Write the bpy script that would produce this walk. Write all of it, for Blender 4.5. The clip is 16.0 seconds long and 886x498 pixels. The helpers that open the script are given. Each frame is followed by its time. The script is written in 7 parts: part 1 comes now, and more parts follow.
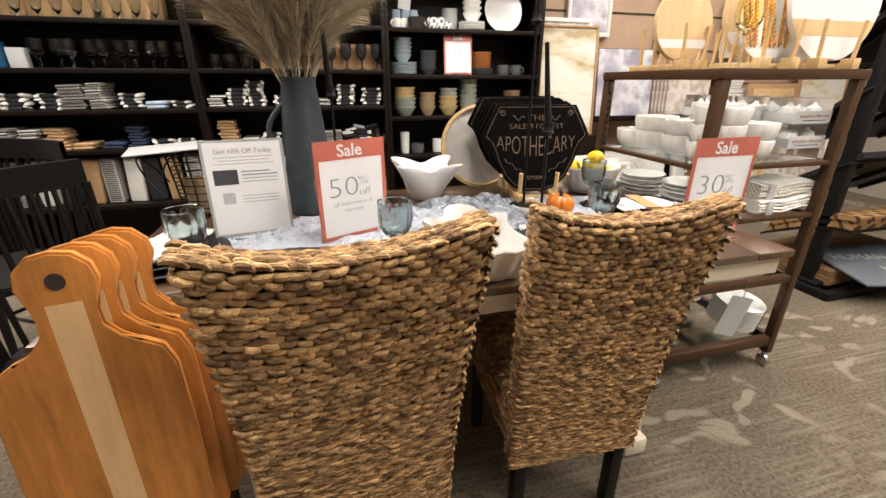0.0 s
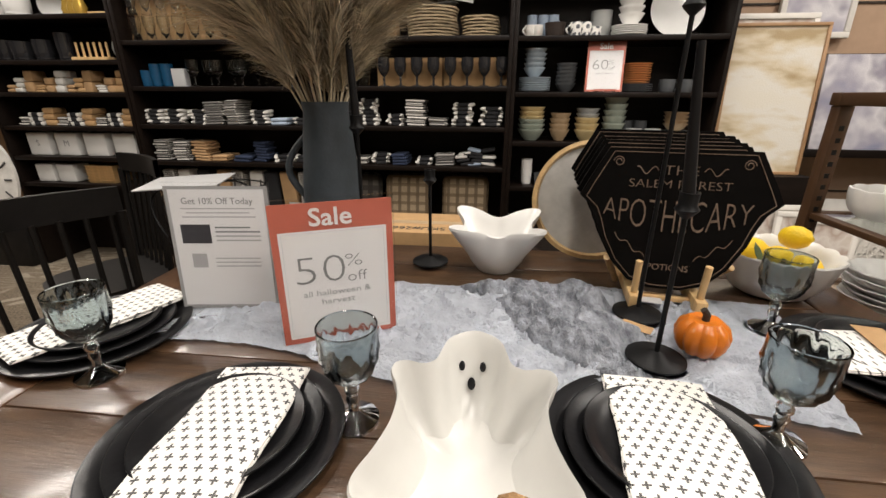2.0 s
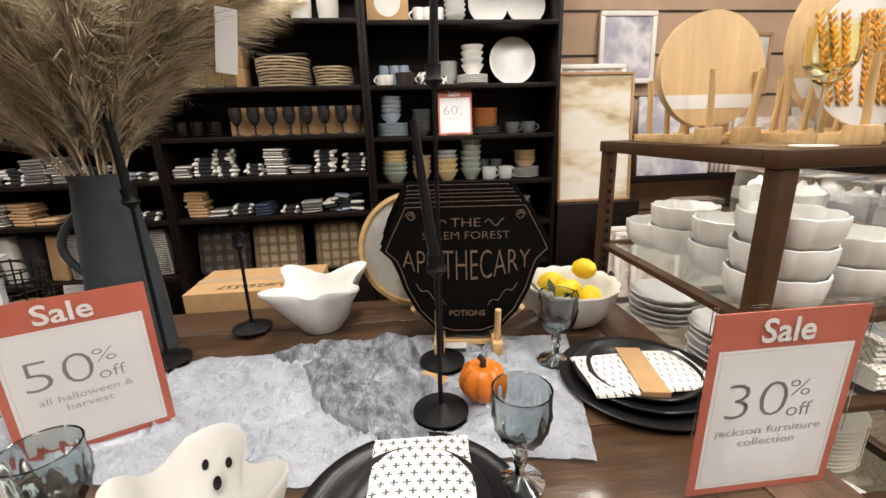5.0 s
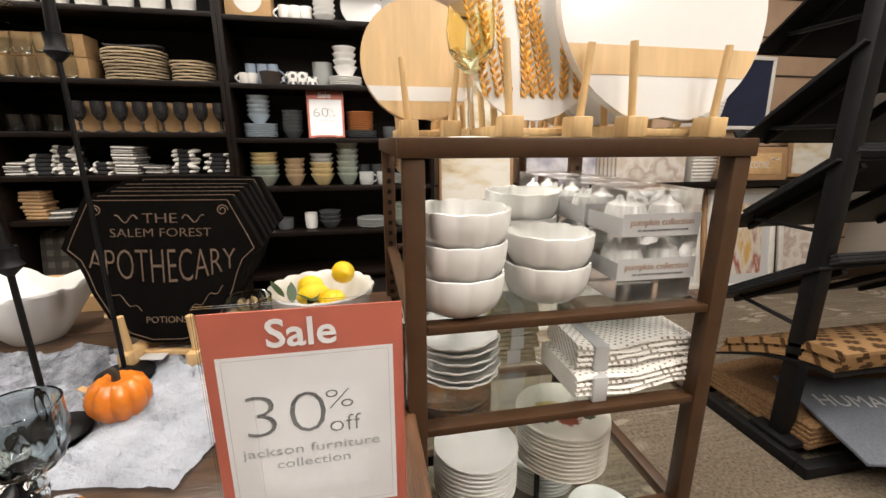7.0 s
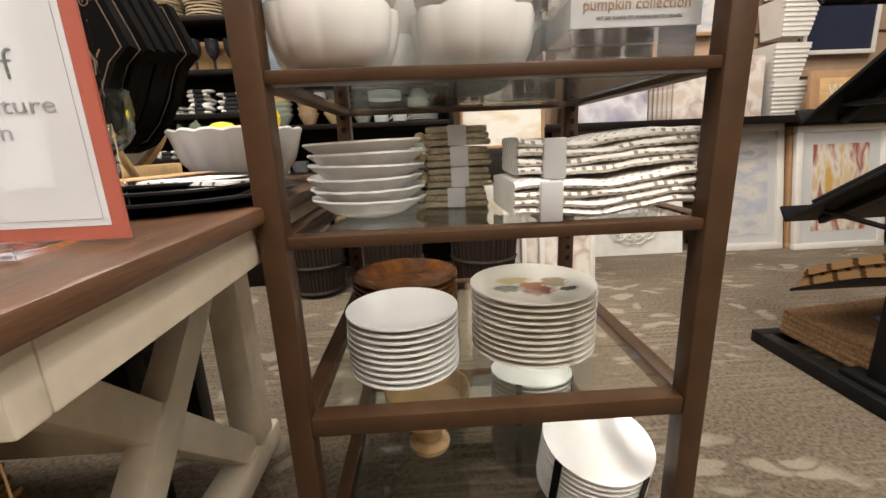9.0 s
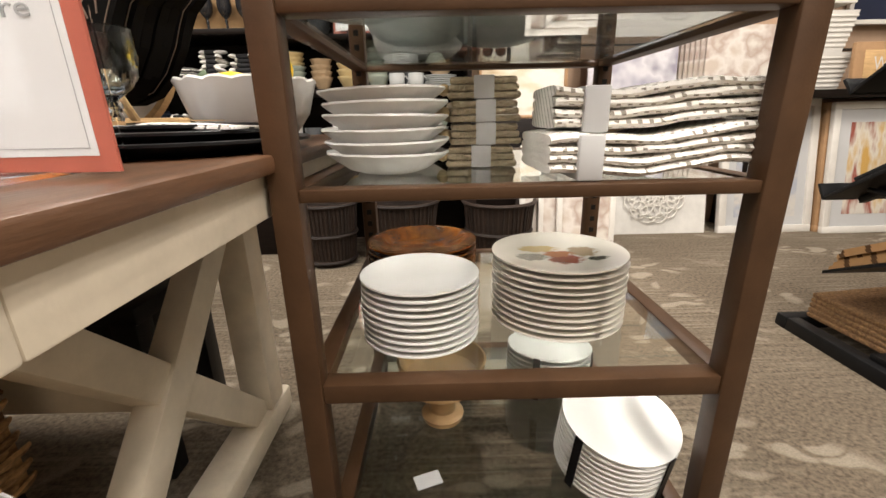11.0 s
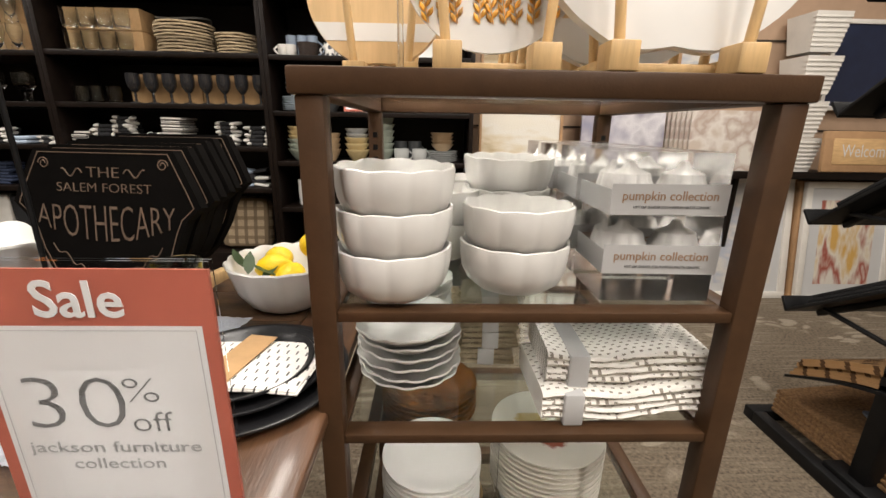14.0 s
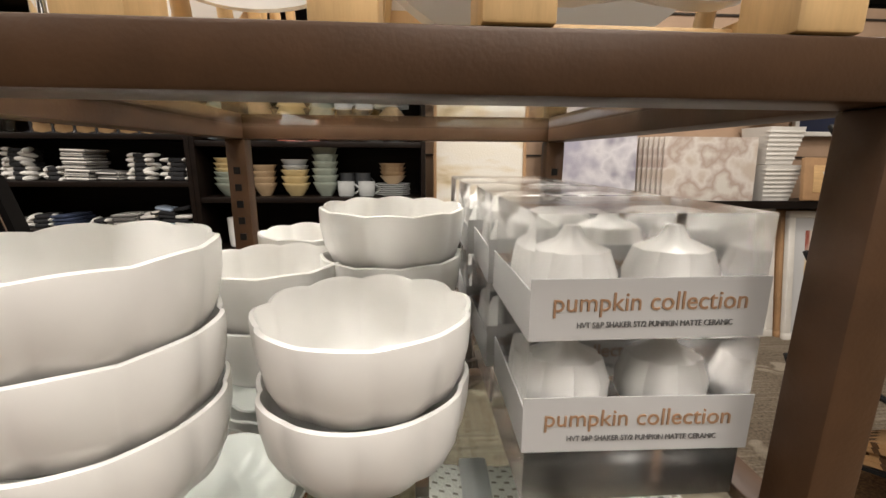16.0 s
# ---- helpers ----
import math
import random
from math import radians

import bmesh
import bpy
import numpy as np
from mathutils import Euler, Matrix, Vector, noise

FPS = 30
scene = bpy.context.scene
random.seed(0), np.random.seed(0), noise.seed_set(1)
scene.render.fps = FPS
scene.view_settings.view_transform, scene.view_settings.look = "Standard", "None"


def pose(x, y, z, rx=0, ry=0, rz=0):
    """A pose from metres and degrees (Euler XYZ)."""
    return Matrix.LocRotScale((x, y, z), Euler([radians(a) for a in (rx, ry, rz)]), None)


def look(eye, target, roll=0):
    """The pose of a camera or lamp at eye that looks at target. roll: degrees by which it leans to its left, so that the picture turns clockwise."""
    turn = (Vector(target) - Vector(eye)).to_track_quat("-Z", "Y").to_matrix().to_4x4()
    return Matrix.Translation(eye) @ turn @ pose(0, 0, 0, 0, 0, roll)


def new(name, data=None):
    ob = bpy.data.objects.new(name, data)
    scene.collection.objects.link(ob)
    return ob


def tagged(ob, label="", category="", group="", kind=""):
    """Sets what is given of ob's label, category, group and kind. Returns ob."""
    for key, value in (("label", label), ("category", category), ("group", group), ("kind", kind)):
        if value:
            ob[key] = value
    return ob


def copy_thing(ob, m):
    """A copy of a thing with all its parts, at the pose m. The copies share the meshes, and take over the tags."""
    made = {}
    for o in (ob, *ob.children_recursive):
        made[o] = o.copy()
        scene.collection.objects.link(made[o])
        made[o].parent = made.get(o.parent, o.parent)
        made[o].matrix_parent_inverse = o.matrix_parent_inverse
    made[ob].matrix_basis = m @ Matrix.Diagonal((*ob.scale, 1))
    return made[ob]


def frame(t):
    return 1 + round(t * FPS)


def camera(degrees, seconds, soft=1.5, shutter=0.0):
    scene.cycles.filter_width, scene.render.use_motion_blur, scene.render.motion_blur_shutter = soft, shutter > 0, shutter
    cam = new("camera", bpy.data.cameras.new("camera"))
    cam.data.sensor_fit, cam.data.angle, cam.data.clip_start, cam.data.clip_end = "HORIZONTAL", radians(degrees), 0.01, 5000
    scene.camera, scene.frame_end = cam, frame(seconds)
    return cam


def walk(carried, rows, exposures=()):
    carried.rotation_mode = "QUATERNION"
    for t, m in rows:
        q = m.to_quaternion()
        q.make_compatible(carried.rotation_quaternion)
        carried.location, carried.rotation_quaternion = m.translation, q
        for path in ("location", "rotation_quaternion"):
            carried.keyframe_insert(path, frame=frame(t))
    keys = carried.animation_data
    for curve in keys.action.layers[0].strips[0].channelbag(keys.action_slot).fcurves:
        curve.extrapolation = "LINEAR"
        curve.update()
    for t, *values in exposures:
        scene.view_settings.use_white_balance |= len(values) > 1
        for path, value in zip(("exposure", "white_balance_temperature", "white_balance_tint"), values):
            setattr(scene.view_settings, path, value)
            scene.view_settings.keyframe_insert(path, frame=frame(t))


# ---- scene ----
cam = camera(93.5, 16.0)
PATH = [
    (0, (0.022, -0.020, 1.216), (0.504, 1.772, 0.474), 0.0),
    (0.5, (0.200, 0.094, 1.237), (0.685, 1.884, 0.494), 0.9),
    (1, (0.336, 0.185, 1.265), (0.727, 2.010, 0.547), 0.9),
    (1.5, (0.366, 0.309, 1.257), (0.485, 2.183, 0.568), 0.0),
    (2, (0.354, 0.476, 1.248), (0.151, 2.342, 0.555), 0.2),
    (2.5, (0.318, 0.552, 1.225), (-0.143, 2.357, 0.496), 0.1),
    (3, (0.315, 0.555, 1.224), (-0.278, 2.318, 0.490), -0.1),
    (3.5, (0.345, 0.521, 1.288), (-0.257, 2.312, 0.634), -0.4),
    (4, (0.403, 0.512, 1.312), (0.078, 2.394, 0.721), -0.6),
    (4.5, (0.482, 0.521, 1.308), (0.464, 2.431, 0.716), -1.4),
    (5, (0.617, 0.494, 1.306), (0.817, 2.405, 0.754), -1.7),
    (7.5, (1.308, 0.477, 1.202), (1.683, 2.382, 0.721), 0.0),
    (8, (1.415, 0.491, 1.071), (1.544, 2.438, 0.630), -2.0),
    (8.5, (1.470, 0.548, 0.883), (1.546, 2.492, 0.422), -2.5),
    (11, (1.453, 0.628, 0.818), (1.466, 2.534, 0.213), -1.2),
    (11.5, (1.441, 0.608, 0.875), (1.473, 2.517, 0.278), -0.4),
    (12, (1.432, 0.585, 0.942), (1.482, 2.491, 0.336), 0.0),
    (12.5, (1.433, 0.562, 1.014), (1.472, 2.460, 0.385), 0.1),
    (13, (1.435, 0.547, 1.081), (1.427, 2.441, 0.440), 0.2),
    (13.5, (1.406, 0.552, 1.135), (1.437, 2.443, 0.490), 0.6),
    (14, (1.415, 0.593, 1.191), (1.469, 2.510, 0.630), 0.9),
    (14.5, (1.465, 0.673, 1.237), (1.530, 2.603, 0.724), 0.9),
    (15, (1.510, 0.758, 1.252), (1.601, 2.694, 0.766), 0.7),
    (15.5, (1.546, 0.830, 1.240), (1.662, 2.773, 0.784), 0.4),
    (16, (1.590, 0.911, 1.198), (1.728, 2.850, 0.765), 0.4),
]
walk(cam, [(t, look(eye, target, roll)) for t, eye, target, roll in PATH],
     exposures=((0, 0.04), (1, -0.16), (2, -0.62), (4.5, -0.40), (7.5, -0.24), (8.5, -0.12), (11, 0.22), (12, 0.12), (13, -0.22), (14.5, -0.35), (16, -0.40)))

# ---- light ----
world = bpy.data.worlds.new("world")
scene.world = world
world.use_nodes = True
world.node_tree.nodes["Background"].inputs[0].default_value = (0.9, 0.85, 0.8, 1)
world.node_tree.nodes["Background"].inputs[1].default_value = 0.006
TAB = 0.78          # tabletop height
LAMPS = [(2.9, -0.1), (1.9, -0.8), (-2.2, 2.1), (-0.9, 2.15), (0.9, 2.25), (2.7, 2.3), (-1.6, 0.3), (0.35, 0.45), (2.2, 0.6), (4.1, 1.9), (3.4, -1.5), (-3.7, 2.45), (-4.45, 2.55), (-4.05, 3.3)]
CEIL = 3.3


# ---- materials ----
def mat(name, col, rough=0.5, metal=0.0, var=0.15, scale=8.0, bump=0.0, bscale=60.0, coat=0.0, stretch=(1, 1, 1), col2=None, rnd=0.0, trans=0.0, ior=1.45, spec=0.5, sub=0.0):
    m = bpy.data.materials.new(name)
    m.use_nodes = True
    t = m.node_tree
    b = t.nodes["Principled BSDF"]
    b.inputs["Roughness"].default_value = rough
    b.inputs["Metallic"].default_value = metal
    b.inputs["Coat Weight"].default_value = coat
    b.inputs["Coat Roughness"].default_value = 0.12
    b.inputs["Transmission Weight"].default_value = trans
    b.inputs["IOR"].default_value = ior
    b.inputs["Specular IOR Level"].default_value = spec
    b.inputs["Subsurface Weight"].default_value = sub
    co = t.nodes.new("ShaderNodeTexCoord")
    mp = t.nodes.new("ShaderNodeMapping")
    mp.inputs["Scale"].default_value = stretch
    t.links.new(co.outputs["Object"], mp.inputs[0])
    n1 = t.nodes.new("ShaderNodeTexNoise")
    n1.inputs["Scale"].default_value = scale
    n1.inputs["Detail"].default_value = 6
    n1.inputs["Roughness"].default_value = 0.65
    t.links.new(mp.outputs[0], n1.inputs["Vector"])
    mix = t.nodes.new("ShaderNodeMix")
    mix.data_type = "RGBA"
    lo = [c * (1 - var) for c in col] if col2 is None else col2
    hi = [min(1, c * (1 + var * 0.6)) for c in col]
    mix.inputs["A"].default_value = (*lo, 1)
    mix.inputs["B"].default_value = (*hi, 1)
    ramp = t.nodes.new("ShaderNodeMapRange")
    ramp.inputs["From Min"].default_value = 0.32
    ramp.inputs["From Max"].default_value = 0.68
    t.links.new(n1.outputs["Fac"], ramp.inputs["Value"])
    t.links.new(ramp.outputs[0], mix.inputs["Factor"])
    out = mix.outputs["Result"]
    if rnd:
        oi = t.nodes.new("ShaderNodeObjectInfo")
        ge = t.nodes.new("ShaderNodeNewGeometry")
        ad = t.nodes.new("ShaderNodeMath")
        ad.operation = "ADD"
        t.links.new(oi.outputs["Random"], ad.inputs[0])
        t.links.new(ge.outputs["Random Per Island"], ad.inputs[1])
        fr = t.nodes.new("ShaderNodeMath")
        fr.operation = "FRACT"
        t.links.new(ad.outputs[0], fr.inputs[0])
        r2 = t.nodes.new("ShaderNodeMapRange")
        r2.inputs["To Min"].default_value = 1 - rnd
        r2.inputs["To Max"].default_value = 1 + rnd
        t.links.new(fr.outputs[0], r2.inputs["Value"])
        hs = t.nodes.new("ShaderNodeHueSaturation")
        t.links.new(r2.outputs[0], hs.inputs["Value"])
        t.links.new(out, hs.inputs["Color"])
        out = hs.outputs[0]
    t.links.new(out, b.inputs["Base Color"])
    if bump:
        n2 = t.nodes.new("ShaderNodeTexNoise")
        n2.inputs["Scale"].default_value = bscale
        n2.inputs["Detail"].default_value = 4
        t.links.new(mp.outputs[0], n2.inputs["Vector"])
        bp = t.nodes.new("ShaderNodeBump")
        bp.inputs["Strength"].default_value = bump
        bp.inputs["Distance"].default_value = 0.01
        t.links.new(n2.outputs["Fac"], bp.inputs["Height"])
        t.links.new(bp.outputs[0], b.inputs["Normal"])
    return m


def carpet_material():
    """Brown loop carpet with paler leaf sprays and streaks."""
    m = mat("carpet", (0.205, 0.163, 0.118), 0.95, var=0.55, scale=75, bump=0.9, bscale=420, spec=0.1)
    t = m.node_tree
    b = t.nodes["Principled BSDF"]
    co = [n for n in t.nodes if n.type == "TEX_COORD"][0]
    old = b.inputs["Base Color"].links[0].from_socket

    def nd(kind, **kw):
        n = t.nodes.new("ShaderNode" + kind)
        for k, v in kw.items():
            n.inputs[k].default_value = v
        return n
    wob = nd("TexNoise", Scale=3.0, Detail=2)
    t.links.new(co.outputs["Object"], wob.inputs["Vector"])
    add = t.nodes.new("ShaderNodeMixRGB")
    add.blend_type = "LINEAR_LIGHT"
    add.inputs[0].default_value = 0.22
    t.links.new(co.outputs["Object"], add.inputs[1])
    t.links.new(wob.outputs["Color"], add.inputs[2])
    mp = nd("Mapping", Scale=(6.0, 13.0, 1.0), Rotation=(0, 0, 0.62))
    t.links.new(add.outputs[0], mp.inputs[0])
    vor = nd("TexVoronoi", Scale=1.0, Randomness=0.9)
    t.links.new(mp.outputs[0], vor.inputs["Vector"])
    leaf = nd("MapRange")
    leaf.inputs["From Min"].default_value, leaf.inputs["From Max"].default_value = 0.44, 0.30
    t.links.new(vor.outputs["Distance"], leaf.inputs["Value"])
    big = nd("TexNoise", Scale=1.5, Detail=1)
    t.links.new(co.outputs["Object"], big.inputs["Vector"])
    gate = nd("MapRange")
    gate.inputs["From Min"].default_value, gate.inputs["From Max"].default_value = 0.47, 0.53
    t.links.new(big.outputs["Fac"], gate.inputs["Value"])
    mul = t.nodes.new("ShaderNodeMath")
    mul.operation = "MULTIPLY"
    t.links.new(leaf.outputs[0], mul.inputs[0])
    t.links.new(gate.outputs[0], mul.inputs[1])
    fine = nd("TexNoise", Scale=260.0, Detail=2)
    t.links.new(co.outputs["Object"], fine.inputs["Vector"])
    mul2 = t.nodes.new("ShaderNodeMath")
    mul2.operation = "MULTIPLY"
    t.links.new(mul.outputs[0], mul2.inputs[0])
    t.links.new(fine.outputs["Fac"], mul2.inputs[1])
    mul3 = t.nodes.new("ShaderNodeMath")
    mul3.operation = "MULTIPLY"
    mul3.use_clamp = True
    mul3.inputs[1].default_value = 1.2
    # brushed streaks running slantwise across the weave
    smp = nd("Mapping", Scale=(2.0, 75.0, 1.0), Rotation=(0, 0, 0.62))
    t.links.new(co.outputs["Object"], smp.inputs[0])
    streak = nd("TexNoise", Scale=1.0, Detail=3)
    t.links.new(smp.outputs[0], streak.inputs["Vector"])
    spatch = nd("TexNoise", Scale=2.3, Detail=1)
    t.links.new(co.outputs["Object"], spatch.inputs["Vector"])
    both = t.nodes.new("ShaderNodeMath")
    both.operation = "MULTIPLY"
    sr = nd("MapRange")
    sr.inputs["From Min"].default_value, sr.inputs["From Max"].default_value = 0.46, 0.72
    sr.inputs["To Max"].default_value = 0.9
    t.links.new(streak.outputs["Fac"], sr.inputs["Value"])
    pr = nd("MapRange")
    pr.inputs["From Min"].default_value, pr.inputs["From Max"].default_value = 0.36, 0.6
    t.links.new(spatch.outputs["Fac"], pr.inputs["Value"])
    t.links.new(sr.outputs[0], both.inputs[0])
    t.links.new(pr.outputs[0], both.inputs[1])
    mxs = t.nodes.new("ShaderNodeMath")
    mxs.operation = "MAXIMUM"
    t.links.new(mul2.outputs[0], mxs.inputs[0])
    half = t.nodes.new("ShaderNodeMath")
    half.operation = "MULTIPLY"
    half.inputs[1].default_value = 0.42
    t.links.new(both.outputs[0], half.inputs[0])
    t.links.new(half.outputs[0], mxs.inputs[1])
    t.links.new(mxs.outputs[0], mul3.inputs[0])
    mx = t.nodes.new("ShaderNodeMix")
    mx.data_type = "RGBA"
    t.links.new(mul3.outputs[0], mx.inputs["Factor"])
    t.links.new(old, mx.inputs["A"])
    mx.inputs["B"].default_value = (0.47, 0.41, 0.32, 1)
    t.links.new(mx.outputs["Result"], b.inputs["Base Color"])
    return m


def glass_material(name, col, rough=0.0, ior=1.45):
    m = mat(name, col, rough, var=0.0, trans=1.0, ior=ior)
    b = m.node_tree.nodes["Principled BSDF"]
    for l in list(b.inputs["Base Color"].links):
        m.node_tree.links.remove(l)
    b.inputs["Base Color"].default_value = (*col, 1)
    return m


def plaid_material(name, base, band, band2, sx, sy, w=0.35):
    """Crossing bands woven in two colours."""
    m = mat(name, base, 0.9, var=0.12, scale=60, bump=0.4, bscale=300, spec=0.15)
    t = m.node_tree
    b = t.nodes["Principled BSDF"]
    co = [n for n in t.nodes if n.type == "TEX_COORD"][0]
    sep = t.nodes.new("ShaderNodeSeparateXYZ")
    t.links.new(co.outputs["Object"], sep.inputs[0])
    cur = b.inputs["Base Color"].links[0].from_socket
    for ax, s, c in ((0, sx, band), (2, sy, band2), (1, sy, band2)):
        if not s:
            continue
        k = t.nodes.new("ShaderNodeMath")
        k.operation = "MULTIPLY"
        k.inputs[1].default_value = s
        t.links.new(sep.outputs[ax], k.inputs[0])
        f = t.nodes.new("ShaderNodeMath")
        f.operation = "FRACT"
        t.links.new(k.outputs[0], f.inputs[0])
        lt = t.nodes.new("ShaderNodeMath")
        lt.operation = "LESS_THAN"
        lt.inputs[1].default_value = w
        t.links.new(f.outputs[0], lt.inputs[0])
        hf = t.nodes.new("ShaderNodeMath")
        hf.operation = "MULTIPLY"
        hf.inputs[1].default_value = 0.75
        t.links.new(lt.outputs[0], hf.inputs[0])
        mx = t.nodes.new("ShaderNodeMix")
        mx.data_type = "RGBA"
        t.links.new(hf.outputs[0], mx.inputs["Factor"])
        t.links.new(cur, mx.inputs["A"])
        mx.inputs["B"].default_value = (*c, 1)
        cur = mx.outputs["Result"]
    t.links.new(cur, b.inputs["Base Color"])
    return m


CARPET = carpet_material()
WALLPAINT = mat("wall_paint", (0.34, 0.30, 0.25), 0.8, var=0.06, scale=3, bump=0.05, bscale=200)
DARKWALL = mat("dark_wall_paint", (0.03, 0.02, 0.013), 0.7, var=0.2, scale=4, bump=0.1, bscale=120)
CEILPAINT = mat("ceiling_paint", (0.16, 0.15, 0.14), 0.9, var=0.08, scale=5)
SHELFWOOD = mat("espresso_wood", (0.008, 0.005, 0.0038), 0.4, var=0.4, scale=6, spec=0.2, stretch=(1, 8, 8), bump=0.08, bscale=40)
WALNUT = mat("walnut_plank", (0.086, 0.048, 0.026), 0.31, var=0.5, scale=5, stretch=(1, 9, 9), bump=0.12, bscale=30, rnd=0.13, coat=0.5)
WALNUT_END = mat("walnut_end_board", (0.098, 0.048, 0.024), 0.34, var=0.45, scale=5, stretch=(9, 1, 9), bump=0.12, bscale=30, rnd=0.1, coat=0.25)
CREAM = mat("cream_paint", (0.70, 0.62, 0.49), 0.5, var=0.14, scale=9, bump=0.06, bscale=70)
BRONZE = mat("bronze_metal", (0.062, 0.031, 0.0145), 0.42, metal=0.1, spec=0.35, var=0.2, scale=14, bump=0.04, bscale=300)
BLACK = mat("black_metal", (0.008, 0.008, 0.0085), 0.45, metal=0.2, spec=0.25, var=0.3, scale=20, bump=0.05, bscale=200)
BLACKWOOD = mat("black_wood", (0.009, 0.008, 0.0075), 0.42, var=0.3, scale=12, spec=0.25, bump=0.05, bscale=90)
RUSH = mat("seagrass", (0.56, 0.35, 0.165), 0.55, spec=0.3, var=0.35, scale=30, bump=0.7, bscale=240, rnd=0.55, stretch=(1, 1, 2.5), col2=(0.12, 0.060, 0.027))
SHEETGLASS = glass_material("sheet_glass", (0.90, 0.96, 0.94), 0.0)
CHROME = mat("chrome", (0.7, 0.7, 0.7), 0.2, metal=1.0, var=0.05)
LAMPWHITE = mat("lamp_white", (0.8, 0.8, 0.8), 0.5)


# ---- building helpers ----
def part(name, bm, material, parent=None, label="", smooth=True):
    me = bpy.data.meshes.new(name)
    bm.to_mesh(me)
    bm.free()
    if isinstance(material, (list, tuple)):
        for q in material:
            me.materials.append(q)
    else:
        me.materials.append(material)
    if smooth:
        me.shade_smooth()
        me.set_sharp_from_angle(angle=radians(38))
    ob = new(name, me)
    ob.parent = parent
    if label:
        tagged(ob, label)
    return ob


def thing(name, label, category, m=None, group="", kind=""):
    ob = tagged(new(name), label, category, group, kind)
    ob.empty_display_size = 0.05
    if m is not None:
        ob.matrix_basis = m
    return ob


def box(bm, x0, x1, y0, y1, z0, z1, bevel=0.0, m=None, mi=0):
    vs = [bm.verts.new((x, y, z)) for z in (z0, z1) for y in (y0, y1) for x in (x0, x1)]
    fs = [bm.faces.new([vs[i] for i in q]) for q in ((0, 2, 3, 1), (4, 5, 7, 6), (0, 1, 5, 4), (2, 6, 7, 3), (0, 4, 6, 2), (1, 3, 7, 5))]
    for f in fs:
        f.material_index = mi
    if bevel:
        r = bmesh.ops.bevel(bm, geom=list({e for f in fs for e in f.edges}), offset=bevel, segments=2, affect="EDGES", profile=0.5)
        vs = list({v for f in r["faces"] for v in f.verts} | {v for v in vs if v.is_valid})
        for f in r["faces"]:
            f.material_index = mi
    if m is not None:
        for v in vs:
            v.co = m @ v.co
    return bm


def boxm(*a, **k):
    return box(bmesh.new(), *a, **k)


def lathe(bm, profile, segs=32, m=None, wave=None, close=True, mi=0):
    """Turns (radius, height) round z. wave(angle, radius, height) -> factor on the radius."""
    rings = []
    for r, z in profile:
        if r <= 1e-6:
            rings.append([bm.verts.new((0, 0, z))])
            continue
        ring = []
        for i in range(segs):
            a = 2 * math.pi * i / segs
            k = wave(a, r, z) if wave else (1, 0)
            ring.append(bm.verts.new((r * k[0] * math.cos(a), r * k[0] * math.sin(a), z + k[1])))
        rings.append(ring)
    for a, b in zip(rings, rings[1:]):
        for i in range(segs):
            j = (i + 1) % segs
            q = [a[i % len(a)], a[j % len(a)], b[j % len(b)], b[i % len(b)]]
            q = [v for k, v in enumerate(q) if v not in q[:k]]
            if len(q) > 2:
                bm.faces.new(q).material_index = mi
    if m is not None:
        for ring in rings:
            for v in ring:
                v.co = m @ v.co
    return bm


def lathem(profile, segs=32, **k):
    return lathe(bmesh.new(), profile, segs, **k)


def tube(bm, pts, r, segs=8, r_end=None, mi=0):
    """A round rod through points, with capped ends."""
    pts = [Vector(p) for p in pts]
    rings = []
    up = None
    for i, p in enumerate(pts):
        d = (pts[min(i + 1, len(pts) - 1)] - pts[max(i - 1, 0)]).normalized()
        if up is None:
            up = d.orthogonal().normalized()
        up = (up - d * up.dot(d)).normalized()
        side = d.cross(up)
        rr = r if r_end is None else r + (r_end - r) * i / (len(pts) - 1)
        rings.append([bm.verts.new(p + (up * math.cos(2 * math.pi * k / segs) + side * math.sin(2 * math.pi * k / segs)) * rr) for k in range(segs)])
    for a, b in zip(rings, rings[1:]):
        for k in range(segs):
            bm.faces.new((a[k], a[(k + 1) % segs], b[(k + 1) % segs], b[k])).material_index = mi
    bm.faces.new(rings[0][::-1]).material_index = mi
    bm.faces.new(rings[-1]).material_index = mi
    return bm


def tubem(*a, **k):
    return tube(bmesh.new(), *a, **k)


def plate_outline(bm, pts, thick, m=None, bevel=0.0, mi=0):
    """A flat board with the outline pts (x, z), thick along y."""
    f = [bm.verts.new((x, 0, z)) for x, z in pts]
    b = [bm.verts.new((x, thick, z)) for x, z in pts]
    n = len(pts)
    faces = [bm.faces.new(f), bm.faces.new(b[::-1])]
    faces += [bm.faces.new((f[(i + 1) % n], f[i], b[i], b[(i + 1) % n])) for i in range(n)]
    for q in faces:
        q.material_index = mi
    vs = f + b
    if bevel:
        es = [e for q in faces[:2] for e in q.edges]
        r = bmesh.ops.bevel(bm, geom=es, offset=bevel, segments=2, affect="EDGES")
        vs = list({v for q in r["faces"] for v in q.verts} | {v for v in vs if v.is_valid})
    if m is not None:
        for v in vs:
            v.co = m @ v.co
    return bm


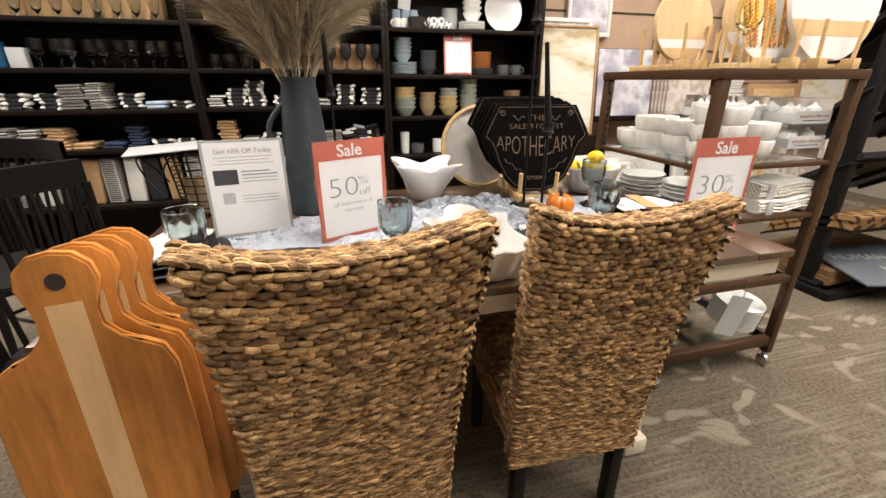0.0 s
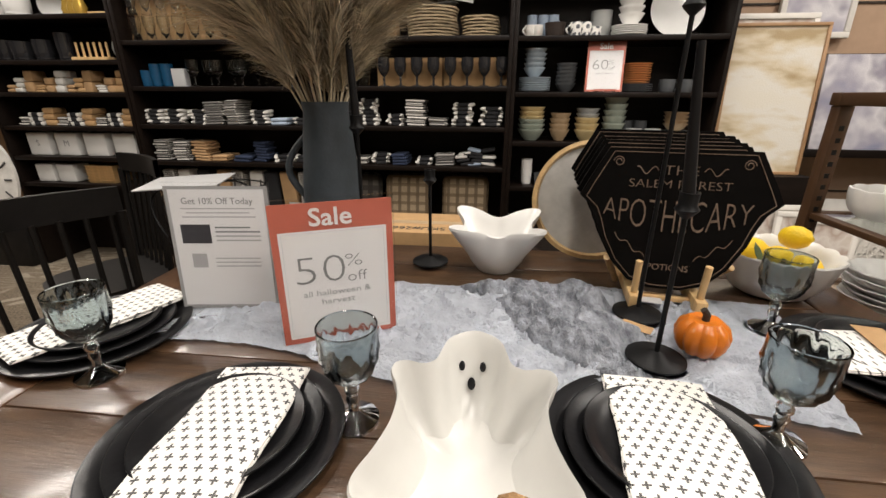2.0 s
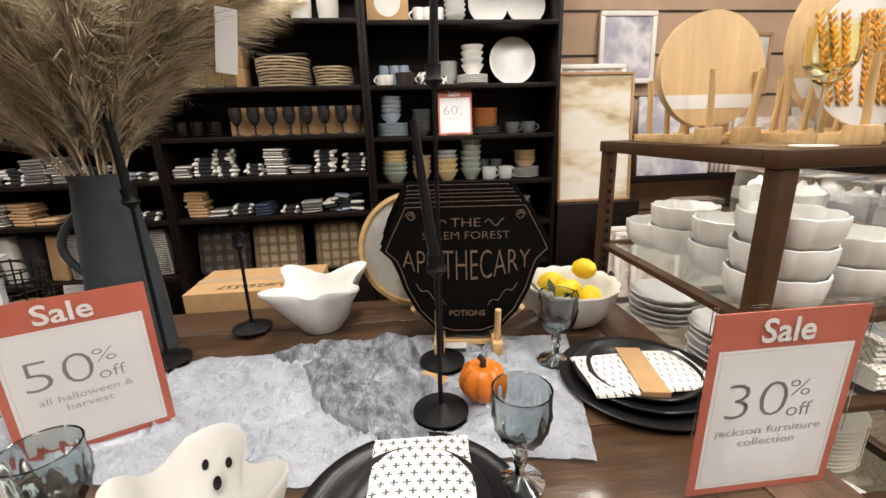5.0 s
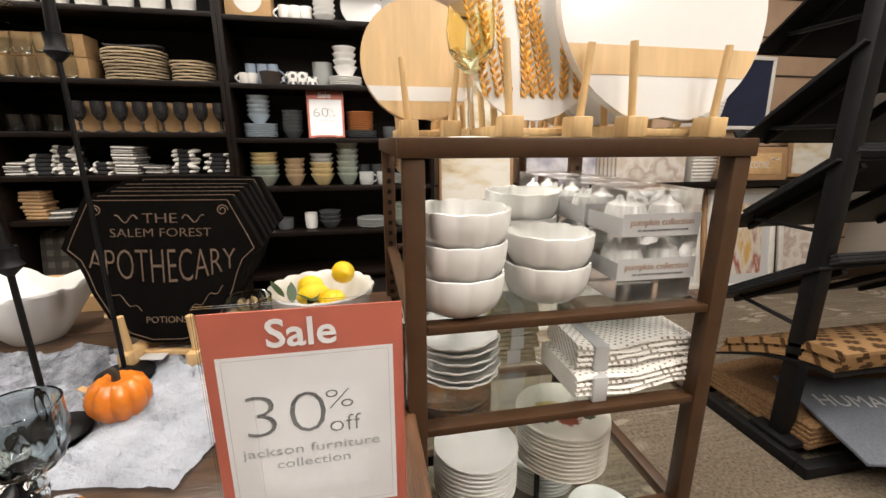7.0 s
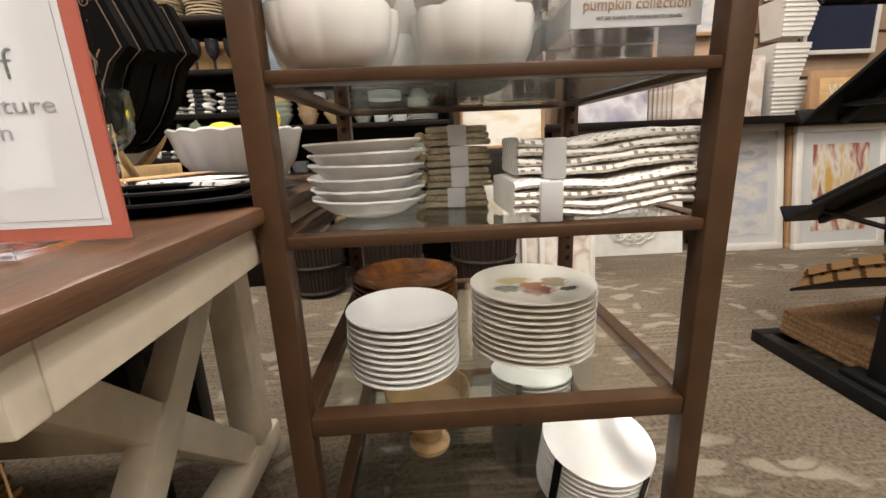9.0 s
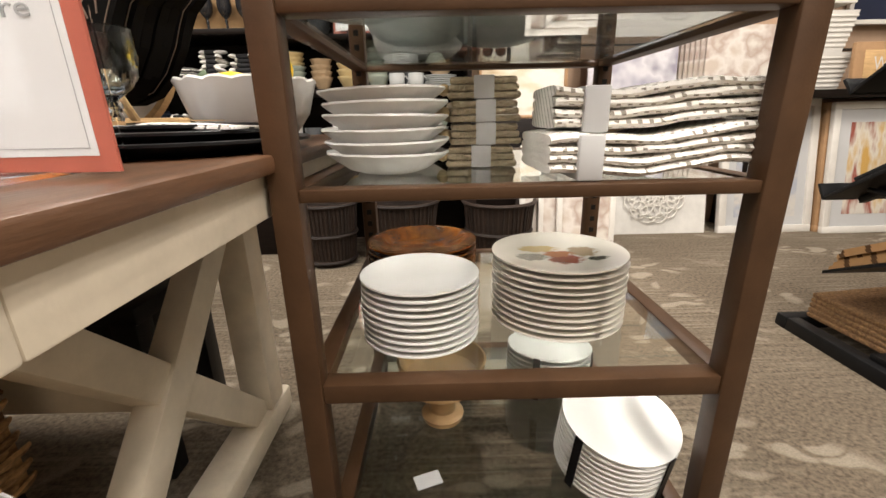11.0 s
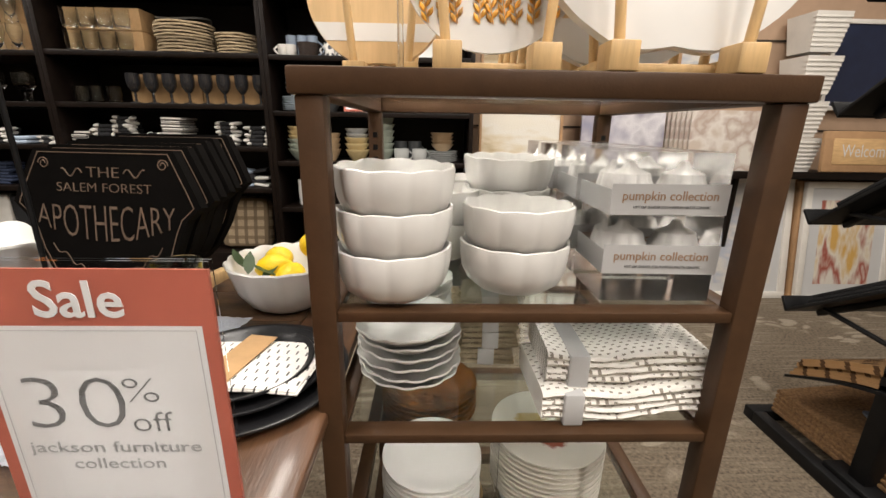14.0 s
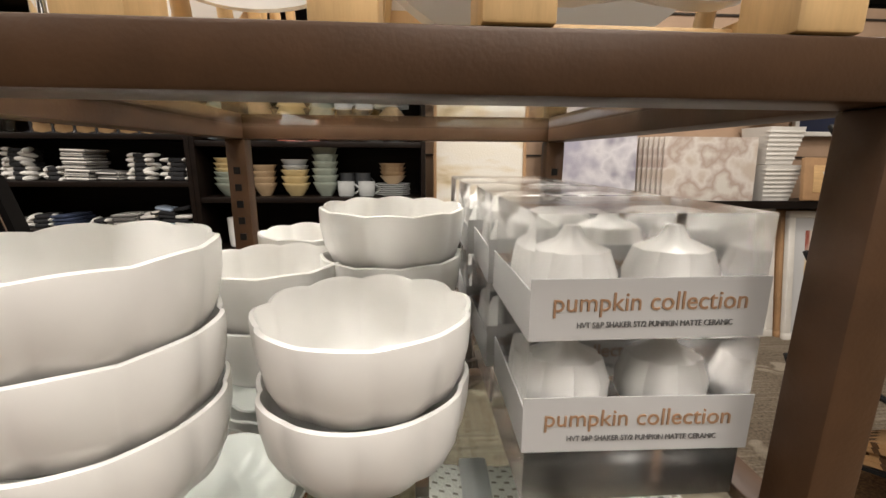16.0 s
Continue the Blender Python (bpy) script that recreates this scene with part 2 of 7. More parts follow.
def words(name, text, size, material, parent, m, align="CENTER", width=None, label="", thin=0.0):
    """Lettering as a thin mesh, in the plane of m's x and y."""
    cu = bpy.data.curves.new(name, "FONT")
    cu.body, cu.size, cu.align_x, cu.align_y, cu.extrude = text, size, align, "CENTER", 0.0004
    cu.resolution_u, cu.offset = 3, thin
    tmp = bpy.data.objects.new(name, cu)
    scene.collection.objects.link(tmp)
    me = bpy.data.meshes.new_from_object(tmp.evaluated_get(bpy.context.evaluated_depsgraph_get()))
    bpy.data.objects.remove(tmp)
    me.materials.clear()
    me.materials.append(material)
    ob = new(name, me)
    if width and len(me.vertices):
        xs = [v.co.x for v in me.vertices]
        k = width / max(1e-6, max(xs) - min(xs))
        m = m @ Matrix.Diagonal((k, 1, 1, 1))
    ob.parent = parent
    ob.matrix_basis = m
    if label:
        tagged(ob, label)
    return ob


def moved(ob, m):
    ob.matrix_basis = m
    return ob


# ---- the room ----
part("floor", boxm(-5.2, 6.2, -3.2, 4.2, -0.1, 0.0), CARPET, smooth=False)
tagged(bpy.data.objects["floor"], "brown patterned carpet with pale leaf sprays", "floor", kind="structure")
for nm, b, mt in (("wall_north", (-5.2, 6.2, 3.9, 4.1, 0, CEIL), DARKWALL), ("wall_south", (-5.2, 6.2, -3.2, -3.0, 0, CEIL), WALLPAINT),
                  ("wall_west", (-5.2, -5.0, -3.0, 3.9, 0, CEIL), DARKWALL), ("wall_east", (6.0, 6.2, -3.0, 3.9, 0, CEIL), WALLPAINT)):
    tagged(part(nm, boxm(*b), mt, smooth=False), "painted shop wall", "wall", kind="structure")
tagged(part("ceiling", boxm(-5.2, 6.2, -3.2, 4.2, CEIL, CEIL + 0.1), CEILPAINT, smooth=False), "pale painted shop ceiling", "ceiling", kind="structure")
lit = bpy.data.lights.new("panel_light", "AREA")
lit.shape, lit.size, lit.size_y, lit.energy, lit.color = "RECTANGLE", 0.30, 1.0, 50, (1.0, 0.928, 0.85)
fix = thing("ceiling_light", "white rectangular ceiling light panel", "light", group="ceiling lights")
part("housing", boxm(-0.2, 0.2, -0.55, 0.55, 0.0, 0.06, 0.01), LAMPWHITE, fix)
for i, (x, y) in enumerate(LAMPS):
    f = fix if i == 0 else copy_thing(fix, pose(x, y, CEIL - 0.06))
    f.matrix_basis = pose(x, y, CEIL - 0.06)
    new("panel_light", lit).matrix_basis = pose(x, y, CEIL - 0.07)


# ---- dining table ----
def dining_table(x0, x1, y0, y1):
    t = thing("dining_table", "walnut plank dining table with cream trestle base", "table")
    th, end = 0.022, 0.13
    for a, b in ((x0, x0 + end - 0.002), (x1 - end + 0.002, x1)):
        part("end_board", boxm(a, b, y0, y1, TAB - th, TAB, 0.005), WALNUT_END, t)
    n = 6
    w = (y1 - y0) / n
    for i in range(n):
        part("plank", boxm(x0 + end, x1 - end, y0 + i * w + 0.0012, y0 + (i + 1) * w - 0.0012, TAB - th, TAB - 0.0005, 0.003), WALNUT, t)
    for a, b, c, d in ((x0 + 0.02, x1 - 0.02, y0 + 0.02, y0 + 0.045), (x0 + 0.02, x1 - 0.02, y1 - 0.045, y1 - 0.02),
                       (x0 + 0.02, x0 + 0.045, y0 + 0.045, y1 - 0.045), (x1 - 0.045, x1 - 0.02, y0 + 0.045, y1 - 0.045)):
        part("apron", boxm(a, b, c, d, TAB - 0.078, TAB - th, 0.003), CREAM, t)
    ya, yb = y0 + 0.16, y1 - 0.15
    for xc in (x0 + 0.31, x1 - 0.31):
        for y in (ya, yb):
            part("leg", boxm(xc - 0.04, xc + 0.04, y - 0.04, y + 0.04, 0.07, TAB - th, 0.004), CREAM, t)
        for s in (1, -1):
            L = math.hypot(yb - ya - 0.08, 0.62)
            an = math.degrees(math.atan2(0.62, yb - ya - 0.08)) * s
            o = part("cross_brace", boxm(-0.028, 0.028, -L / 2, L / 2, -0.035, 0.035, 0.004), CREAM, t)
            o.matrix_basis = pose(xc + 0.004 * s, (ya + yb) / 2, 0.365, an)
        part("foot_beam", boxm(xc - 0.045, xc + 0.045, ya - 0.075, yb + 0.085, 0.0, 0.07, 0.012), CREAM, t)
    part("stretcher", boxm(x0 + 0.32, x1 - 0.32, (y0 + y1) / 2 - 0.03, (y0 + y1) / 2 + 0.03, 0.34, 0.42, 0.004), CREAM, t)
    return t


dining_table(-0.535, 1.262, 0.770, 1.765)


def black_bench(x0, x1, y0, y1, h):
    t = thing("bench", "black wooden bench pushed under the dining table", "bench")
    part("seat", boxm(x0, x1, y0, y1, h - 0.04, h, 0.006), BLACKWOOD, t)
    for x in (x0 + 0.05, x1 - 0.05):
        for y in (y0 + 0.05, y1 - 0.05):
            part("leg", boxm(x - 0.028, x + 0.028, y - 0.028, y + 0.028, 0.0, h - 0.04, 0.004), BLACKWOOD, t)
        part("end_rail", boxm(x - 0.012, x + 0.012, y0 + 0.078, y1 - 0.078, h - 0.12, h - 0.04, 0.003), BLACKWOOD, t)
    for y in (y0 + 0.05, y1 - 0.05):
        part("side_rail", boxm(x0 + 0.078, x1 - 0.078, y - 0.012, y + 0.012, h - 0.12, h - 0.04, 0.003), BLACKWOOD, t)
    return t


black_bench(-0.12, 0.83, 1.40, 1.72, 0.46)


# ---- glass display rack ----
RX0, RX1, RY0, RY1 = 1.249, 1.880, 1.124, 1.75
LEVELS = (0.16, 0.462, 0.737, 0.942)


def display_rack():
    t = thing("display_rack", "bronze metal rolling display rack with glass shelves", "shelf")
    p = 0.035
    for x in (RX0, RX1 - p):
        for y in (RY0, RY1 - p):
            post = part("post", boxm(x, x + p, y, y + p, 0.075, 1.226, 0.003), BRONZE, t)
            if y > 1.3:
                for i in range(34):
                    part("slot", boxm(x + p / 2 - 0.006, x + p / 2 + 0.006, y - 0.001, y + 0.002, 0.14 + i * 0.031, 0.153 + i * 0.031), BLACK, post, smooth=False)
            c = part("caster", lathem([(0, -0.012), (0.026, -0.012), (0.03, -0.006), (0.03, 0.006), (0.026, 0.012), (0, 0.012)], 20), CHROME, t)
            c.matrix_basis = pose(x + p / 2, y + p / 2, 0.031, 90, 0, 90)
            part("fork", boxm(x + 0.004, x + p - 0.004, y + 0.012, y + p - 0.012, 0.058, 0.075), CHROME, c).matrix_parent_inverse = c.matrix_basis.inverted()
    z0, z1 = 1.226, 1.258
    for b in ((RX0 - 0.007, RX1 + 0.007, RY0 - 0.004, RY0 + p), (RX0 - 0.007, RX1 + 0.007, RY1 - p, RY1), (RX0 - 0.007, RX0 + p, RY0 + p, RY1 - p), (RX1 - p, RX1 + 0.007, RY0 + p, RY1 - p)):
        part("top_rail", boxm(*b, z0, z1, 0.003), BRONZE, t)
    part("top_glass", boxm(RX0 + 0.03, RX1 - 0.03, RY0 + 0.03, RY1 - 0.03, 1.248, 1.2545), SHEETGLASS, t, smooth=False).visible_shadow = False
    for z in LEVELS:
        h = 0.016 if z > 0.6 else (0.03 if z > 0.2 else 0.045)
        for b in ((RX0 + p, RX1 - p, RY0 + 0.003, RY0 + 0.036), (RX0 + p, RX1 - p, RY1 - 0.036, RY1 - 0.003)):
            part("shelf_rail", boxm(*b, z - h, z, 0.002), BRONZE, t)
        for b in ((RX0 + 0.006, RX0 + 0.036, RY0 + p, RY1 - p), (RX1 - 0.036, RX1 - 0.006, RY0 + p, RY1 - p)):
            part("shelf_rail", boxm(*b, z - h, z, 0.002), BRONZE, t)
        part("shelf_glass", boxm(RX0 + 0.03, RX1 - 0.03, RY0 + 0.03, RY1 - 0.03, z - 0.008, z - 0.0015), SHEETGLASS, t, smooth=False).visible_shadow = z < 0.3
    return t


display_rack()


# ---- wall shelving ----
WY = 3.15
BAYS = [("a", -3.05, -2.03, (0.64, 0.83, 1.036, 1.256, 1.455, 1.72, 2.02)), ("b", -2.0, -0.77, (0.45, 0.815, 1.058, 1.295, 1.565, 1.92, 2.25)),
        ("c", -0.745, 0.452, (0.815, 1.062, 1.298, 1.572, 1.925, 2.25)), ("d", 0.478, 1.642, (0.42, 0.70, 0.98, 1.267, 1.567, 1.915, 2.25))]


def wall_unit(x0, x1, levels):
    t = thing("wall_shelf_unit", "dark espresso wooden wall shelving unit full of tableware", "shelf", group="wall shelving")
    for x in (x0 - 0.012, x1 - 0.012):
        part("upright", boxm(x, x + 0.024, WY, WY + 0.4, 0, 2.5, 0.002), SHELFWOOD, t)
    part("back_panel", boxm(x0 + 0.012, x1 - 0.012, WY + 0.385, WY + 0.4, 0, 2.5), SHELFWOOD, t, smooth=False)
    for z in levels:
        part("shelf_board", boxm(x0 + 0.012, x1 - 0.012, WY + 0.004, WY + 0.385, z - 0.028, z, 0.002), SHELFWOOD, t)
    part("top_board", boxm(x0 + 0.012, x1 - 0.012, WY, WY + 0.385, 2.47, 2.5, 0.002), SHELFWOOD, t)
    return t


for _, a, b, lv in BAYS:
    wall_unit(a, b, lv)


# ---- woven chairs ----
def woven_chair():
    """Parsons chair of braided seagrass, facing +y, its base at the origin."""
    t = thing("woven_chair", "woven seagrass parsons chair with curved back at the table", "chair", group="chairs at the table")
    rng = random.Random(5)

    def strand(bm, c, d, n, L, w, h):
        s = n.cross(d)
        rings = []
        for k, (u, f) in enumerate(((-0.5, 0.55), (-0.3, 0.92), (0.0, 1.0), (0.3, 0.9), (0.5, 0.55))):
            q = c + d * (u * L) + n * ((f - 0.8) * h)
            rings.append([bm.verts.new(q + s * (math.cos(a) * w * 0.5 * f) + n * (math.sin(a) * h * 0.5 * f)) for a in (0.3, 1.1, 2.04, 2.84, 4.0, 5.4)])
        for a, b in zip(rings, rings[1:]):
            for i in range(6):
                bm.faces.new((a[i], a[(i + 1) % 6], b[(i + 1) % 6], b[i]))

    singles = []

    def weave(bm_all, surf, nu, nv, len_u, len_v, single_from=2.0, grow=0.0):
        for j in range(nv):
            for i in range(nu):
                bm = bm_all
                u = (i + 0.5 * (j % 2) + rng.uniform(-0.12, 0.12)) / nu
                v = (j + 0.5 + rng.uniform(-0.14, 0.14)) / nv
                wide = 1 - grow * math.pi * math.cos(math.pi * v)
                v = min(max(v - grow * math.sin(math.pi * v), 0.0), 1.0)
                u = min(max(u, 0.0), 1.0)
                p = surf(u, v)
                du = (surf(min(u + 0.01, 1), v) - surf(max(u - 0.01, 0), v)).normalized()
                dv = (surf(u, min(v + 0.01, 1)) - surf(u, max(v - 0.01, 0))).normalized()
                n = du.cross(dv).normalized()
                tilt = (0.13 if j % 2 else -0.13) + rng.uniform(-0.09, 0.09)
                d = (du + dv * tilt).normalized()
                if (j + 0.5) / nv > single_from:
                    bm = bmesh.new()
                    singles.append(bm)
                strand(bm, p + n * rng.uniform(-0.001, 0.003), d, n, len_u / nu * rng.uniform(1.25, 1.55), len_v / nv * wide * rng.uniform(0.9, 1.2), 0.0115 * (0.6 + 0.4 * wide) * rng.uniform(0.75, 1.3))

    zb, zt, thick = 0.25, 0.962, 0.055

    def mid(u, v):
        hw = 0.205 + 0.04 * v ** 1.5
        x = (u * 2 - 1) * hw
        bow = 0.022 * (1 - (u * 2 - 1) ** 2)
        y = -0.115 * v ** 1.6 + bow * v
        z = zb + (zt - zb) * v + 0.044 * (abs(u * 2 - 1) ** 2.2) * v
        return Vector((x, y, z))

    bm = bmesh.new()
    weave(bm, lambda u, v: mid(u, v) + Vector((0, -thick / 2, 0)), 17, 70, 0.47, 0.74, 0.86, 0.13)
    weave(bm, lambda u, v: mid(1 - u, v) + Vector((0, thick / 2, 0)), 15, 52, 0.47, 0.74)
    weave(bm, lambda u, v: mid(1, v) + Vector((0.001, (u - 0.5) * thick, 0)), 3, 66, thick, 0.74)
    weave(bm, lambda u, v: mid(0, v) + Vector((-0.001, (0.5 - u) * thick, 0)), 3, 66, thick, 0.74)
    weave(bm, lambda u, v: mid(u, 1) + Vector((0, (v - 0.5) * (thick + 0.01), 0.004)), 19, 7, 0.49, thick + 0.012)
    back = tagged(part("backrest", bm, RUSH, t), kind="stuff")
    for one in singles:
        part("strand", one, RUSH, back)
    # sheets inside the weave, coloured dark to give the shade in its gaps
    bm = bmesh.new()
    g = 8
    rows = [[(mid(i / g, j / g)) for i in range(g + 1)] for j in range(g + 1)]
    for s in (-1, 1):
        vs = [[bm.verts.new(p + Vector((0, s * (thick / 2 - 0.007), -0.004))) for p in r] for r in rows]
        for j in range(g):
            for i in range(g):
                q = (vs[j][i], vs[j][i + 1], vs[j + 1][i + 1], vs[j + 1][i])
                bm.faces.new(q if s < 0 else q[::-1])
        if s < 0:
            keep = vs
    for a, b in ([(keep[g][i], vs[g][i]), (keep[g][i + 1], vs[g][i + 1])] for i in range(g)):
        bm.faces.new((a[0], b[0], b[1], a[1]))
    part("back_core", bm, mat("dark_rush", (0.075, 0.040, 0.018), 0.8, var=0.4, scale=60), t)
    bm = bmesh.new()
    weave(bm, lambda u, v: Vector(((u - 0.5) * 0.37, 0.03 + v * 0.40, 0.445)), 9, 22, 0.37, 0.40)
    weave(bm, lambda u, v: Vector((0.185, 0.03 + u * 0.40, 0.25 + v * 0.20)), 9, 14, 0.40, 0.20)
    weave(bm, lambda u, v: Vector((-0.185, 0.43 - u * 0.40, 0.25 + v * 0.20)), 9, 14, 0.40, 0.20)
    box(bm, -0.18, 0.18, 0.02, 0.43, 0.26, 0.44)
    tagged(part("seat", bm, RUSH, t), kind="stuff")
    for x in (-0.175, 0.175):
        for y in (0.0, 0.39):
            part("leg", boxm(x - 0.02, x + 0.02, y - 0.02, y + 0.02, 0, 0.27, 0.003), BLACKWOOD, t)
    return t


ch = woven_chair()
ch.matrix_basis = pose(0.030, 0.686, 0, 0, 0, 7.2) @ Matrix.Diagonal((0.92, 1, 1, 1))
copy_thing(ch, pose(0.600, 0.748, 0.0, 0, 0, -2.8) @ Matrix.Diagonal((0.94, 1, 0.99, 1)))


# ---- more materials ----
CERAMIC = mat("white_ceramic", (0.77, 0.76, 0.735), 0.28, var=0.05, scale=6, coat=0.3)
GHOST = mat("ivory_ceramic", (0.60, 0.593, 0.565), 0.3, var=0.05, scale=6, coat=0.2)
GREYCER = mat("stone_grey_ceramic", (0.42, 0.43, 0.42), 0.35, var=0.08, scale=8, coat=0.3)
BLACKCER = mat("black_stoneware", (0.009, 0.009, 0.010), 0.28, var=0.25, scale=20, spec=0.35, bump=0.05, bscale=120)
PAPER = mat("white_paper", (0.49, 0.49, 0.49), 0.45, var=0.03, scale=10, coat=0.25)
REDPRINT = mat("brick_red_print", (0.30, 0.075, 0.048), 0.45, var=0.05, scale=10, coat=0.25)
INK = mat("grey_ink", (0.14, 0.14, 0.14), 0.6, var=0.05)
PALEINK = mat("pale_grey_ink", (0.26, 0.26, 0.26), 0.6, var=0.05)
COPPERINK = mat("copper_ink", (0.32, 0.19, 0.11), 0.5, var=0.05)
CHALK = mat("chalk_print", (0.15, 0.10, 0.070), 0.75, var=0.4, scale=90)
GREYCARD = mat("grey_card", (0.22, 0.22, 0.22), 0.5, var=0.05)
NAVYBLOCK = mat("charcoal_print", (0.03, 0.03, 0.035), 0.5, var=0.1)
SLATE = mat("slate_vase", (0.040, 0.050, 0.058), 0.55, var=0.25, scale=14, bump=0.1, bscale=140)
PAMPAS = mat("pampas", (0.62, 0.54, 0.395), 0.85, var=0.3, scale=30, rnd=0.35, spec=0.1)
ORANGE = mat("orange_glaze", (0.62, 0.17, 0.015), 0.3, var=0.3, scale=10, coat=0.3)
STEM = mat("dark_stem", (0.03, 0.022, 0.015), 0.6)
LEMON = mat("lemon_skin", (0.85, 0.58, 0.015), 0.42, var=0.1, scale=20, bump=0.3, bscale=180)
LEAF = mat("green_leaf", (0.035, 0.065, 0.018), 0.45, var=0.3, scale=20)
KRAFT = mat("kraft_paper", (0.44, 0.27, 0.125), 0.75, var=0.12, scale=20, bump=0.1, bscale=200)
PINE = mat("light_wood", (0.60, 0.40, 0.19), 0.42, var=0.22, scale=7, stretch=(8, 8, 1), bump=0.05, bscale=60)
ACACIA = mat("acacia_wood", (0.50, 0.20, 0.045), 0.3, var=0.4, scale=5, stretch=(7, 7, 1), bump=0.06, bscale=60, rnd=0.2)
MAPLEBAND = mat("pale_wood_band", (0.62, 0.40, 0.20), 0.38, var=0.15, scale=6, stretch=(7, 7, 1))
WHITELACQ = mat("white_lacquer", (0.70, 0.685, 0.66), 0.22, var=0.03, coat=0.4)
ROUNDWOOD = mat("beech_board", (0.62, 0.43, 0.23), 0.3, var=0.15, scale=4, stretch=(8, 1, 1), coat=0.2)
ACRYLIC = glass_material("clear_acrylic", (0.985, 0.985, 0.985), 0.0, 1.07)
THICKACRYLIC = glass_material("clear_acrylic_base", (0.98, 0.985, 0.985), 0.06, 1.12)
PETBOX = glass_material("clear_box_plastic", (0.97, 0.97, 0.965), 0.17, 1.2)
SMOKE = glass_material("smoky_glass", (0.60, 0.66, 0.67), 0.03, 1.45)
CLEARGLASS = glass_material("clear_glass", (0.90, 0.93, 0.93), 0.02, 1.4)
AMBER = mat("amber_glass", (0.18, 0.058, 0.007), 0.08, var=0.6, scale=30, bump=0.5, bscale=60, coat=0.5)
GOLDGLASS = mat("gold_glass", (0.75, 0.48, 0.10), 0.15, metal=0.6, var=0.1)
GOLDCLEAR = glass_material("gold_tinted_glass", (0.98, 0.92, 0.62), 0.0, 1.2)
TOWEL = mat("towel_cotton", (0.74, 0.70, 0.63), 0.9, var=0.06, bump=0.5, bscale=300, spec=0.1)


def dash_material(name, sx, sy, w, h, ink=(0.03, 0.03, 0.032), base=(0.80, 0.78, 0.74), cross=True, axes=(0, 1)):
    """White cloth printed with a half-drop repeat of small bars or crosses."""
    m = mat(name, base, 0.85, var=0.05, scale=20, bump=0.35, bscale=260, spec=0.15)
    t = m.node_tree
    b = t.nodes["Principled BSDF"]
    co = [n for n in t.nodes if n.type == "TEX_COORD"][0]
    sep = t.nodes.new("ShaderNodeSeparateXYZ")
    t.links.new(co.outputs["Object"], sep.inputs[0])

    def mth(op, a, c=None):
        n = t.nodes.new("ShaderNodeMath")
        n.operation = op
        for i, v in enumerate((a, c)):
            if v is None:
                continue
            if isinstance(v, (int, float)):
                n.inputs[i].default_value = v
            else:
                t.links.new(v, n.inputs[i])
        return n.outputs[0]
    v = mth("MULTIPLY", mth("SUBTRACT", sep.outputs[axes[1]], sep.outputs[2]), sy)
    row = mth("FLOOR", v)
    shift = mth("MULTIPLY", mth("MODULO", row, 2.0), 0.5)
    u = mth("ADD", mth("MULTIPLY", sep.outputs[axes[0]], sx), shift)
    du = mth("ABSOLUTE", mth("SUBTRACT", mth("FRACT", u), 0.5))
    dv = mth("ABSOLUTE", mth("SUBTRACT", mth("FRACT", v), 0.5))
    bar = mth("MULTIPLY", mth("LESS_THAN", du, w), mth("LESS_THAN", dv, h))
    if cross:
        bar2 = mth("MULTIPLY", mth("LESS_THAN", du, h * sx / sy * 1.1), mth("LESS_THAN", dv, min(0.45, w * sy / sx)))
        bar = mth("MAXIMUM", bar, bar2)
    mx = t.nodes.new("ShaderNodeMix")
    mx.data_type = "RGBA"
    t.links.new(mth("MULTIPLY", bar, 0.9), mx.inputs["Factor"])
    t.links.new(b.inputs["Base Color"].links[0].from_socket, mx.inputs["A"])
    mx.inputs["B"].default_value = (*ink, 1)
    t.links.new(mx.outputs["Result"], b.inputs["Base Color"])
    return m


NAPKIN = dash_material("napkin_print", 52, 62, 0.29, 0.085)
NAPDASH = dash_material("napkin_dash_print", 60, 46, 0.09, 0.28, cross=False)
TEATOWEL = dash_material("tea_towel_print", 70, 105, 0.20, 0.16, ink=(0.22, 0.19, 0.15), base=(0.84, 0.81, 0.76), cross=False)

# gauze: pale cloth with dark marbled dye
GAUZE = mat("gauze", (0.74, 0.775, 0.84), 0.9, var=0.1, scale=13, bump=0.6, bscale=170, col2=(0.55, 0.58, 0.64), spec=0.1)
GAUZE_DARK = mat("dark_gauze", (0.62, 0.65, 0.71), 0.9, var=0.1, scale=26, bump=0.7, bscale=150, col2=(0.20, 0.21, 0.24), spec=0.1, stretch=(1.6, 0.7, 1))


# ---- things on the dining table ----
def stoneware(r, h, rim):
    return lathem([(0, 0), (r * 0.62, 0), (r * 0.70, 0.004), (r * 0.97, h - 0.002), (r, h), (r, h + 0.003), (r * 0.985, h + 0.004), (r - rim, h - 0.001),
                   (r - rim - 0.006, h - 0.005), (r * 0.68, 0.0075), (r * 0.5, 0.006), (0, 0.006)], 56)


def place_setting(x, y, k=1.0):
    z = TAB
    for nm, r, h, rim, lab in (("charger_plate", 0.168 * k, 0.014, 0.026, "matte black stoneware charger plate on the table"),
                               ("dinner_plate", 0.138 * k, 0.016, 0.020, "black stoneware dinner plate on a charger"),
                               ("salad_plate", 0.112 * k, 0.015, 0.014, "black stoneware salad plate on a dinner plate")):
        o = tagged(part(nm, stoneware(r, h, rim), BLACKCER), lab, "plate", "place settings")
        o.matrix_basis = pose(x, y, z)
        z += 0.0085
    return z + 0.004


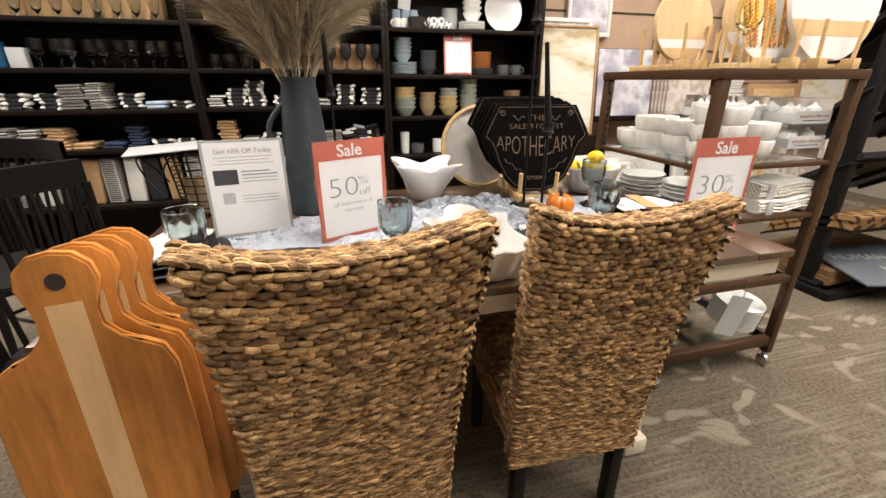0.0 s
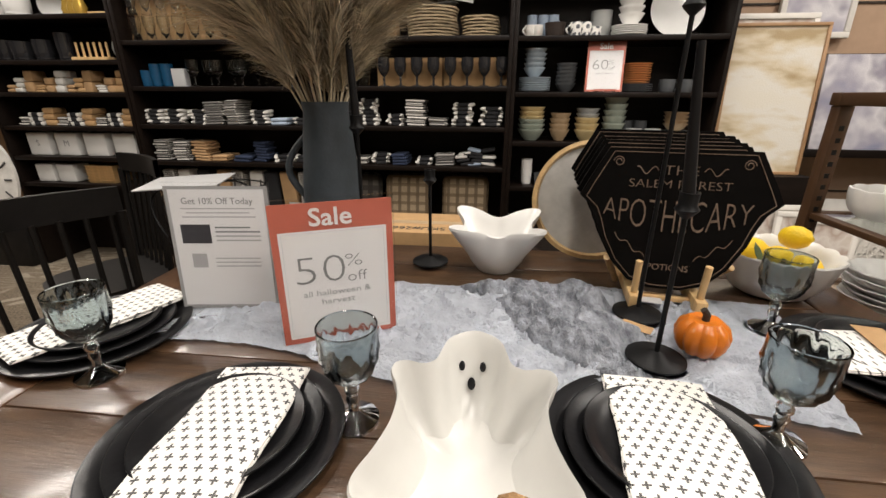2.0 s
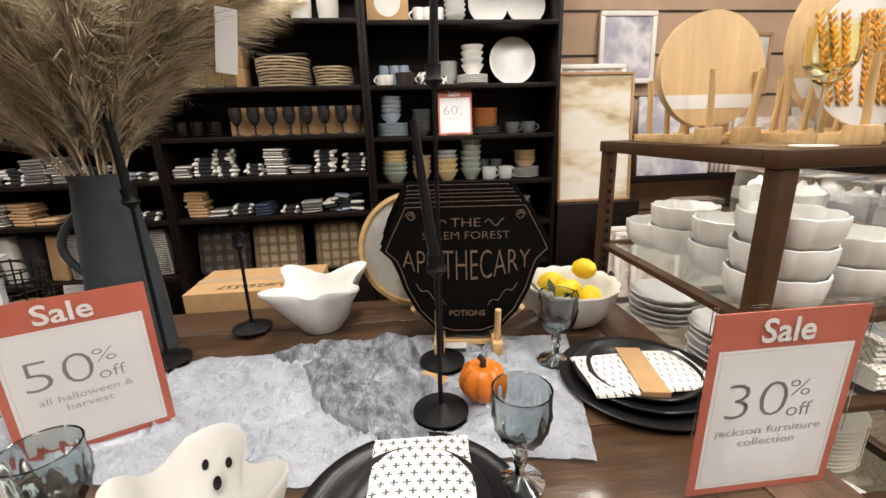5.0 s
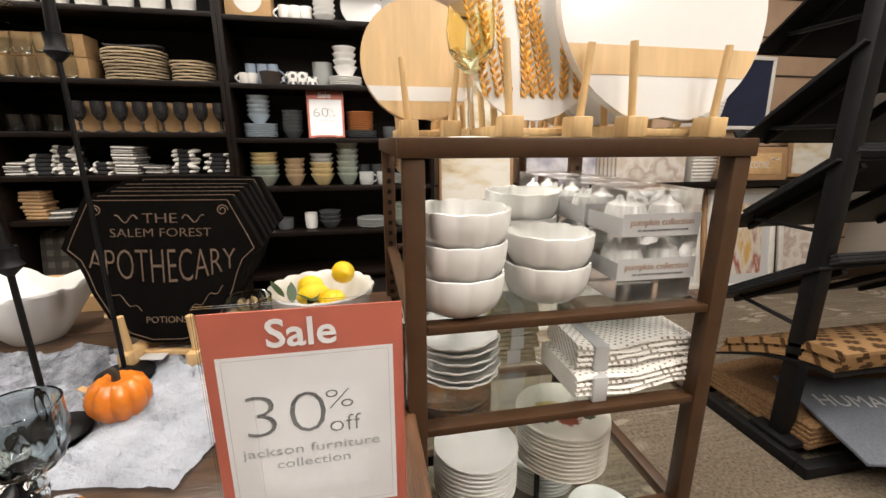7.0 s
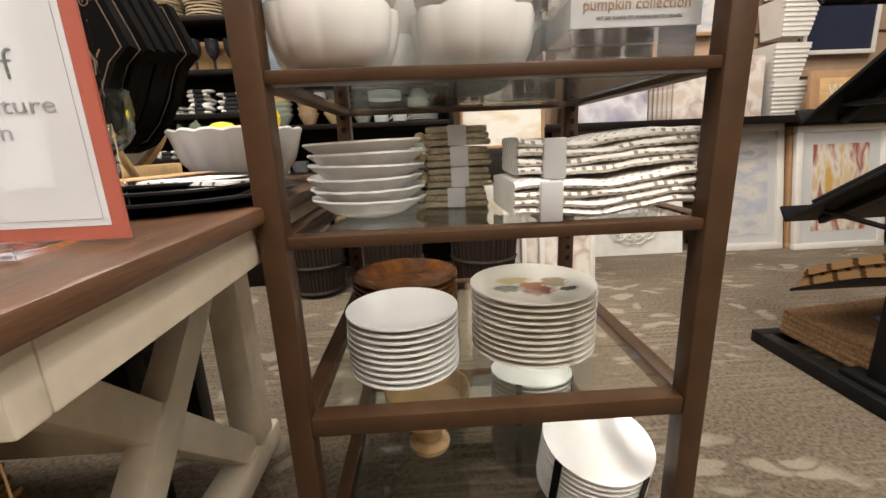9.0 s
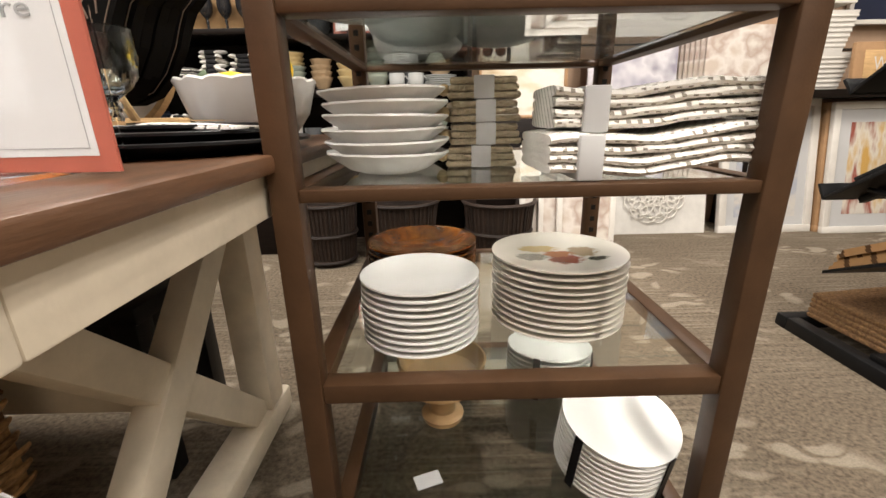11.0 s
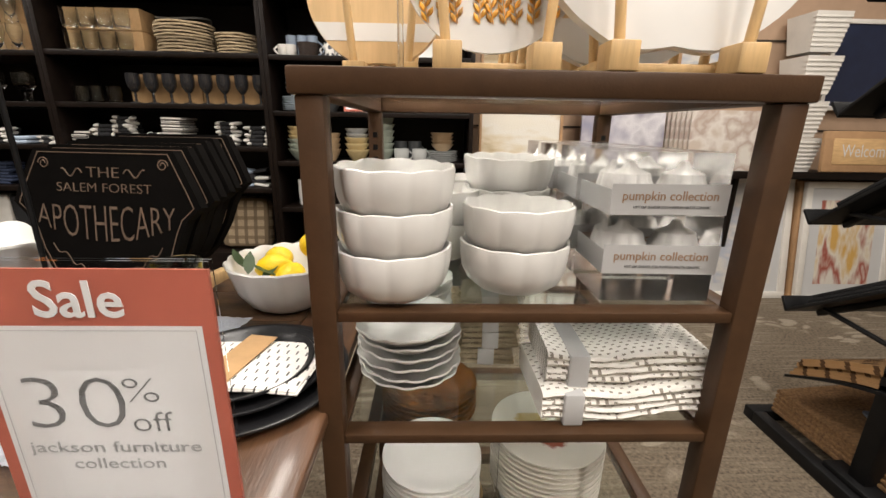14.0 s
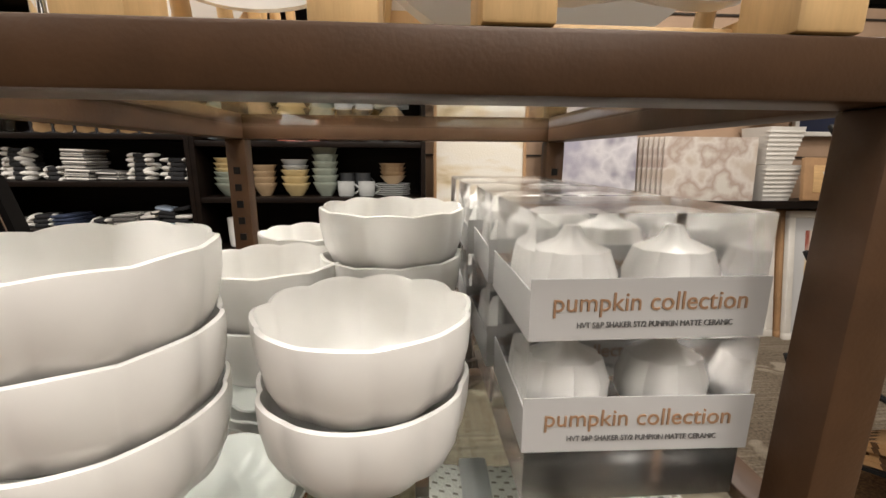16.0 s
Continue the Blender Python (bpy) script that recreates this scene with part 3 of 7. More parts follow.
def napkin(x, y, z, w, l, turn, material, label, seed=1, folds=2):
    bm = bmesh.new()
    rng = random.Random(seed)
    ph = rng.uniform(0, 6)
    nx, ny = 18, 26
    for layer in range(folds):
        grid = []
        for j in range(ny + 1):
            rowv = []
            for i in range(nx + 1):
                u, v = (i / nx - 0.5) * w, (j / ny - 0.5) * l
                e = min(min(i, nx - i) / 3, 1) * min(min(j, ny - j) / 3, 1)
                zz = layer * 0.0035 + 0.003 + 0.0016 * math.sin(22 * u + ph) + 0.002 * math.sin(17 * v + 2 * ph + layer) - 0.0018 * (1 - e)
                k = 1 - 0.03 * layer
                rowv.append(bm.verts.new((u * k + 0.0025 * math.sin(30 * v + ph), v * k + 0.0025 * math.sin(26 * u), zz)))
            grid.append(rowv)
        under = [[bm.verts.new(q.co - Vector((0, 0, 0.0022))) for q in r] for r in grid]
        for j in range(ny):
            for i in range(nx):
                bm.faces.new((grid[j][i], grid[j][i + 1], grid[j + 1][i + 1], grid[j + 1][i]))
        loop = grid[0] + [r[-1] for r in grid[1:]] + grid[-1][-2::-1] + [r[0] for r in grid[-2:0:-1]]
        lo = under[0] + [r[-1] for r in under[1:]] + under[-1][-2::-1] + [r[0] for r in under[-2:0:-1]]
        for i in range(len(loop)):
            j = (i + 1) % len(loop)
            bm.faces.new((loop[j], loop[i], lo[i], lo[j]))
    t = tagged(part("napkin", bm, material), label, "napkin", "napkins")
    t.matrix_basis = pose(x, y, z, 0, 0, turn)
    return t


za = place_setting(-0.005, 0.905)
place_setting(-0.425, 1.145, 0.97)
place_setting(0.612, 0.945)
place_setting(1.105, 1.215)
napkin(0.002, 0.905, za, 0.145, 0.27, 3, NAPKIN, "folded white napkin printed with black crosses on a plate", 1)
napkin(-0.445, 1.16, za, 0.135, 0.31, -26, NAPKIN, "long white napkin with black crosses draped over a plate", 2)
napkin(0.622, 0.955, za, 0.155, 0.25, -6, NAPKIN, "white folded napkin printed with black crosses on black plates", 3)
nd_ = napkin(1.10, 1.205, za, 0.25, 0.15, -3, NAPDASH, "white dashed napkin held by a kraft paper band", 4)
bm = bmesh.new()
box(bm, -0.026, 0.026, -0.083, 0.083, 0.0095, 0.0108)
box(bm, -0.026, 0.026, -0.0835, -0.0825, 0.0, 0.0095)
part("paper_band", bm, KRAFT, nd_, "plain kraft paper band").matrix_basis = pose(-0.005, 0.0, 0, 0, 0, -8)


def goblet(x, y):
    t = thing("goblet", "smoky grey pressed glass goblet with diamond relief", "glass", group="goblets")

    def facets(a, r, z):
        k = 1.0
        if 0.078 < z < 0.135 and r > 0.025:
            k = 1.0 + 0.06 * math.cos(12 * a + (math.pi if int((z - 0.078) / 0.014) % 2 else 0))
        return (k, 0)
    bowl = lathem([(0.0075, 0.066), (0.018, 0.074), (0.031, 0.086), (0.0375, 0.1), (0.041, 0.114), (0.0425, 0.128), (0.043, 0.142), (0.043, 0.160), (0.0435, 0.165),
                   (0.0425, 0.1665), (0.0405, 0.165), (0.0395, 0.14), (0.037, 0.116), (0.031, 0.098), (0.018, 0.083), (0, 0.078)], 48, wave=facets)
    part("bowl", bowl, SMOKE, t)
    part("stem", lathem([(0.0075, 0.066), (0.011, 0.06), (0.0115, 0.054), (0.008, 0.048), (0.0105, 0.04), (0.0075, 0.030), (0.0078, 0.02)], 20), SMOKE, t)
    part("foot", lathem([(0.0078, 0.02), (0.016, 0.014), (0.029, 0.008), (0.0375, 0.004), (0.038, 0.0), (0, 0.0)], 40, wave=lambda a, r, z: (1 + (0.02 * math.cos(12 * a) if r > 0.03 else 0), 0)), SMOKE, t)
    t.matrix_basis = pose(x, y, TAB + 0.0005)
    return t


g = goblet(0.165, 0.968)
for x, y in ((-0.318, 1.025), (0.775, 0.99), (0.955, 1.315)):
    copy_thing(g, pose(x, y, TAB + 0.0005 + (0.006 if x > 0.7 else 0), 0, 0, 20 * x))


# sale signs
SIGN_W, SIGN_H = 0.216, 0.279


def sign_holder(name, label, m, border, group="table signs"):
    """Acrylic stand with a printed card; x across, z up, faces -y, rests at z = 0."""
    t = thing(name, label, "sign", m, group)
    part("acrylic_front", boxm(-SIGN_W / 2 - 0.003, SIGN_W / 2 + 0.003, -0.0042, -0.0030, 0.002, SIGN_H + 0.008), ACRYLIC, t, smooth=False).visible_shadow = False
    part("acrylic_base", boxm(-0.062, 0.062, -0.05, 0.03, 0.0, 0.004, 0.001), THICKACRYLIC, t).visible_shadow = False
    part("acrylic_lip", boxm(-0.062, 0.062, -0.0525, -0.0502, 0.0, 0.012, 0.0008), THICKACRYLIC, t).visible_shadow = False
    part("card", boxm(-SIGN_W / 2, SIGN_W / 2, -0.0012, 0.0012, 0.003, SIGN_H), border, t, smooth=False)
    part("acrylic_back", boxm(-SIGN_W / 2 - 0.003, SIGN_W / 2 + 0.003, 0.0016, 0.003, 0.002, SIGN_H + 0.008), ACRYLIC, t, smooth=False).visible_shadow = False
    return t


def face(x, z, turn=0):
    return pose(x, -0.0016, z, 90, 0, 0)


def sale_sign(m, big, lines, name="sale_sign", label="", thin=True):
    t = sign_holder(name, label, m, REDPRINT)
    part("white_panel", boxm(-0.096, 0.096, -0.0015, -0.0012, 0.014, 0.228), PAPER, t, "white printed panel", smooth=False)
    for b in ((-0.091, 0.091, 0.019, 0.0195), (-0.091, 0.091, 0.2235, 0.224), (-0.091, -0.0905, 0.019, 0.224), (0.0905, 0.091, 0.019, 0.224)):
        part("rule_line", boxm(b[0], b[1], -0.0017, -0.0015, b[2], b[3]), PALEINK, t, smooth=False)
    words("heading", "Sale", 0.046, PAPER, t, face(-0.004, 0.251) @ pose(0, 0, 0.0006), width=0.075, thin=0.0007)
    words("number", big, 0.080, INK, t, face(-0.030, 0.149), width=0.088, thin=-0.0017)
    words("percent", "%", 0.036, INK, t, face(0.032, 0.164), width=0.031, thin=-0.0006)
    words("off", "off", 0.031, INK, t, face(0.036, 0.131), width=0.037, thin=-0.0005)
    for i, (s, w) in enumerate(lines):
        words("line", s, 0.017, PALEINK if thin else INK, t, face(-0.002, 0.104 - 0.0185 * i), width=w)
    return t


s50 = sale_sign(pose(0.078, 1.172, TAB + 0.012, 0, 0, 25), "50", (("all halloween &", 0.125), ("harvest", 0.062)), label="red and white 50% off sale sign in an acrylic holder")
s30 = sale_sign(pose(1.115, 0.935, TAB + 0.002, 0.5, 0, 0) @ Matrix.Diagonal((1.02, 1, 1.04, 1)), "30", (("jackson furniture", 0.158), ("collection", 0.085)), label="red and white 30% off sale sign in an acrylic holder")
part("inset_sheet", boxm(-0.062, 0.062, -0.0028, -0.0020, 0.045, 0.185), ACRYLIC, s30, smooth=False).visible_shadow = False

inf = sign_holder("notice_sign", "white printed notice in a grey edged acrylic holder", pose(-0.212, 1.262, TAB + 0.01, -4, 0, 7), GREYCARD)
part("sheet", boxm(-0.1, 0.1, -0.0015, -0.0012, 0.012, 0.272), PAPER, inf, "white printed sheet", smooth=False)
words("heading", "Get 10% Off Today", 0.02, INK, inf, face(0, 0.247), width=0.15)
for i in range(3):
    part("text_bar", boxm(-0.078 + 0.01 * (i % 2), 0.078 - 0.012 * (i % 2), -0.0017, -0.0015, 0.212 + 0.009 * i, 0.2145 + 0.009 * i), PALEINK, inf, smooth=False)
part("logo_block", boxm(-0.085, -0.022, -0.0018, -0.0015, 0.155, 0.197), NAVYBLOCK, inf, smooth=False)
for i in range(4):
    part("text_bar", boxm(-0.012, 0.084 - 0.02 * (i == 3), -0.0017, -0.0015, 0.16 + 0.0095 * i, 0.1635 + 0.0095 * i), INK if i > 1 else PALEINK, inf, smooth=False)
for i in range(3):
    part("text_bar", boxm(-0.02, 0.078, -0.0017, -0.0015, 0.102 + 0.009 * i, 0.1045 + 0.009 * i), PALEINK, inf, smooth=False)
part("grey_square", boxm(-0.07, -0.038, -0.0017, -0.0015, 0.1, 0.132), PALEINK, inf, smooth=False)


# runner: rumpled gauze with a gathered darker length laid across
PRESSED = ((0.675, 1.17, 0.055), (0.697, 1.345, 0.055), (0.045, 1.455, 0.055), (0.955, 1.315, 0.042), (0.775, 0.99, 0.042))


def cloth(name, outline, material, label, base, fold, seed, amp, fine=1.0, heavy=False):
    """A rumpled length of gauze between two edge curves, outline(u) -> (near point, far point)."""
    nu, nv = 210, 80
    bm = bmesh.new()
    grid = []
    for i in range(nu + 1):
        u = i / nu
        a, b = outline(u)
        r = []
        for j in range(nv + 1):
            v = j / nv
            p = Vector(a).lerp(Vector(b), v)
            q = Vector((p.x * 9 + seed, p.y * 14, seed))
            n1 = noise.noise(q) * 0.6 + noise.noise(q * 2.3) * 0.35 + noise.noise(q * 5.5) * 0.16
            ridge = 1 - abs(noise.noise(Vector((p.x * fold[0] + 2.1 * n1, p.y * fold[1], seed + 7))) * 2)
            e = min(1, min(v, 1 - v) * 7) * min(1, min(u, 1 - u) * 12)
            w1 = 1 - abs(noise.noise(Vector((p.x * 21 + 3 * n1, p.y * 30 + 2 * n1, seed + 2))) * 2.2)
            w2 = 1 - abs(noise.noise(Vector((p.x * 47 + 2 * n1, p.y * 38, seed + 4))) * 2.2)
            z = TAB + base + amp * (0.25 + 0.45 * n1 + 0.5 * max(ridge, 0) ** 3 + fine * (0.34 * max(w1, 0) ** 3 + 0.16 * max(w2, 0) ** 2)) * (0.3 + 0.7 * e)
            z = max(z, TAB + 0.0015 + base * 0.6)
            for cx, cy, cr in PRESSED:
                k = min(1, max(0, (math.hypot(p.x - cx, p.y - cy) - cr) / 0.035))
                z = min(z, TAB + 0.003 + min(base, 0.008) * 0.6) * (1 - k) + z * k
            if heavy:  # a thick rolled edge
                z = TAB + 0.006 + (z - TAB - 0.006) * min(1, 30 * min(u, 1 - u, v, 1 - v)) ** 0.5
            r.append(bm.verts.new((p.x + 0.003 * noise.noise(q * 2), p.y + 0.004 * noise.noise(q * 2.7 + Vector((9, 0, 0))), z)))
        grid.append(r)
    for i in range(nu):
        for j in range(nv):
            bm.faces.new((grid[i][j], grid[i + 1][j], grid[i + 1][j + 1], grid[i][j + 1]))
    bmesh.ops.solidify(bm, geom=bm.faces[:], thickness=0.0012)
    return tagged(part(name, bm, material), label, "table runner")


cloth("table_runner", lambda u: ((-0.33 + 1.24 * u, 1.13 - 0.13 * u + 0.03 * math.sin(9 * u), 0), (-0.30 + 1.33 * u, 1.30 + 0.17 * min(1, u * 3) - 0.05 * max(0, u - 0.6) + 0.02 * math.sin(11 * u), 0)),
      GAUZE, "rumpled pale grey gauze table runner along the table", 0.002, (17, 8), 3.0, 0.024)
cloth("gauze_scarf", lambda u: ((0.29 + 0.30 * u + 0.02 * math.sin(8 * u), 1.44 - 0.40 * u, 0), (0.62 + 0.10 * u, 1.46 - 0.30 * u + 0.02 * math.sin(7 * u), 0)),
      GAUZE_DARK, "dark marbled grey gauze bunched on the runner", 0.021, (13, 5), 11.0, 0.034, 0.35, True)


# vase with pampas grass
def vase(x, y):
    t = thing("pitcher_vase", "tall slate grey ceramic pitcher vase on the table", "vase", pose(x, y, TAB))
    part("body", lathem([(0, 0), (0.075, 0), (0.08, 0.006), (0.079, 0.12), (0.073, 0.25), (0.062, 0.37), (0.055, 0.43), (0.058, 0.452), (0.054, 0.452), (0.05, 0.43), (0.056, 0.36), (0.066, 0.2), (0, 0.18)], 40), SLATE, t)
    pts = [(-0.055 - 0.055 * math.sin(math.pi * i / 14), -0.01, 0.37 - 0.17 * i / 14) for i in range(15)]
    part("handle", tubem(pts, 0.009, 10), SLATE, t)
    part("price_tag", boxm(-0.018, 0.018, -0.001, 0.001, 0.0, 0.045), PAPER, t, "white paper tag").matrix_basis = pose(-0.09, -0.045, 0.16, 0, 8, 20)
    return t


vase(-0.055, 1.53)


def pampas(x, y, z):
    rng = random.Random(11)
    t = thing("pampas_grass", "bunch of dried beige pampas grass in the vase", "dried plant", pose(x, y, z))
    for k in range(24):
        az = 2 * math.pi * k / 24 + rng.uniform(-0.25, 0.25)
        lean = rng.uniform(0.08, 0.50) if k else 0.40
        if k in (1, 2):
            az, lean = (-0.15, 0.42) if k == 1 else (0.25, 0.30)
        L = rng.uniform(0.62, 0.82)
        d = Vector((math.cos(az), math.sin(az) * 0.8, 0))
        spine = []
        for i in range(15):
            s = i / 14
            spine.append(d * (0.03 * min(1, s * 4) + lean * s * s * 1.25) + Vector((0, 0, L * s - 0.35 * lean * s ** 3)) + Vector((0, 0, -0.16)))
        part("stalk", tubem(spine, 0.0028, 5, 0.0012), PAMPAS, t)
        vs, fs = [], []
        for i in range(2300):
            s = 0.30 + 0.70 * rng.random() ** 0.9
            f = s * 14
            a = min(int(f), 13)
            p = spine[a].lerp(spine[a + 1], f - a)
            tang = (spine[a + 1] - spine[a]).normalized()
            o = Vector((rng.gauss(0, 1), rng.gauss(0, 1), rng.gauss(0, 0.6))).normalized()
            fat = math.sin(math.pi * min(1, (s - 0.25) / 0.75) ** 0.8) * 0.9 + 0.15
            ln = rng.uniform(0.06, 0.15) * fat
            mid_ = p + tang * ln * 0.55 + o * ln * 0.38
            tip = p + tang * ln * rng.uniform(0.9, 1.2) + o * ln * 0.75 + Vector((0, 0, -0.25 * ln))
            w = tang.cross(o).normalized() * 0.0013
            n = len(vs)
            vs += [p + w, p - w, mid_ - w * 0.9, mid_ + w * 0.9, tip]
            fs += [(n, n + 1, n + 2, n + 3), (n + 3, n + 2, n + 4)]
        me = bpy.data.meshes.new("plume")
        me.from_pydata(vs, [], fs)
        me.materials.append(PAMPAS)
        new("plume", me).parent = t
    return t


pampas(-0.055, 1.53, TAB + 0.44)


# ghost dish
def ghost_dish(x, y):
    half = [(0.0, 0.160), (0.024, 0.152), (0.042, 0.136), (0.050, 0.112), (0.057, 0.090), (0.074, 0.080), (0.100, 0.084), (0.116, 0.078), (0.119, 0.062), (0.108, 0.040),
            (0.100, 0.012), (0.103, -0.025), (0.114, -0.062), (0.128, -0.098), (0.118, -0.122), (0.085, -0.120), (0.055, -0.130), (0.028, -0.124), (0.0, -0.132)]
    pts = half + [(-a, b) for a, b in half[-2:0:-1]]
    dense = []
    n = len(pts)
    for i in range(n):
        p0, p1, p2, p3 = (Vector(pts[(i + k) % n]) for k in (-1, 0, 1, 2))
        for s in (0, 0.25, 0.5, 0.75):
            dense.append(0.5 * ((2 * p1) + (p2 - p0) * s + (2 * p0 - 5 * p1 + 4 * p2 - p3) * s * s + (3 * p1 - p0 - 3 * p2 + p3) * s ** 3))
    bm = bmesh.new()
    c = Vector((0, 0.0))
    rings = []
    for k, hz, inner in ((0.62, 0.0, 0), (0.70, 0.003, 0), (0.84, 0.04, 0), (0.97, 0.085, 0), (1.0, 0.100, 0), (0.985, 0.104, 0), (0.955, 0.100, 1), (0.90, 0.080, 1), (0.76, 0.035, 1), (0.58, 0.014, 1), (0.3, 0.010, 1)):
        ring = []
        for p in dense:
            q = c + (p - c) * k
            lift = 0.022 * max(0, (p.y + 0.02) / 0.18) * (hz / 0.1) - 0.012 * max(0, -p.y / 0.13) * (hz / 0.1)
            ring.append(bm.verts.new((q.x, q.y, hz + lift)))
        rings.append(ring)
    for a, b in zip(rings, rings[1:]):
        for i in range(len(a)):
            j = (i + 1) % len(a)
            bm.faces.new((a[i], b[i], b[j], a[j])[::-1])
    bm.faces.new(rings[0][::-1])
    bm.faces.new(rings[-1])
    t = tagged(part("ghost_dish", bm, GHOST), "ivory ghost-shaped ceramic serving dish on the table", "dish", kind="")
    t.matrix_basis = pose(x, y, TAB) @ Matrix.Diagonal((0.95, 0.98, 1, 1))
    for nm, ex, ey, ez, r in (("eye", -0.019, 0.128, 0.082, 0.0062), ("eye", 0.014, 0.128, 0.082, 0.0062), ("mouth", -0.003, 0.119, 0.057, 0.008)):
        e = part(nm, lathem([(0, 0.0016), (r * 0.6, 0.0013), (r, 0)], 16), BLACKCER, t, "black painted spot")
        e.matrix_basis = pose(ex, ey, ez, 62, 0, 0) @ Matrix.Diagonal((0.8, 1.2, 1, 1))
    return t


ghost_dish(0.344, 0.884)


# star bowl
def star_wave(n, amp):
    def f(a, r, z):
        k = max(0.0, (z - 0.03) / 0.11)
        w = 0.5 + 0.5 * math.cos(n * a)
        return (1 + amp * k * (w ** 2.0 - 0.42), 0.026 * k * k * (w - 0.6))
    return f


o = tagged(part("star_bowl", lathem([(0, 0), (0.052, 0), (0.056, 0.004), (0.075, 0.03), (0.096, 0.07), (0.118, 0.115), (0.126, 0.132), (0.124, 0.137), (0.118, 0.132), (0.108, 0.11), (0.088, 0.066), (0.066, 0.03), (0.045, 0.012), (0, 0.01)], 90, wave=star_wave(4, 0.60)), CERAMIC),
           "white ceramic bowl with a flared star-shaped rim on the table", "bowl")
o.matrix_basis = pose(0.385, 1.60, TAB, 0, 0, 43) @ Matrix.Diagonal((1.0, 1.0, 1.02, 1))


# candlesticks
def candlestick(x, y, h, candle, lean=0.0, br=0.052, label=""):
    t = thing("candlestick", label or "thin black metal candlestick with a black taper candle", "candlestick", pose(x, y, TAB + 0.012), group="candlesticks")
    part("base", lathem([(0, 0), (br, 0), (br, 0.003), (br * 0.9, 0.006), (0.02, 0.009), (0.008, 0.016), (0, 0.016)], 36), BLACK, t)
    part("rod", tubem([(0, 0, 0.008), (0, 0, h)], 0.0045, 10), BLACK, t)
    part("cup", lathem([(0.0045, h - 0.012), (0.016, h), (0.019, h + 0.004), (0.014, h + 0.012), (0.0155, h + 0.032), (0.012, h + 0.032), (0.011, h + 0.01), (0, h + 0.01)], 20), BLACK, t)
    if candle:
        part("candle", tubem([(0, 0, h + 0.01), (lean * 0.5, 0, h + candle * 0.5), (lean, 0, h + candle)], 0.0105, 14, 0.006), BLACKCER, t, "black taper candle")
    return t


candlestick(0.675, 1.17, 0.28, 0.25, -0.028)
candlestick(0.697, 1.345, 0.60, 0.24, 0.01)
candlestick(0.045, 1.455, 0.38, 0.25, -0.01)
candlestick(0.195, 1.60, 0.235, 0, label="short thin black metal candlestick with no candle")
tg = tagged(part("price_tag", boxm(-0.025, 0.025, -0.014, 0.014, 0, 0.001), PAPER), "small white price tag lying on the cloth", "tag")
tg.matrix_basis = pose(0.735, 1.385, TAB + 0.027, 6, 0, -12)
tg = tagged(part("kraft_tag", boxm(-0.03, 0.03, -0.012, 0.012, 0, 0.001), KRAFT), "kraft paper tag lying by a candlestick", "tag")
tg.matrix_basis = pose(0.67, 1.265, TAB + 0.022, 8, 0, -35)


hang = thing("hanging_tag", "long white paper tag hanging among the pampas grass", "tag", pose(0.297, 1.444, 1.486, 0, 8, 10))
part("tag", boxm(-0.02, 0.02, -0.0006, 0.0006, -0.06, 0.06), PAPER, hang, smooth=False)
part("string", tubem([(0, 0, 0.058), (-0.05, 0.02, 0.10), (-0.12, 0.02, 0.05)], 0.0008, 4), KRAFT, hang)


# pumpkin
def ribs(n, d):
    return lambda a, r, z: (1 - d * abs(math.cos(n * a / 2)) ** 6, 0)


pk = thing("pumpkin", "small glossy orange ceramic pumpkin on the runner", "pumpkin", pose(0.762, 1.20, TAB + 0.012))
part("body", lathem([(0, 0.006), (0.02, 0.0), (0.036, 0.008), (0.046, 0.026), (0.048, 0.042), (0.042, 0.06), (0.028, 0.071), (0.012, 0.070), (0, 0.066)], 72, wave=ribs(9, 0.13)), ORANGE, pk)
part("stem", tubem([(0, 0, 0.064), (0.001, 0, 0.08), (-0.007, 0, 0.09)], 0.007, 8, 0.006), STEM, pk, "dark curled stem")


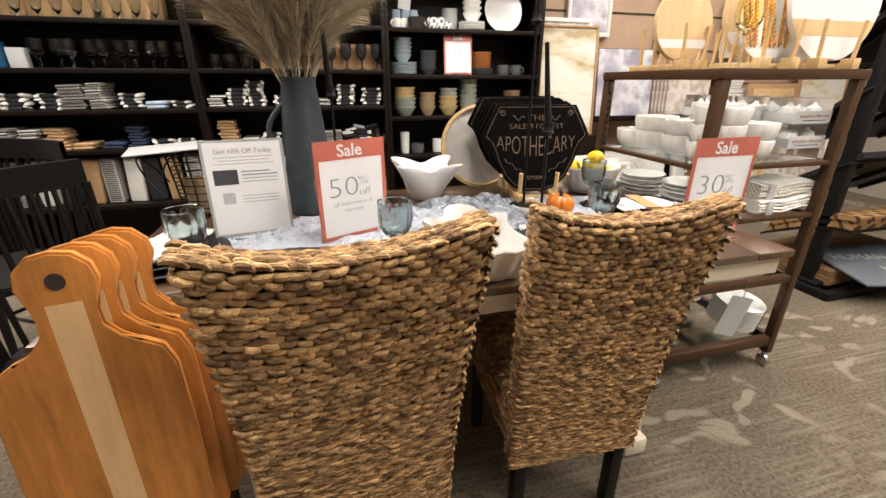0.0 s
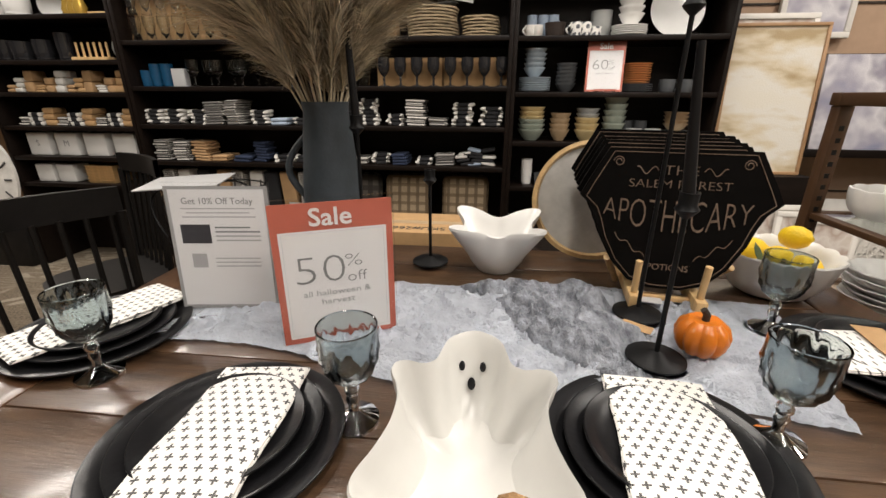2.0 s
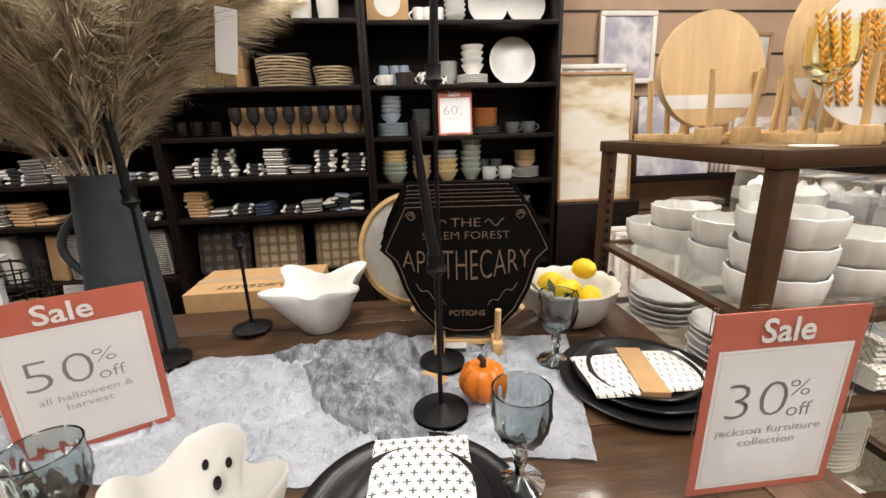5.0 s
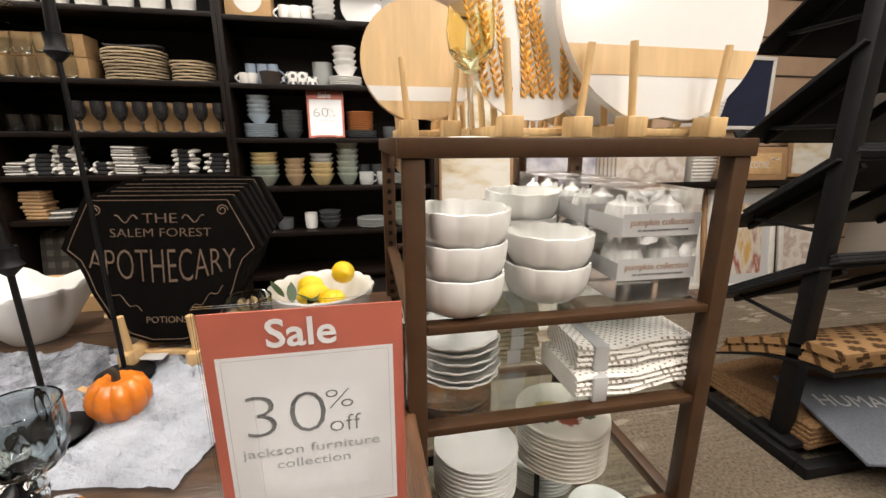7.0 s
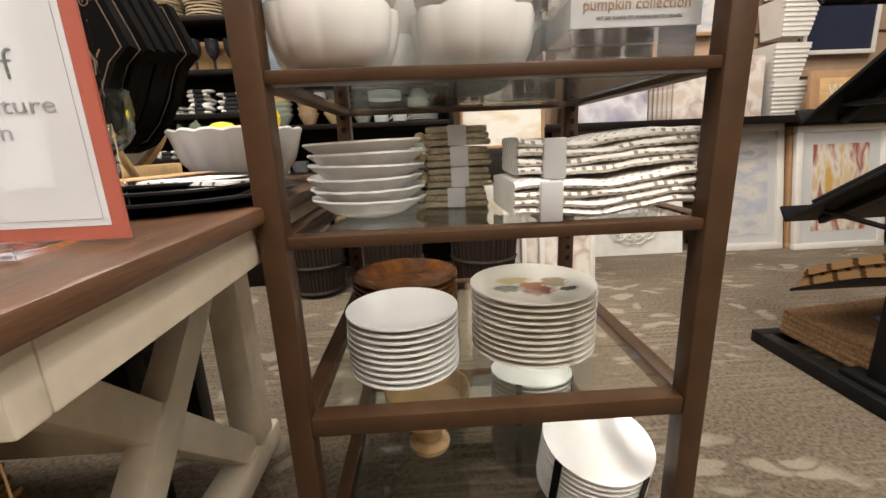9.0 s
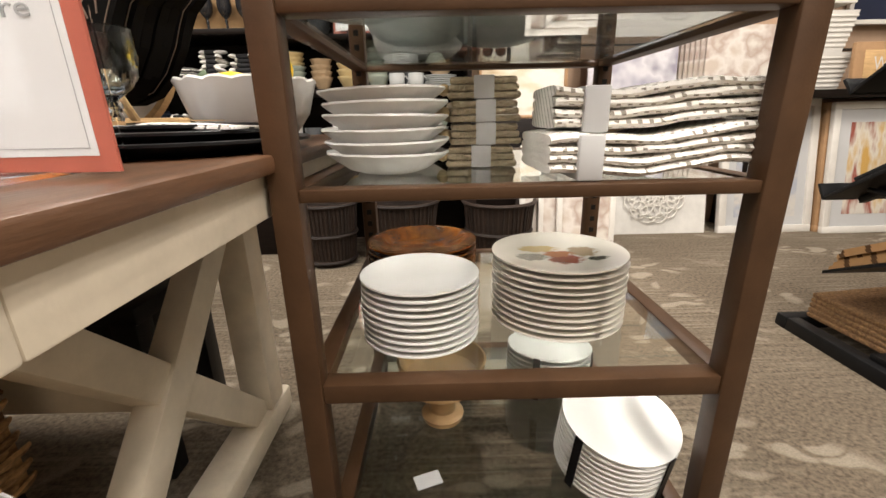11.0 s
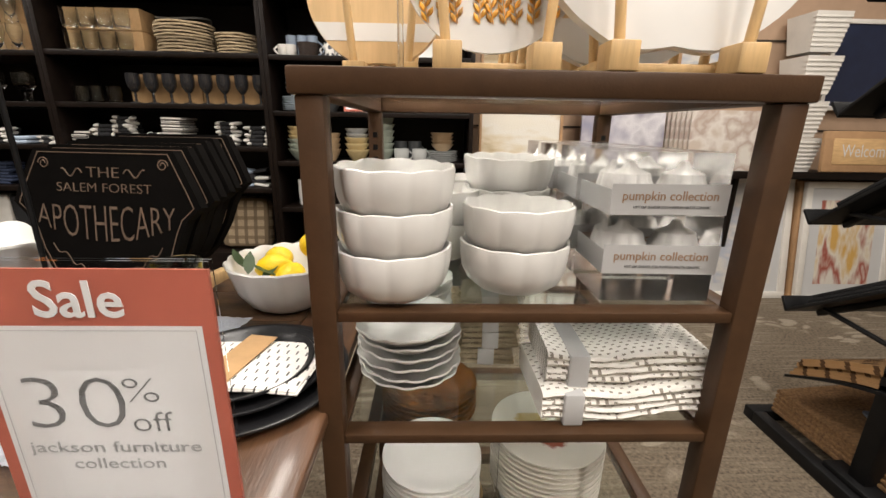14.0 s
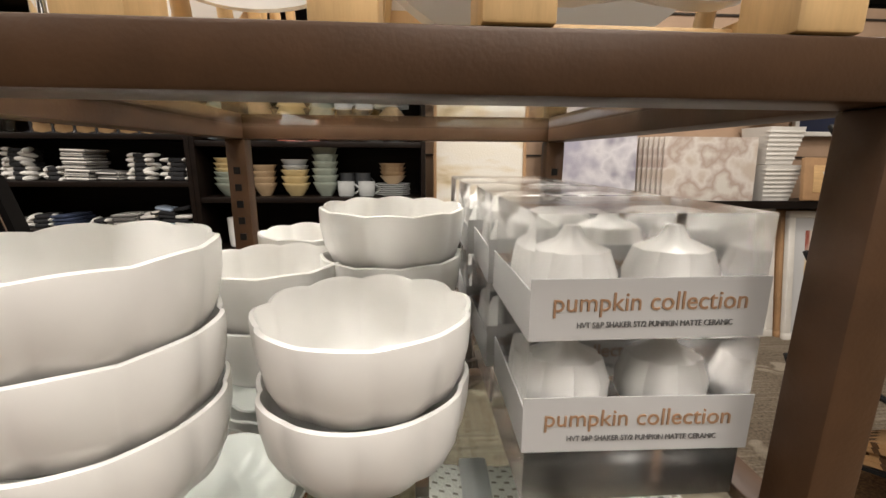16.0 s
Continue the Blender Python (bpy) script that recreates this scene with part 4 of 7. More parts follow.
# shop plaques on an easel
def plaque(t_name, m, lettered):
    t = thing(t_name, "black chalkboard style apothecary plaque stacked on the table", "sign", m, "apothecary plaques")
    h = [(0.035, 0.0), (0.082, 0.016), (0.120, 0.055), (0.150, 0.110), (0.163, 0.150), (0.176, 0.180), (0.204, 0.205), (0.190, 0.235), (0.150, 0.312)]
    pts = h + [(-a, b) for a, b in h[::-1]]
    part("board", plate_outline(bmesh.new(), pts, 0.022, bevel=0.001), mat_board, t, smooth=False)
    inner = [(a * 0.93, 0.008 + b * 0.95) for a, b in pts]
    for i in range(len(inner)):
        a, b = Vector(inner[i]), Vector(inner[(i + 1) % len(inner)])
        part("edge_line", tubem([(a.x, -0.0005, a.y), (b.x, -0.0005, b.y)], 0.0011, 4), CHALK, t)
    for sx in (-1, 1):
        sp = [(sx * (0.128 + 0.012 * math.cos(q) * (1 - q / 14)), -0.0006, 0.283 + 0.012 * math.sin(q) * (1 - q / 14)) for q in [k * 0.5 for k in range(20)]]
        part("scroll", tubem(sp, 0.0012, 4), CHALK, t)
    if lettered:
        words("line", "THE", 0.03, CHALK, t, pose(0, -0.0006, 0.266, 90), width=0.07, thin=-0.0004)
        words("line", "SALEM FOREST", 0.026, CHALK, t, pose(0, -0.0006, 0.236, 90), width=0.205, thin=-0.0004)
        big = words("line", "APOTHECARY", 0.054, CHALK, t, pose(0, -0.0006, 0.182, 90), width=0.30, thin=-0.0009)
        me = big.data
        top, half = max(v.co.y for v in me.vertices), max(v.co.x for v in me.vertices)
        for v in me.vertices:  # the letters grow longer towards the middle
            v.co.y = top - (top - v.co.y) * (1.05 + 0.95 * (1 - (v.co.x / half) ** 2))
        words("line", "POTIONS", 0.02, CHALK, t, pose(0, -0.0006, 0.050, 90), width=0.085)
        for sx in (-1, 1):
            part("scroll", tubem([(sx * (0.045 + 0.045 * k / 12), -0.0006, 0.266 + 0.008 * math.sin(k * 0.7)) for k in range(13)], 0.0013, 4), CHALK, t)
            part("vine", tubem([(sx * (0.05 + 0.07 * k / 12), -0.0006, 0.07 + 0.05 * k / 12 + 0.006 * math.sin(k * 1.1)) for k in range(13)], 0.001, 4), CHALK, t)
    return t


mat_board = mat("chalkboard", (0.0040, 0.0034, 0.0030), 0.8, var=0.25, scale=20, spec=0.05)
for i in range(6):
    plaque("apothecary_plaque", pose(0.764 + 0.002 * i, 1.392 + (0, 0.042, 0.078, 0.108, 0.138, 0.205)[i], TAB + 0.052 + 0.005 * i, -9, 0, -8 + (0, 2, -1, 1.5, 0, -3)[i]), i == 0)
ea = thing("easel", "small light wooden display easel holding the plaques", "easel", pose(0.765, 1.39, TAB + 0.012, 0, 0, -8))
for sx in (-1, 1):
    part("arm", boxm(sx * 0.068 - 0.012, sx * 0.068 + 0.012, -0.045, 0.27, 0.006, 0.036, 0.003), PINE, ea)
    part("peg", tubem([(sx * 0.068, -0.022, 0.03), (sx * 0.069, -0.03, 0.115)], 0.0075, 10), PINE, ea)
    part("back_leg", tubem([(sx * 0.13, 0.02, 0.10), (sx * 0.085, 0.13, 0.0)], 0.008, 8), PINE, ea)
part("cross_bar", boxm(-0.056, 0.056, 0.0, 0.02, 0.01, 0.022, 0.002), PINE, ea)


# lemon bowl
def lobes(n, d, up=0.0):
    return lambda a, r, z: (1 + d * (abs(math.cos(n * a / 2)) - 0.6) * min(1, z / 0.02 + 0.3), up * abs(math.cos(n * a / 2)) * (1 if z > 0.065 else 0))


o = tagged(part("serving_bowl", lathem([(0, 0), (0.065, 0), (0.085, 0.012), (0.112, 0.05), (0.126, 0.095), (0.131, 0.108), (0.129, 0.112), (0.124, 0.108), (0.118, 0.09), (0.105, 0.052), (0.08, 0.02), (0, 0.014)], 96, wave=lobes(16, 0.035, 0.004)), CERAMIC),
           "large white scalloped serving bowl holding lemons", "bowl")
o.matrix_basis = pose(1.075, 1.53, TAB)
LEM = [(1.128, 1.562, 0.915, 20), (1.055, 1.50, 0.880, 100), (1.105, 1.465, 0.870, 160), (1.04, 1.58, 0.875, 60), (1.08, 1.53, 0.845, 10)]
for x, y, z, a in LEM:
    o = tagged(part("lemon", lathem([(0, -0.041), (0.007, -0.038), (0.022, -0.026), (0.029, -0.008), (0.029, 0.008), (0.022, 0.026), (0.009, 0.037), (0.005, 0.042), (0, 0.043)], 24), LEMON), "ripe yellow lemon in a white bowl", "lemon", "lemons")
    o.matrix_basis = pose(x, y, z, 80, 0, a)
for x, y, z, rx, rz in ((1.01, 1.47, 0.872, 20, 20), (1.045, 1.455, 0.868, 5, -30), (1.075, 1.46, 0.875, -10, 80), (0.985, 1.51, 0.875, 10, 60)):
    bm = bmesh.new()
    ps = [(0, 0), (0.009, 0.012), (0.0125, 0.026), (0.010, 0.042), (0, 0.058), (-0.010, 0.042), (-0.0125, 0.026), (-0.009, 0.012)]
    plate_outline(bm, ps, 0.0008)
    tagged(part("lemon_leaf", bm, LEAF), "dark green lemon leaf in the bowl", "leaf", "lemon leaves").matrix_basis = pose(x, y, z, rx - 60, 10, rz)


# ---- things in the glass rack ----
bowl_mesh = part("pumpkin_bowl", lathem([(0, 0), (0.046, 0), (0.060, 0.004), (0.074, 0.016), (0.082, 0.034), (0.0858, 0.055), (0.0868, 0.071), (0.0862, 0.0755), (0.083, 0.0765), (0.081, 0.073), (0.079, 0.05), (0.072, 0.026), (0.055, 0.013), (0, 0.010)], 120, wave=lobes(10, 0.046, 0.003)), CERAMIC)
tagged(bowl_mesh, "white lobed pumpkin bowl stacked on a glass shelf", "bowl", "pumpkin bowls")
first = True
for x, y, n in ((1.357, 1.205, 3), (1.548, 1.238, 2), (1.42, 1.40, 2), (1.56, 1.43, 3), (1.43, 1.59, 2), (1.40, 1.66, 1)):
    for k in range(n):
        m = pose(x + 0.002 * k, y - 0.001 * k, LEVELS[3] + 0.059 * k + 0.0005, 1.5 * (k == 2), 0, 9 * k)
        if first:
            bowl_mesh.matrix_basis = m
            first = False
        else:
            copy_thing(bowl_mesh, m)


def shaker_box():
    t = thing("shaker_gift_box", "clear plastic gift box of white pumpkin shakers", "box", group="gift boxes")
    part("lid", boxm(-0.083, 0.083, 0.002, 0.122, 0.002, 0.0875), PETBOX, t, smooth=False).visible_shadow = False
    bm = bmesh.new()
    box(bm, -0.085, 0.085, 0.0, 0.001, 0.0, 0.044)
    box(bm, -0.085, -0.084, 0.001, 0.124, 0.0, 0.036)
    box(bm, 0.084, 0.085, 0.001, 0.124, 0.0, 0.036)
    box(bm, -0.084, 0.084, 0.001, 0.124, 0.0, 0.001)
    part("tray", bm, PAPER, t, "white printed card tray", smooth=False)
    for x in (-0.04, 0.042):
        part("shaker", lathem([(0, 0.003), (0.025, 0.003), (0.036, 0.02), (0.037, 0.035), (0.03, 0.054), (0.012, 0.062), (0.006, 0.072), (0, 0.073)], 40, wave=ribs(8, 0.1)), CERAMIC, t).matrix_basis = pose(x, 0.062, 0)
    words("label_text", "pumpkin collection", 0.019, COPPERINK, t, pose(0, -0.0004, 0.027, 90), width=0.138)
    words("small_text", "HVT S&P SHAKER ST/2 PUMPKIN MATTE CERAMIC", 0.006, INK, t, pose(0.004, -0.0004, 0.011, 90), width=0.112)
    return t


sb = shaker_box()
k = 0
for j in range(4):
    for z in (LEVELS[3] + 0.044, LEVELS[3] + 0.133):
        m = pose(1.752 - 0.004 * j, 1.170 + 0.132 * j, z, 0, 0, -1.5 + 2 * ((j + k) % 2))
        if k == 0:
            sb.matrix_basis = m
        else:
            copy_thing(sb, m)
        k += 1
    tagged(part("clear_riser", boxm(-0.083, 0.083, 0, 0.12, 0, 0.043), PETBOX, smooth=False), "empty clear plastic box under the gift boxes", "box", "risers").matrix_basis = pose(1.752, 1.172 + 0.132 * j, LEVELS[3] + 0.0006)
pinkbox = tagged(part("shaker_case", boxm(-0.065, 0.065, 0, 0.07, 0, 0.13), PETBOX, smooth=False), "clear plastic case with rose gold trinkets", "box")
pinkbox.matrix_basis = pose(1.56, 1.675, LEVELS[3] + 0.001)
ROSE = mat("rose_gold", (0.55, 0.25, 0.17), 0.25, metal=0.7, var=0.3, scale=40)
for k in range(8):
    part("trinket", lathem([(0, -0.014), (0.01, -0.008), (0.014, 0), (0.01, 0.009), (0, 0.014)], 14), ROSE, pinkbox).matrix_basis = pose(-0.045 + 0.03 * (k % 4), 0.03, 0.025 + 0.045 * (k // 4))

# scalloped dishes, bundles and towels
scal = tagged(part("scalloped_dish", lathem([(0, 0), (0.04, 0), (0.06, 0.006), (0.086, 0.024), (0.093, 0.030), (0.092, 0.033), (0.084, 0.028), (0.058, 0.010), (0, 0.006)], 90, wave=lobes(12, 0.05, 0.0)), CERAMIC), "white scalloped ceramic dish in a stack", "dish", "scalloped dishes")
first = True
for x, y, n in ((1.375, 1.29, 6), (1.372, 1.545, 5)):
    for k in range(n):
        m = pose(x + 0.003 * math.sin(2.1 * k), y + 0.002 * math.cos(3 * k), LEVELS[2] + 0.0175 * k + 0.0005, 1.2 * math.sin(k), 1.0 * math.cos(2 * k), 11 * k)
        if first:
            scal.matrix_basis, first = m, False
        else:
            copy_thing(scal, m)
BURLAP = mat("natural_linen", (0.42, 0.35, 0.24), 0.9, var=0.2, scale=60, bump=0.6, bscale=250)
BEAD = mat("wood_bead", (0.55, 0.42, 0.24), 0.5, var=0.2)


def linen_bundle(m):
    t = thing("linen_bundle", "folded natural linen napkin bundle with a white band", "napkins", m, "linen bundles")
    bm = bmesh.new()
    for k in range(3):
        box(bm, -0.058 + 0.002 * k, 0.058 - 0.003 * k, -0.05, 0.05, 0.011 * k, 0.011 * k + 0.0105, 0.004)
    part("cloth", bm, BURLAP, t)
    part("paper_band", boxm(-0.016, 0.016, -0.0515, 0.0515, -0.0002, 0.0345, 0.001), PAPER, t, "white paper band")
    for k in range(4):
        part("bead", lathem([(0, -0.009), (0.007, -0.006), (0.009, 0), (0.007, 0.006), (0, 0.009)], 12), BEAD, t).matrix_basis = pose(-0.064 - 0.004 * (k % 2), -0.03 + 0.018 * k, 0.016)
    return t


for k in range(4):
    linen_bundle(pose(1.527 + 0.004 * (k % 2), 1.375, LEVELS[2] + 0.0355 * k + 0.0008, 0, 0, 4 * (k % 3) - 4))


def towel(m, w, d, layers, seed):
    t = thing("tea_towel", "folded cream tea towel with dark dash print", "towel", m, "folded tea towels")
    rng = random.Random(seed)
    n = 26
    for k in range(layers):
        bm = bmesh.new()
        z = 0.0125 * k
        prev = None
        ph = rng.uniform(0, 6)
        for i in range(n + 1):
            u = i / n
            x = (u - 0.5) * w
            wob = 0.0012 * math.sin(9 * u + ph) + 0.0008 * math.sin(23 * u + ph) + 0.012 * u * u + 0.003 * (1 + math.sin(8 * u + seed))
            ring = []
            for a in range(14):
                q = 2 * math.pi * a / 14
                cy = math.copysign(abs(math.cos(q)) ** 0.35, math.cos(q)) * d / 2 * (1 - 0.03 * rng.random())
                cz = math.copysign(abs(math.sin(q)) ** 0.7, math.sin(q)) * 0.0072
                ring.append(bm.verts.new((x, cy, z + 0.0075 + wob + cz)))
            if prev:
                for a in range(14):
                    bm.faces.new((prev[a], prev[(a + 1) % 14], ring[(a + 1) % 14], ring[a]))
            else:
                bm.faces.new(ring[::-1])
            prev = ring
        bm.faces.new(prev)
        part("fold", bm, TEATOWEL, t)
    bm = boxm(-0.016, 0.016, -d / 2 - 0.004, d / 2 + 0.004, -0.0002, 0.0125 * layers + 0.006, 0.003)
    part("paper_band", bm, PAPER, t, "white paper band").matrix_basis = pose(-w / 2 + 0.05, 0, 0)
    return t


towel(pose(1.722, 1.235, LEVELS[2] + 0.0008, 0, 0, 1), 0.265, 0.17, 4, 1)
towel(pose(1.730, 1.245, LEVELS[2] + 0.058, 0, 0, -2), 0.255, 0.16, 4, 2)

flat = [(0, 0), (0.05, 0), (0.055, 0.002), (0.085, 0.008), (0.097, 0.0105), (0.097, 0.0135), (0.094, 0.0135), (0.082, 0.011), (0.056, 0.006), (0, 0.005)]
pl = tagged(part("dinner_plate", lathem(flat, 56), CERAMIC), "plain white ceramic plate in a stack", "plate", "white plates")
first = True
for k in range(10):
    m = pose(1.418 + 0.001 * math.sin(k), 1.27, LEVELS[1] + 0.0112 * k + 0.0005, 0, 0, 0)
    if first:
        pl.matrix_basis, first = m, False
    else:
        copy_thing(pl, m)


def floral_material():
    """Plate glaze with soft pumpkin and leaf patches."""
    m = mat("floral_glaze", (0.76, 0.72, 0.64), 0.25, var=0.04, coat=0.4)
    t = m.node_tree
    b = t.nodes["Principled BSDF"]
    co = [n for n in t.nodes if n.type == "TEX_COORD"][0]
    cur = b.inputs["Base Color"].links[0].from_socket
    for (cx, cy), (rx, ry), c in (((-0.03, 0.03), (0.04, 0.02), (0.55, 0.42, 0.18)), ((-0.05, -0.015), (0.03, 0.02), (0.05, 0.09, 0.05)), ((0.005, -0.03), (0.034, 0.026), (0.30, 0.06, 0.03)),
                                  ((0.045, 0.01), (0.03, 0.03), (0.36, 0.27, 0.17)), ((0.06, -0.03), (0.02, 0.012), (0.06, 0.08, 0.04)), ((0.0, 0.0), (0.03, 0.018), (0.42, 0.14, 0.05))):
        mp = t.nodes.new("ShaderNodeMapping")
        mp.inputs["Location"].default_value = (-cx / rx, -cy / ry, 0)
        mp.inputs["Scale"].default_value = (1 / rx, 1 / ry, 0)
        t.links.new(co.outputs["Object"], mp.inputs[0])
        nz = t.nodes.new("ShaderNodeTexNoise")
        nz.inputs["Scale"].default_value = 2.2
        t.links.new(mp.outputs[0], nz.inputs["Vector"])
        ln = t.nodes.new("ShaderNodeVectorMath")
        ln.operation = "LENGTH"
        t.links.new(mp.outputs[0], ln.inputs[0])
        ad = t.nodes.new("ShaderNodeMath")
        ad.operation = "ADD"
        t.links.new(ln.outputs["Value"], ad.inputs[0])
        t.links.new(nz.outputs["Fac"], ad.inputs[1])
        rg = t.nodes.new("ShaderNodeMapRange")
        rg.inputs["From Min"].default_value, rg.inputs["From Max"].default_value = 1.5, 1.2
        t.links.new(ad.outputs[0], rg.inputs["Value"])
        mx = t.nodes.new("ShaderNodeMix")
        mx.data_type = "RGBA"
        t.links.new(rg.outputs[0], mx.inputs["Factor"])
        t.links.new(cur, mx.inputs["A"])
        mx.inputs["B"].default_value = (*c, 1)
        cur = mx.outputs["Result"]
    t.links.new(cur, b.inputs["Base Color"])
    return m


FLORAL = floral_material()
for k in range(11):
    o = tagged(part("harvest_plate", lathem([(r * 1.2, z) for r, z in flat], 56), FLORAL), "cream plate with a painted harvest posy in a strapped stack", "plate", "harvest plates")
    o.matrix_basis = pose(1.662 + 0.001 * math.sin(3 * k), 1.325, LEVELS[1] + 0.0115 * k + 0.0005)
stp = thing("packing_strap", "clear packing strap round a stack of plates", "strap", pose(1.662, 1.325, LEVELS[1]))
for a in (-70, 20, 110, 200):
    part("strap_side", boxm(0.1172, 0.1182, -0.005, 0.005, 0.0, 0.13), ACRYLIC, stp, smooth=False).matrix_basis = pose(0, 0, 0, 0, 0, a)
for k in range(6):
    o = tagged(part("pie_dish", lathem([(0, 0), (0.075, 0), (0.086, 0.004), (0.113, 0.024), (0.122, 0.026), (0.122, 0.029), (0.111, 0.028), (0.084, 0.008), (0, 0.006)], 64, wave=lobes(24, 0.012)), AMBER), "amber brown glazed pie dish in a stack", "dish", "amber dishes")
    o.matrix_basis = pose(1.412, 1.535, LEVELS[1] + 0.013 * k + 0.0005, 0, 0, 8 * k)
WOODBOWL = mat("turned_wood", (0.50, 0.32, 0.15), 0.45, var=0.25, scale=9, stretch=(1, 1, 6))
o = tagged(part("wooden_bowl", lathem([(0, 0), (0.045, 0), (0.048, 0.012), (0.03, 0.022), (0.028, 0.05), (0.05, 0.07), (0.09, 0.10), (0.098, 0.15), (0.093, 0.15), (0.08, 0.11), (0, 0.09)], 48), WOODBOWL), "turned pale wooden footed bowl under the plates", "bowl")
o.matrix_basis = pose(1.45, 1.43, LEVELS[0] + 0.0008)


def strapped_plates(m, n, label):
    t = thing("strapped_plates", label, "plates", m, "strapped plates")
    for k in range(n):
        part("plate", lathem([(r * 1.05, z) for r, z in flat], 48), CERAMIC, t).matrix_basis = pose(0, 0, 0.0118 * k)
    for a in (-60, 30, 120, 210):
        part("strap", boxm(0.1025, 0.1045, -0.008, 0.008, 0.0, 0.0118 * n + 0.003), BLACK, t, "black strap", smooth=False).matrix_basis = pose(0, 0, 0, 0, 0, a)
    return t


strapped_plates(pose(1.765, 1.27, LEVELS[0] + 0.018, 9, 3, 0), 10, "stack of white plates tied with black straps")
strapped_plates(pose(1.715, 1.53, LEVELS[0] + 0.016, -5, 5, 30), 8, "second stack of white plates with black straps")
# price card hung on a thread under the table's corner
hc = thing("hanging_price_card", "plain white price card hung below the table", "tag", pose(1.190, 0.822, 0.612, 0, 0, -12))
part("card", boxm(-0.035, 0.035, -0.0008, 0.0008, -0.135, 0.0), PAPER, hc, smooth=False).matrix_basis = pose(0, 0, 0, 0, 14, 0)
part("thread", tubem([(0, 0, -0.004), (0.002, 0.0, 0.04), (0.0, 0.0, 0.09)], 0.0008, 4), KRAFT, hc)
tg = tagged(part("price_tag", boxm(-0.025, 0.025, -0.016, 0.016, 0, 0.001), PAPER), "small white price tag on the bottom glass shelf", "tag")
tg.matrix_basis = pose(1.42, 1.25, LEVELS[0] + 0.0006, 0, 0, 20)


# ---- things on top of the rack ----
TOPZ = 1.2585


def dowel_stand(x0, x1, y0, y1, n):
    t = thing("dowel_stand", "light wooden dowel stand on top of the rack", "stand", group="dowel stands")
    for x in (x0, x1):
        part("rail", boxm(x - 0.011, x + 0.011, y0, y1, TOPZ, TOPZ + 0.02, 0.002), PINE, t)
        part("block", boxm(x - 0.018, x + 0.018, y0 - 0.03, y0 + 0.012, TOPZ + 0.0, TOPZ + 0.034, 0.002), PINE, t)
        for k in range(n):
            y = y0 - 0.012 + (y1 - y0) * k / (n - 0.4)
            part("dowel", tubem([(x, y, TOPZ + 0.012), (x + 0.012 * (1 if x == x1 else -1), y - 0.002, TOPZ + 0.15)], 0.0065, 10), PINE, t)
    for y in (y0 + 0.03, y1 - 0.02):
        part("cross_bar", boxm(x0 + 0.011, x1 - 0.011, y - 0.008, y + 0.008, TOPZ + 0.003, TOPZ + 0.016, 0.002), PINE, t)
    return t


dowel_stand(1.432, 1.555, 1.175, 1.62, 6)
dowel_stand(1.64, 1.795, 1.150, 1.62, 6)
dowel_stand(1.285, 1.372, 1.36, 1.62, 4)


def disc_board(m, r, base, band, wide, label, notch=False):
    """Round board standing on edge, its face to -y, with an inlaid band."""
    t = thing("round_board", label, "serving board", m, "round boards")
    bm = bmesh.new()
    n = 72
    lo, hi = wide

    def rim(a):
        k = 1.0
        if notch:
            d = abs(((a + math.pi / 2 + math.pi) % (2 * math.pi)) - math.pi)
            k = 1 - 0.07 * max(0, 1 - d / 0.22) + 0.012 * max(0, 1 - abs(d - 0.33) / 0.2)
        return (r * k * math.cos(a), r * k * math.sin(a))
    pts = [rim(2 * math.pi * i / n) for i in range(n)]
    plate_outline(bm, pts, 0.018, bevel=0.002)
    part("board", bm, base, t)
    z0, z1 = r * lo, r * hi
    q = [(math.sqrt(max(r * r * 0.985 - z * z, 0)), z) for z in [z0 + (z1 - z0) * i / 8 for i in range(9)]]
    part("inlay_band", plate_outline(bmesh.new(), q + [(-a, b) for a, b in q[::-1]], 0.0005), band, t, "inlaid contrasting band", smooth=False).matrix_basis = pose(0, -0.0007, 0)
    return t


disc_board(pose(1.318, 1.405, TOPZ + 0.155, -5), 0.122, ROUNDWOOD, WHITELACQ, (-0.66, -0.42), "round beech serving board with a white band", True)
disc_board(pose(1.722, 1.188, TOPZ + 0.225, -6), 0.202, WHITELACQ, ROUNDWOOD, (-0.60, -0.36), "large round white board with a wooden band", True)
disc_board(pose(1.70, 1.30, TOPZ + 0.20, -6), 0.18, WHITELACQ, ROUNDWOOD, (-0.60, -0.36), "round white board with a wooden band", True)
disc_board(pose(1.69, 1.42, TOPZ + 0.20, -6), 0.18, ROUNDWOOD, WHITELACQ, (-0.60, -0.36), "round beech board with a white band in a stand", True)
WHEATGOLD = mat("wheat_print", (0.70, 0.34, 0.05), 0.5, var=0.4, scale=40, rnd=0.5)
wp = thing("wheat_plate", "clear glass plate with painted golden wheat", "plate", pose(1.492, 1.225, TOPZ + 0.15, -8))
part("glass_disc", plate_outline(bmesh.new(), [(0.122 * math.cos(2 * math.pi * i / 64), 0.122 * math.sin(2 * math.pi * i / 64)) for i in range(64)], 0.005), WHITELACQ, wp, "white glazed plate face")
rng = random.Random(4)
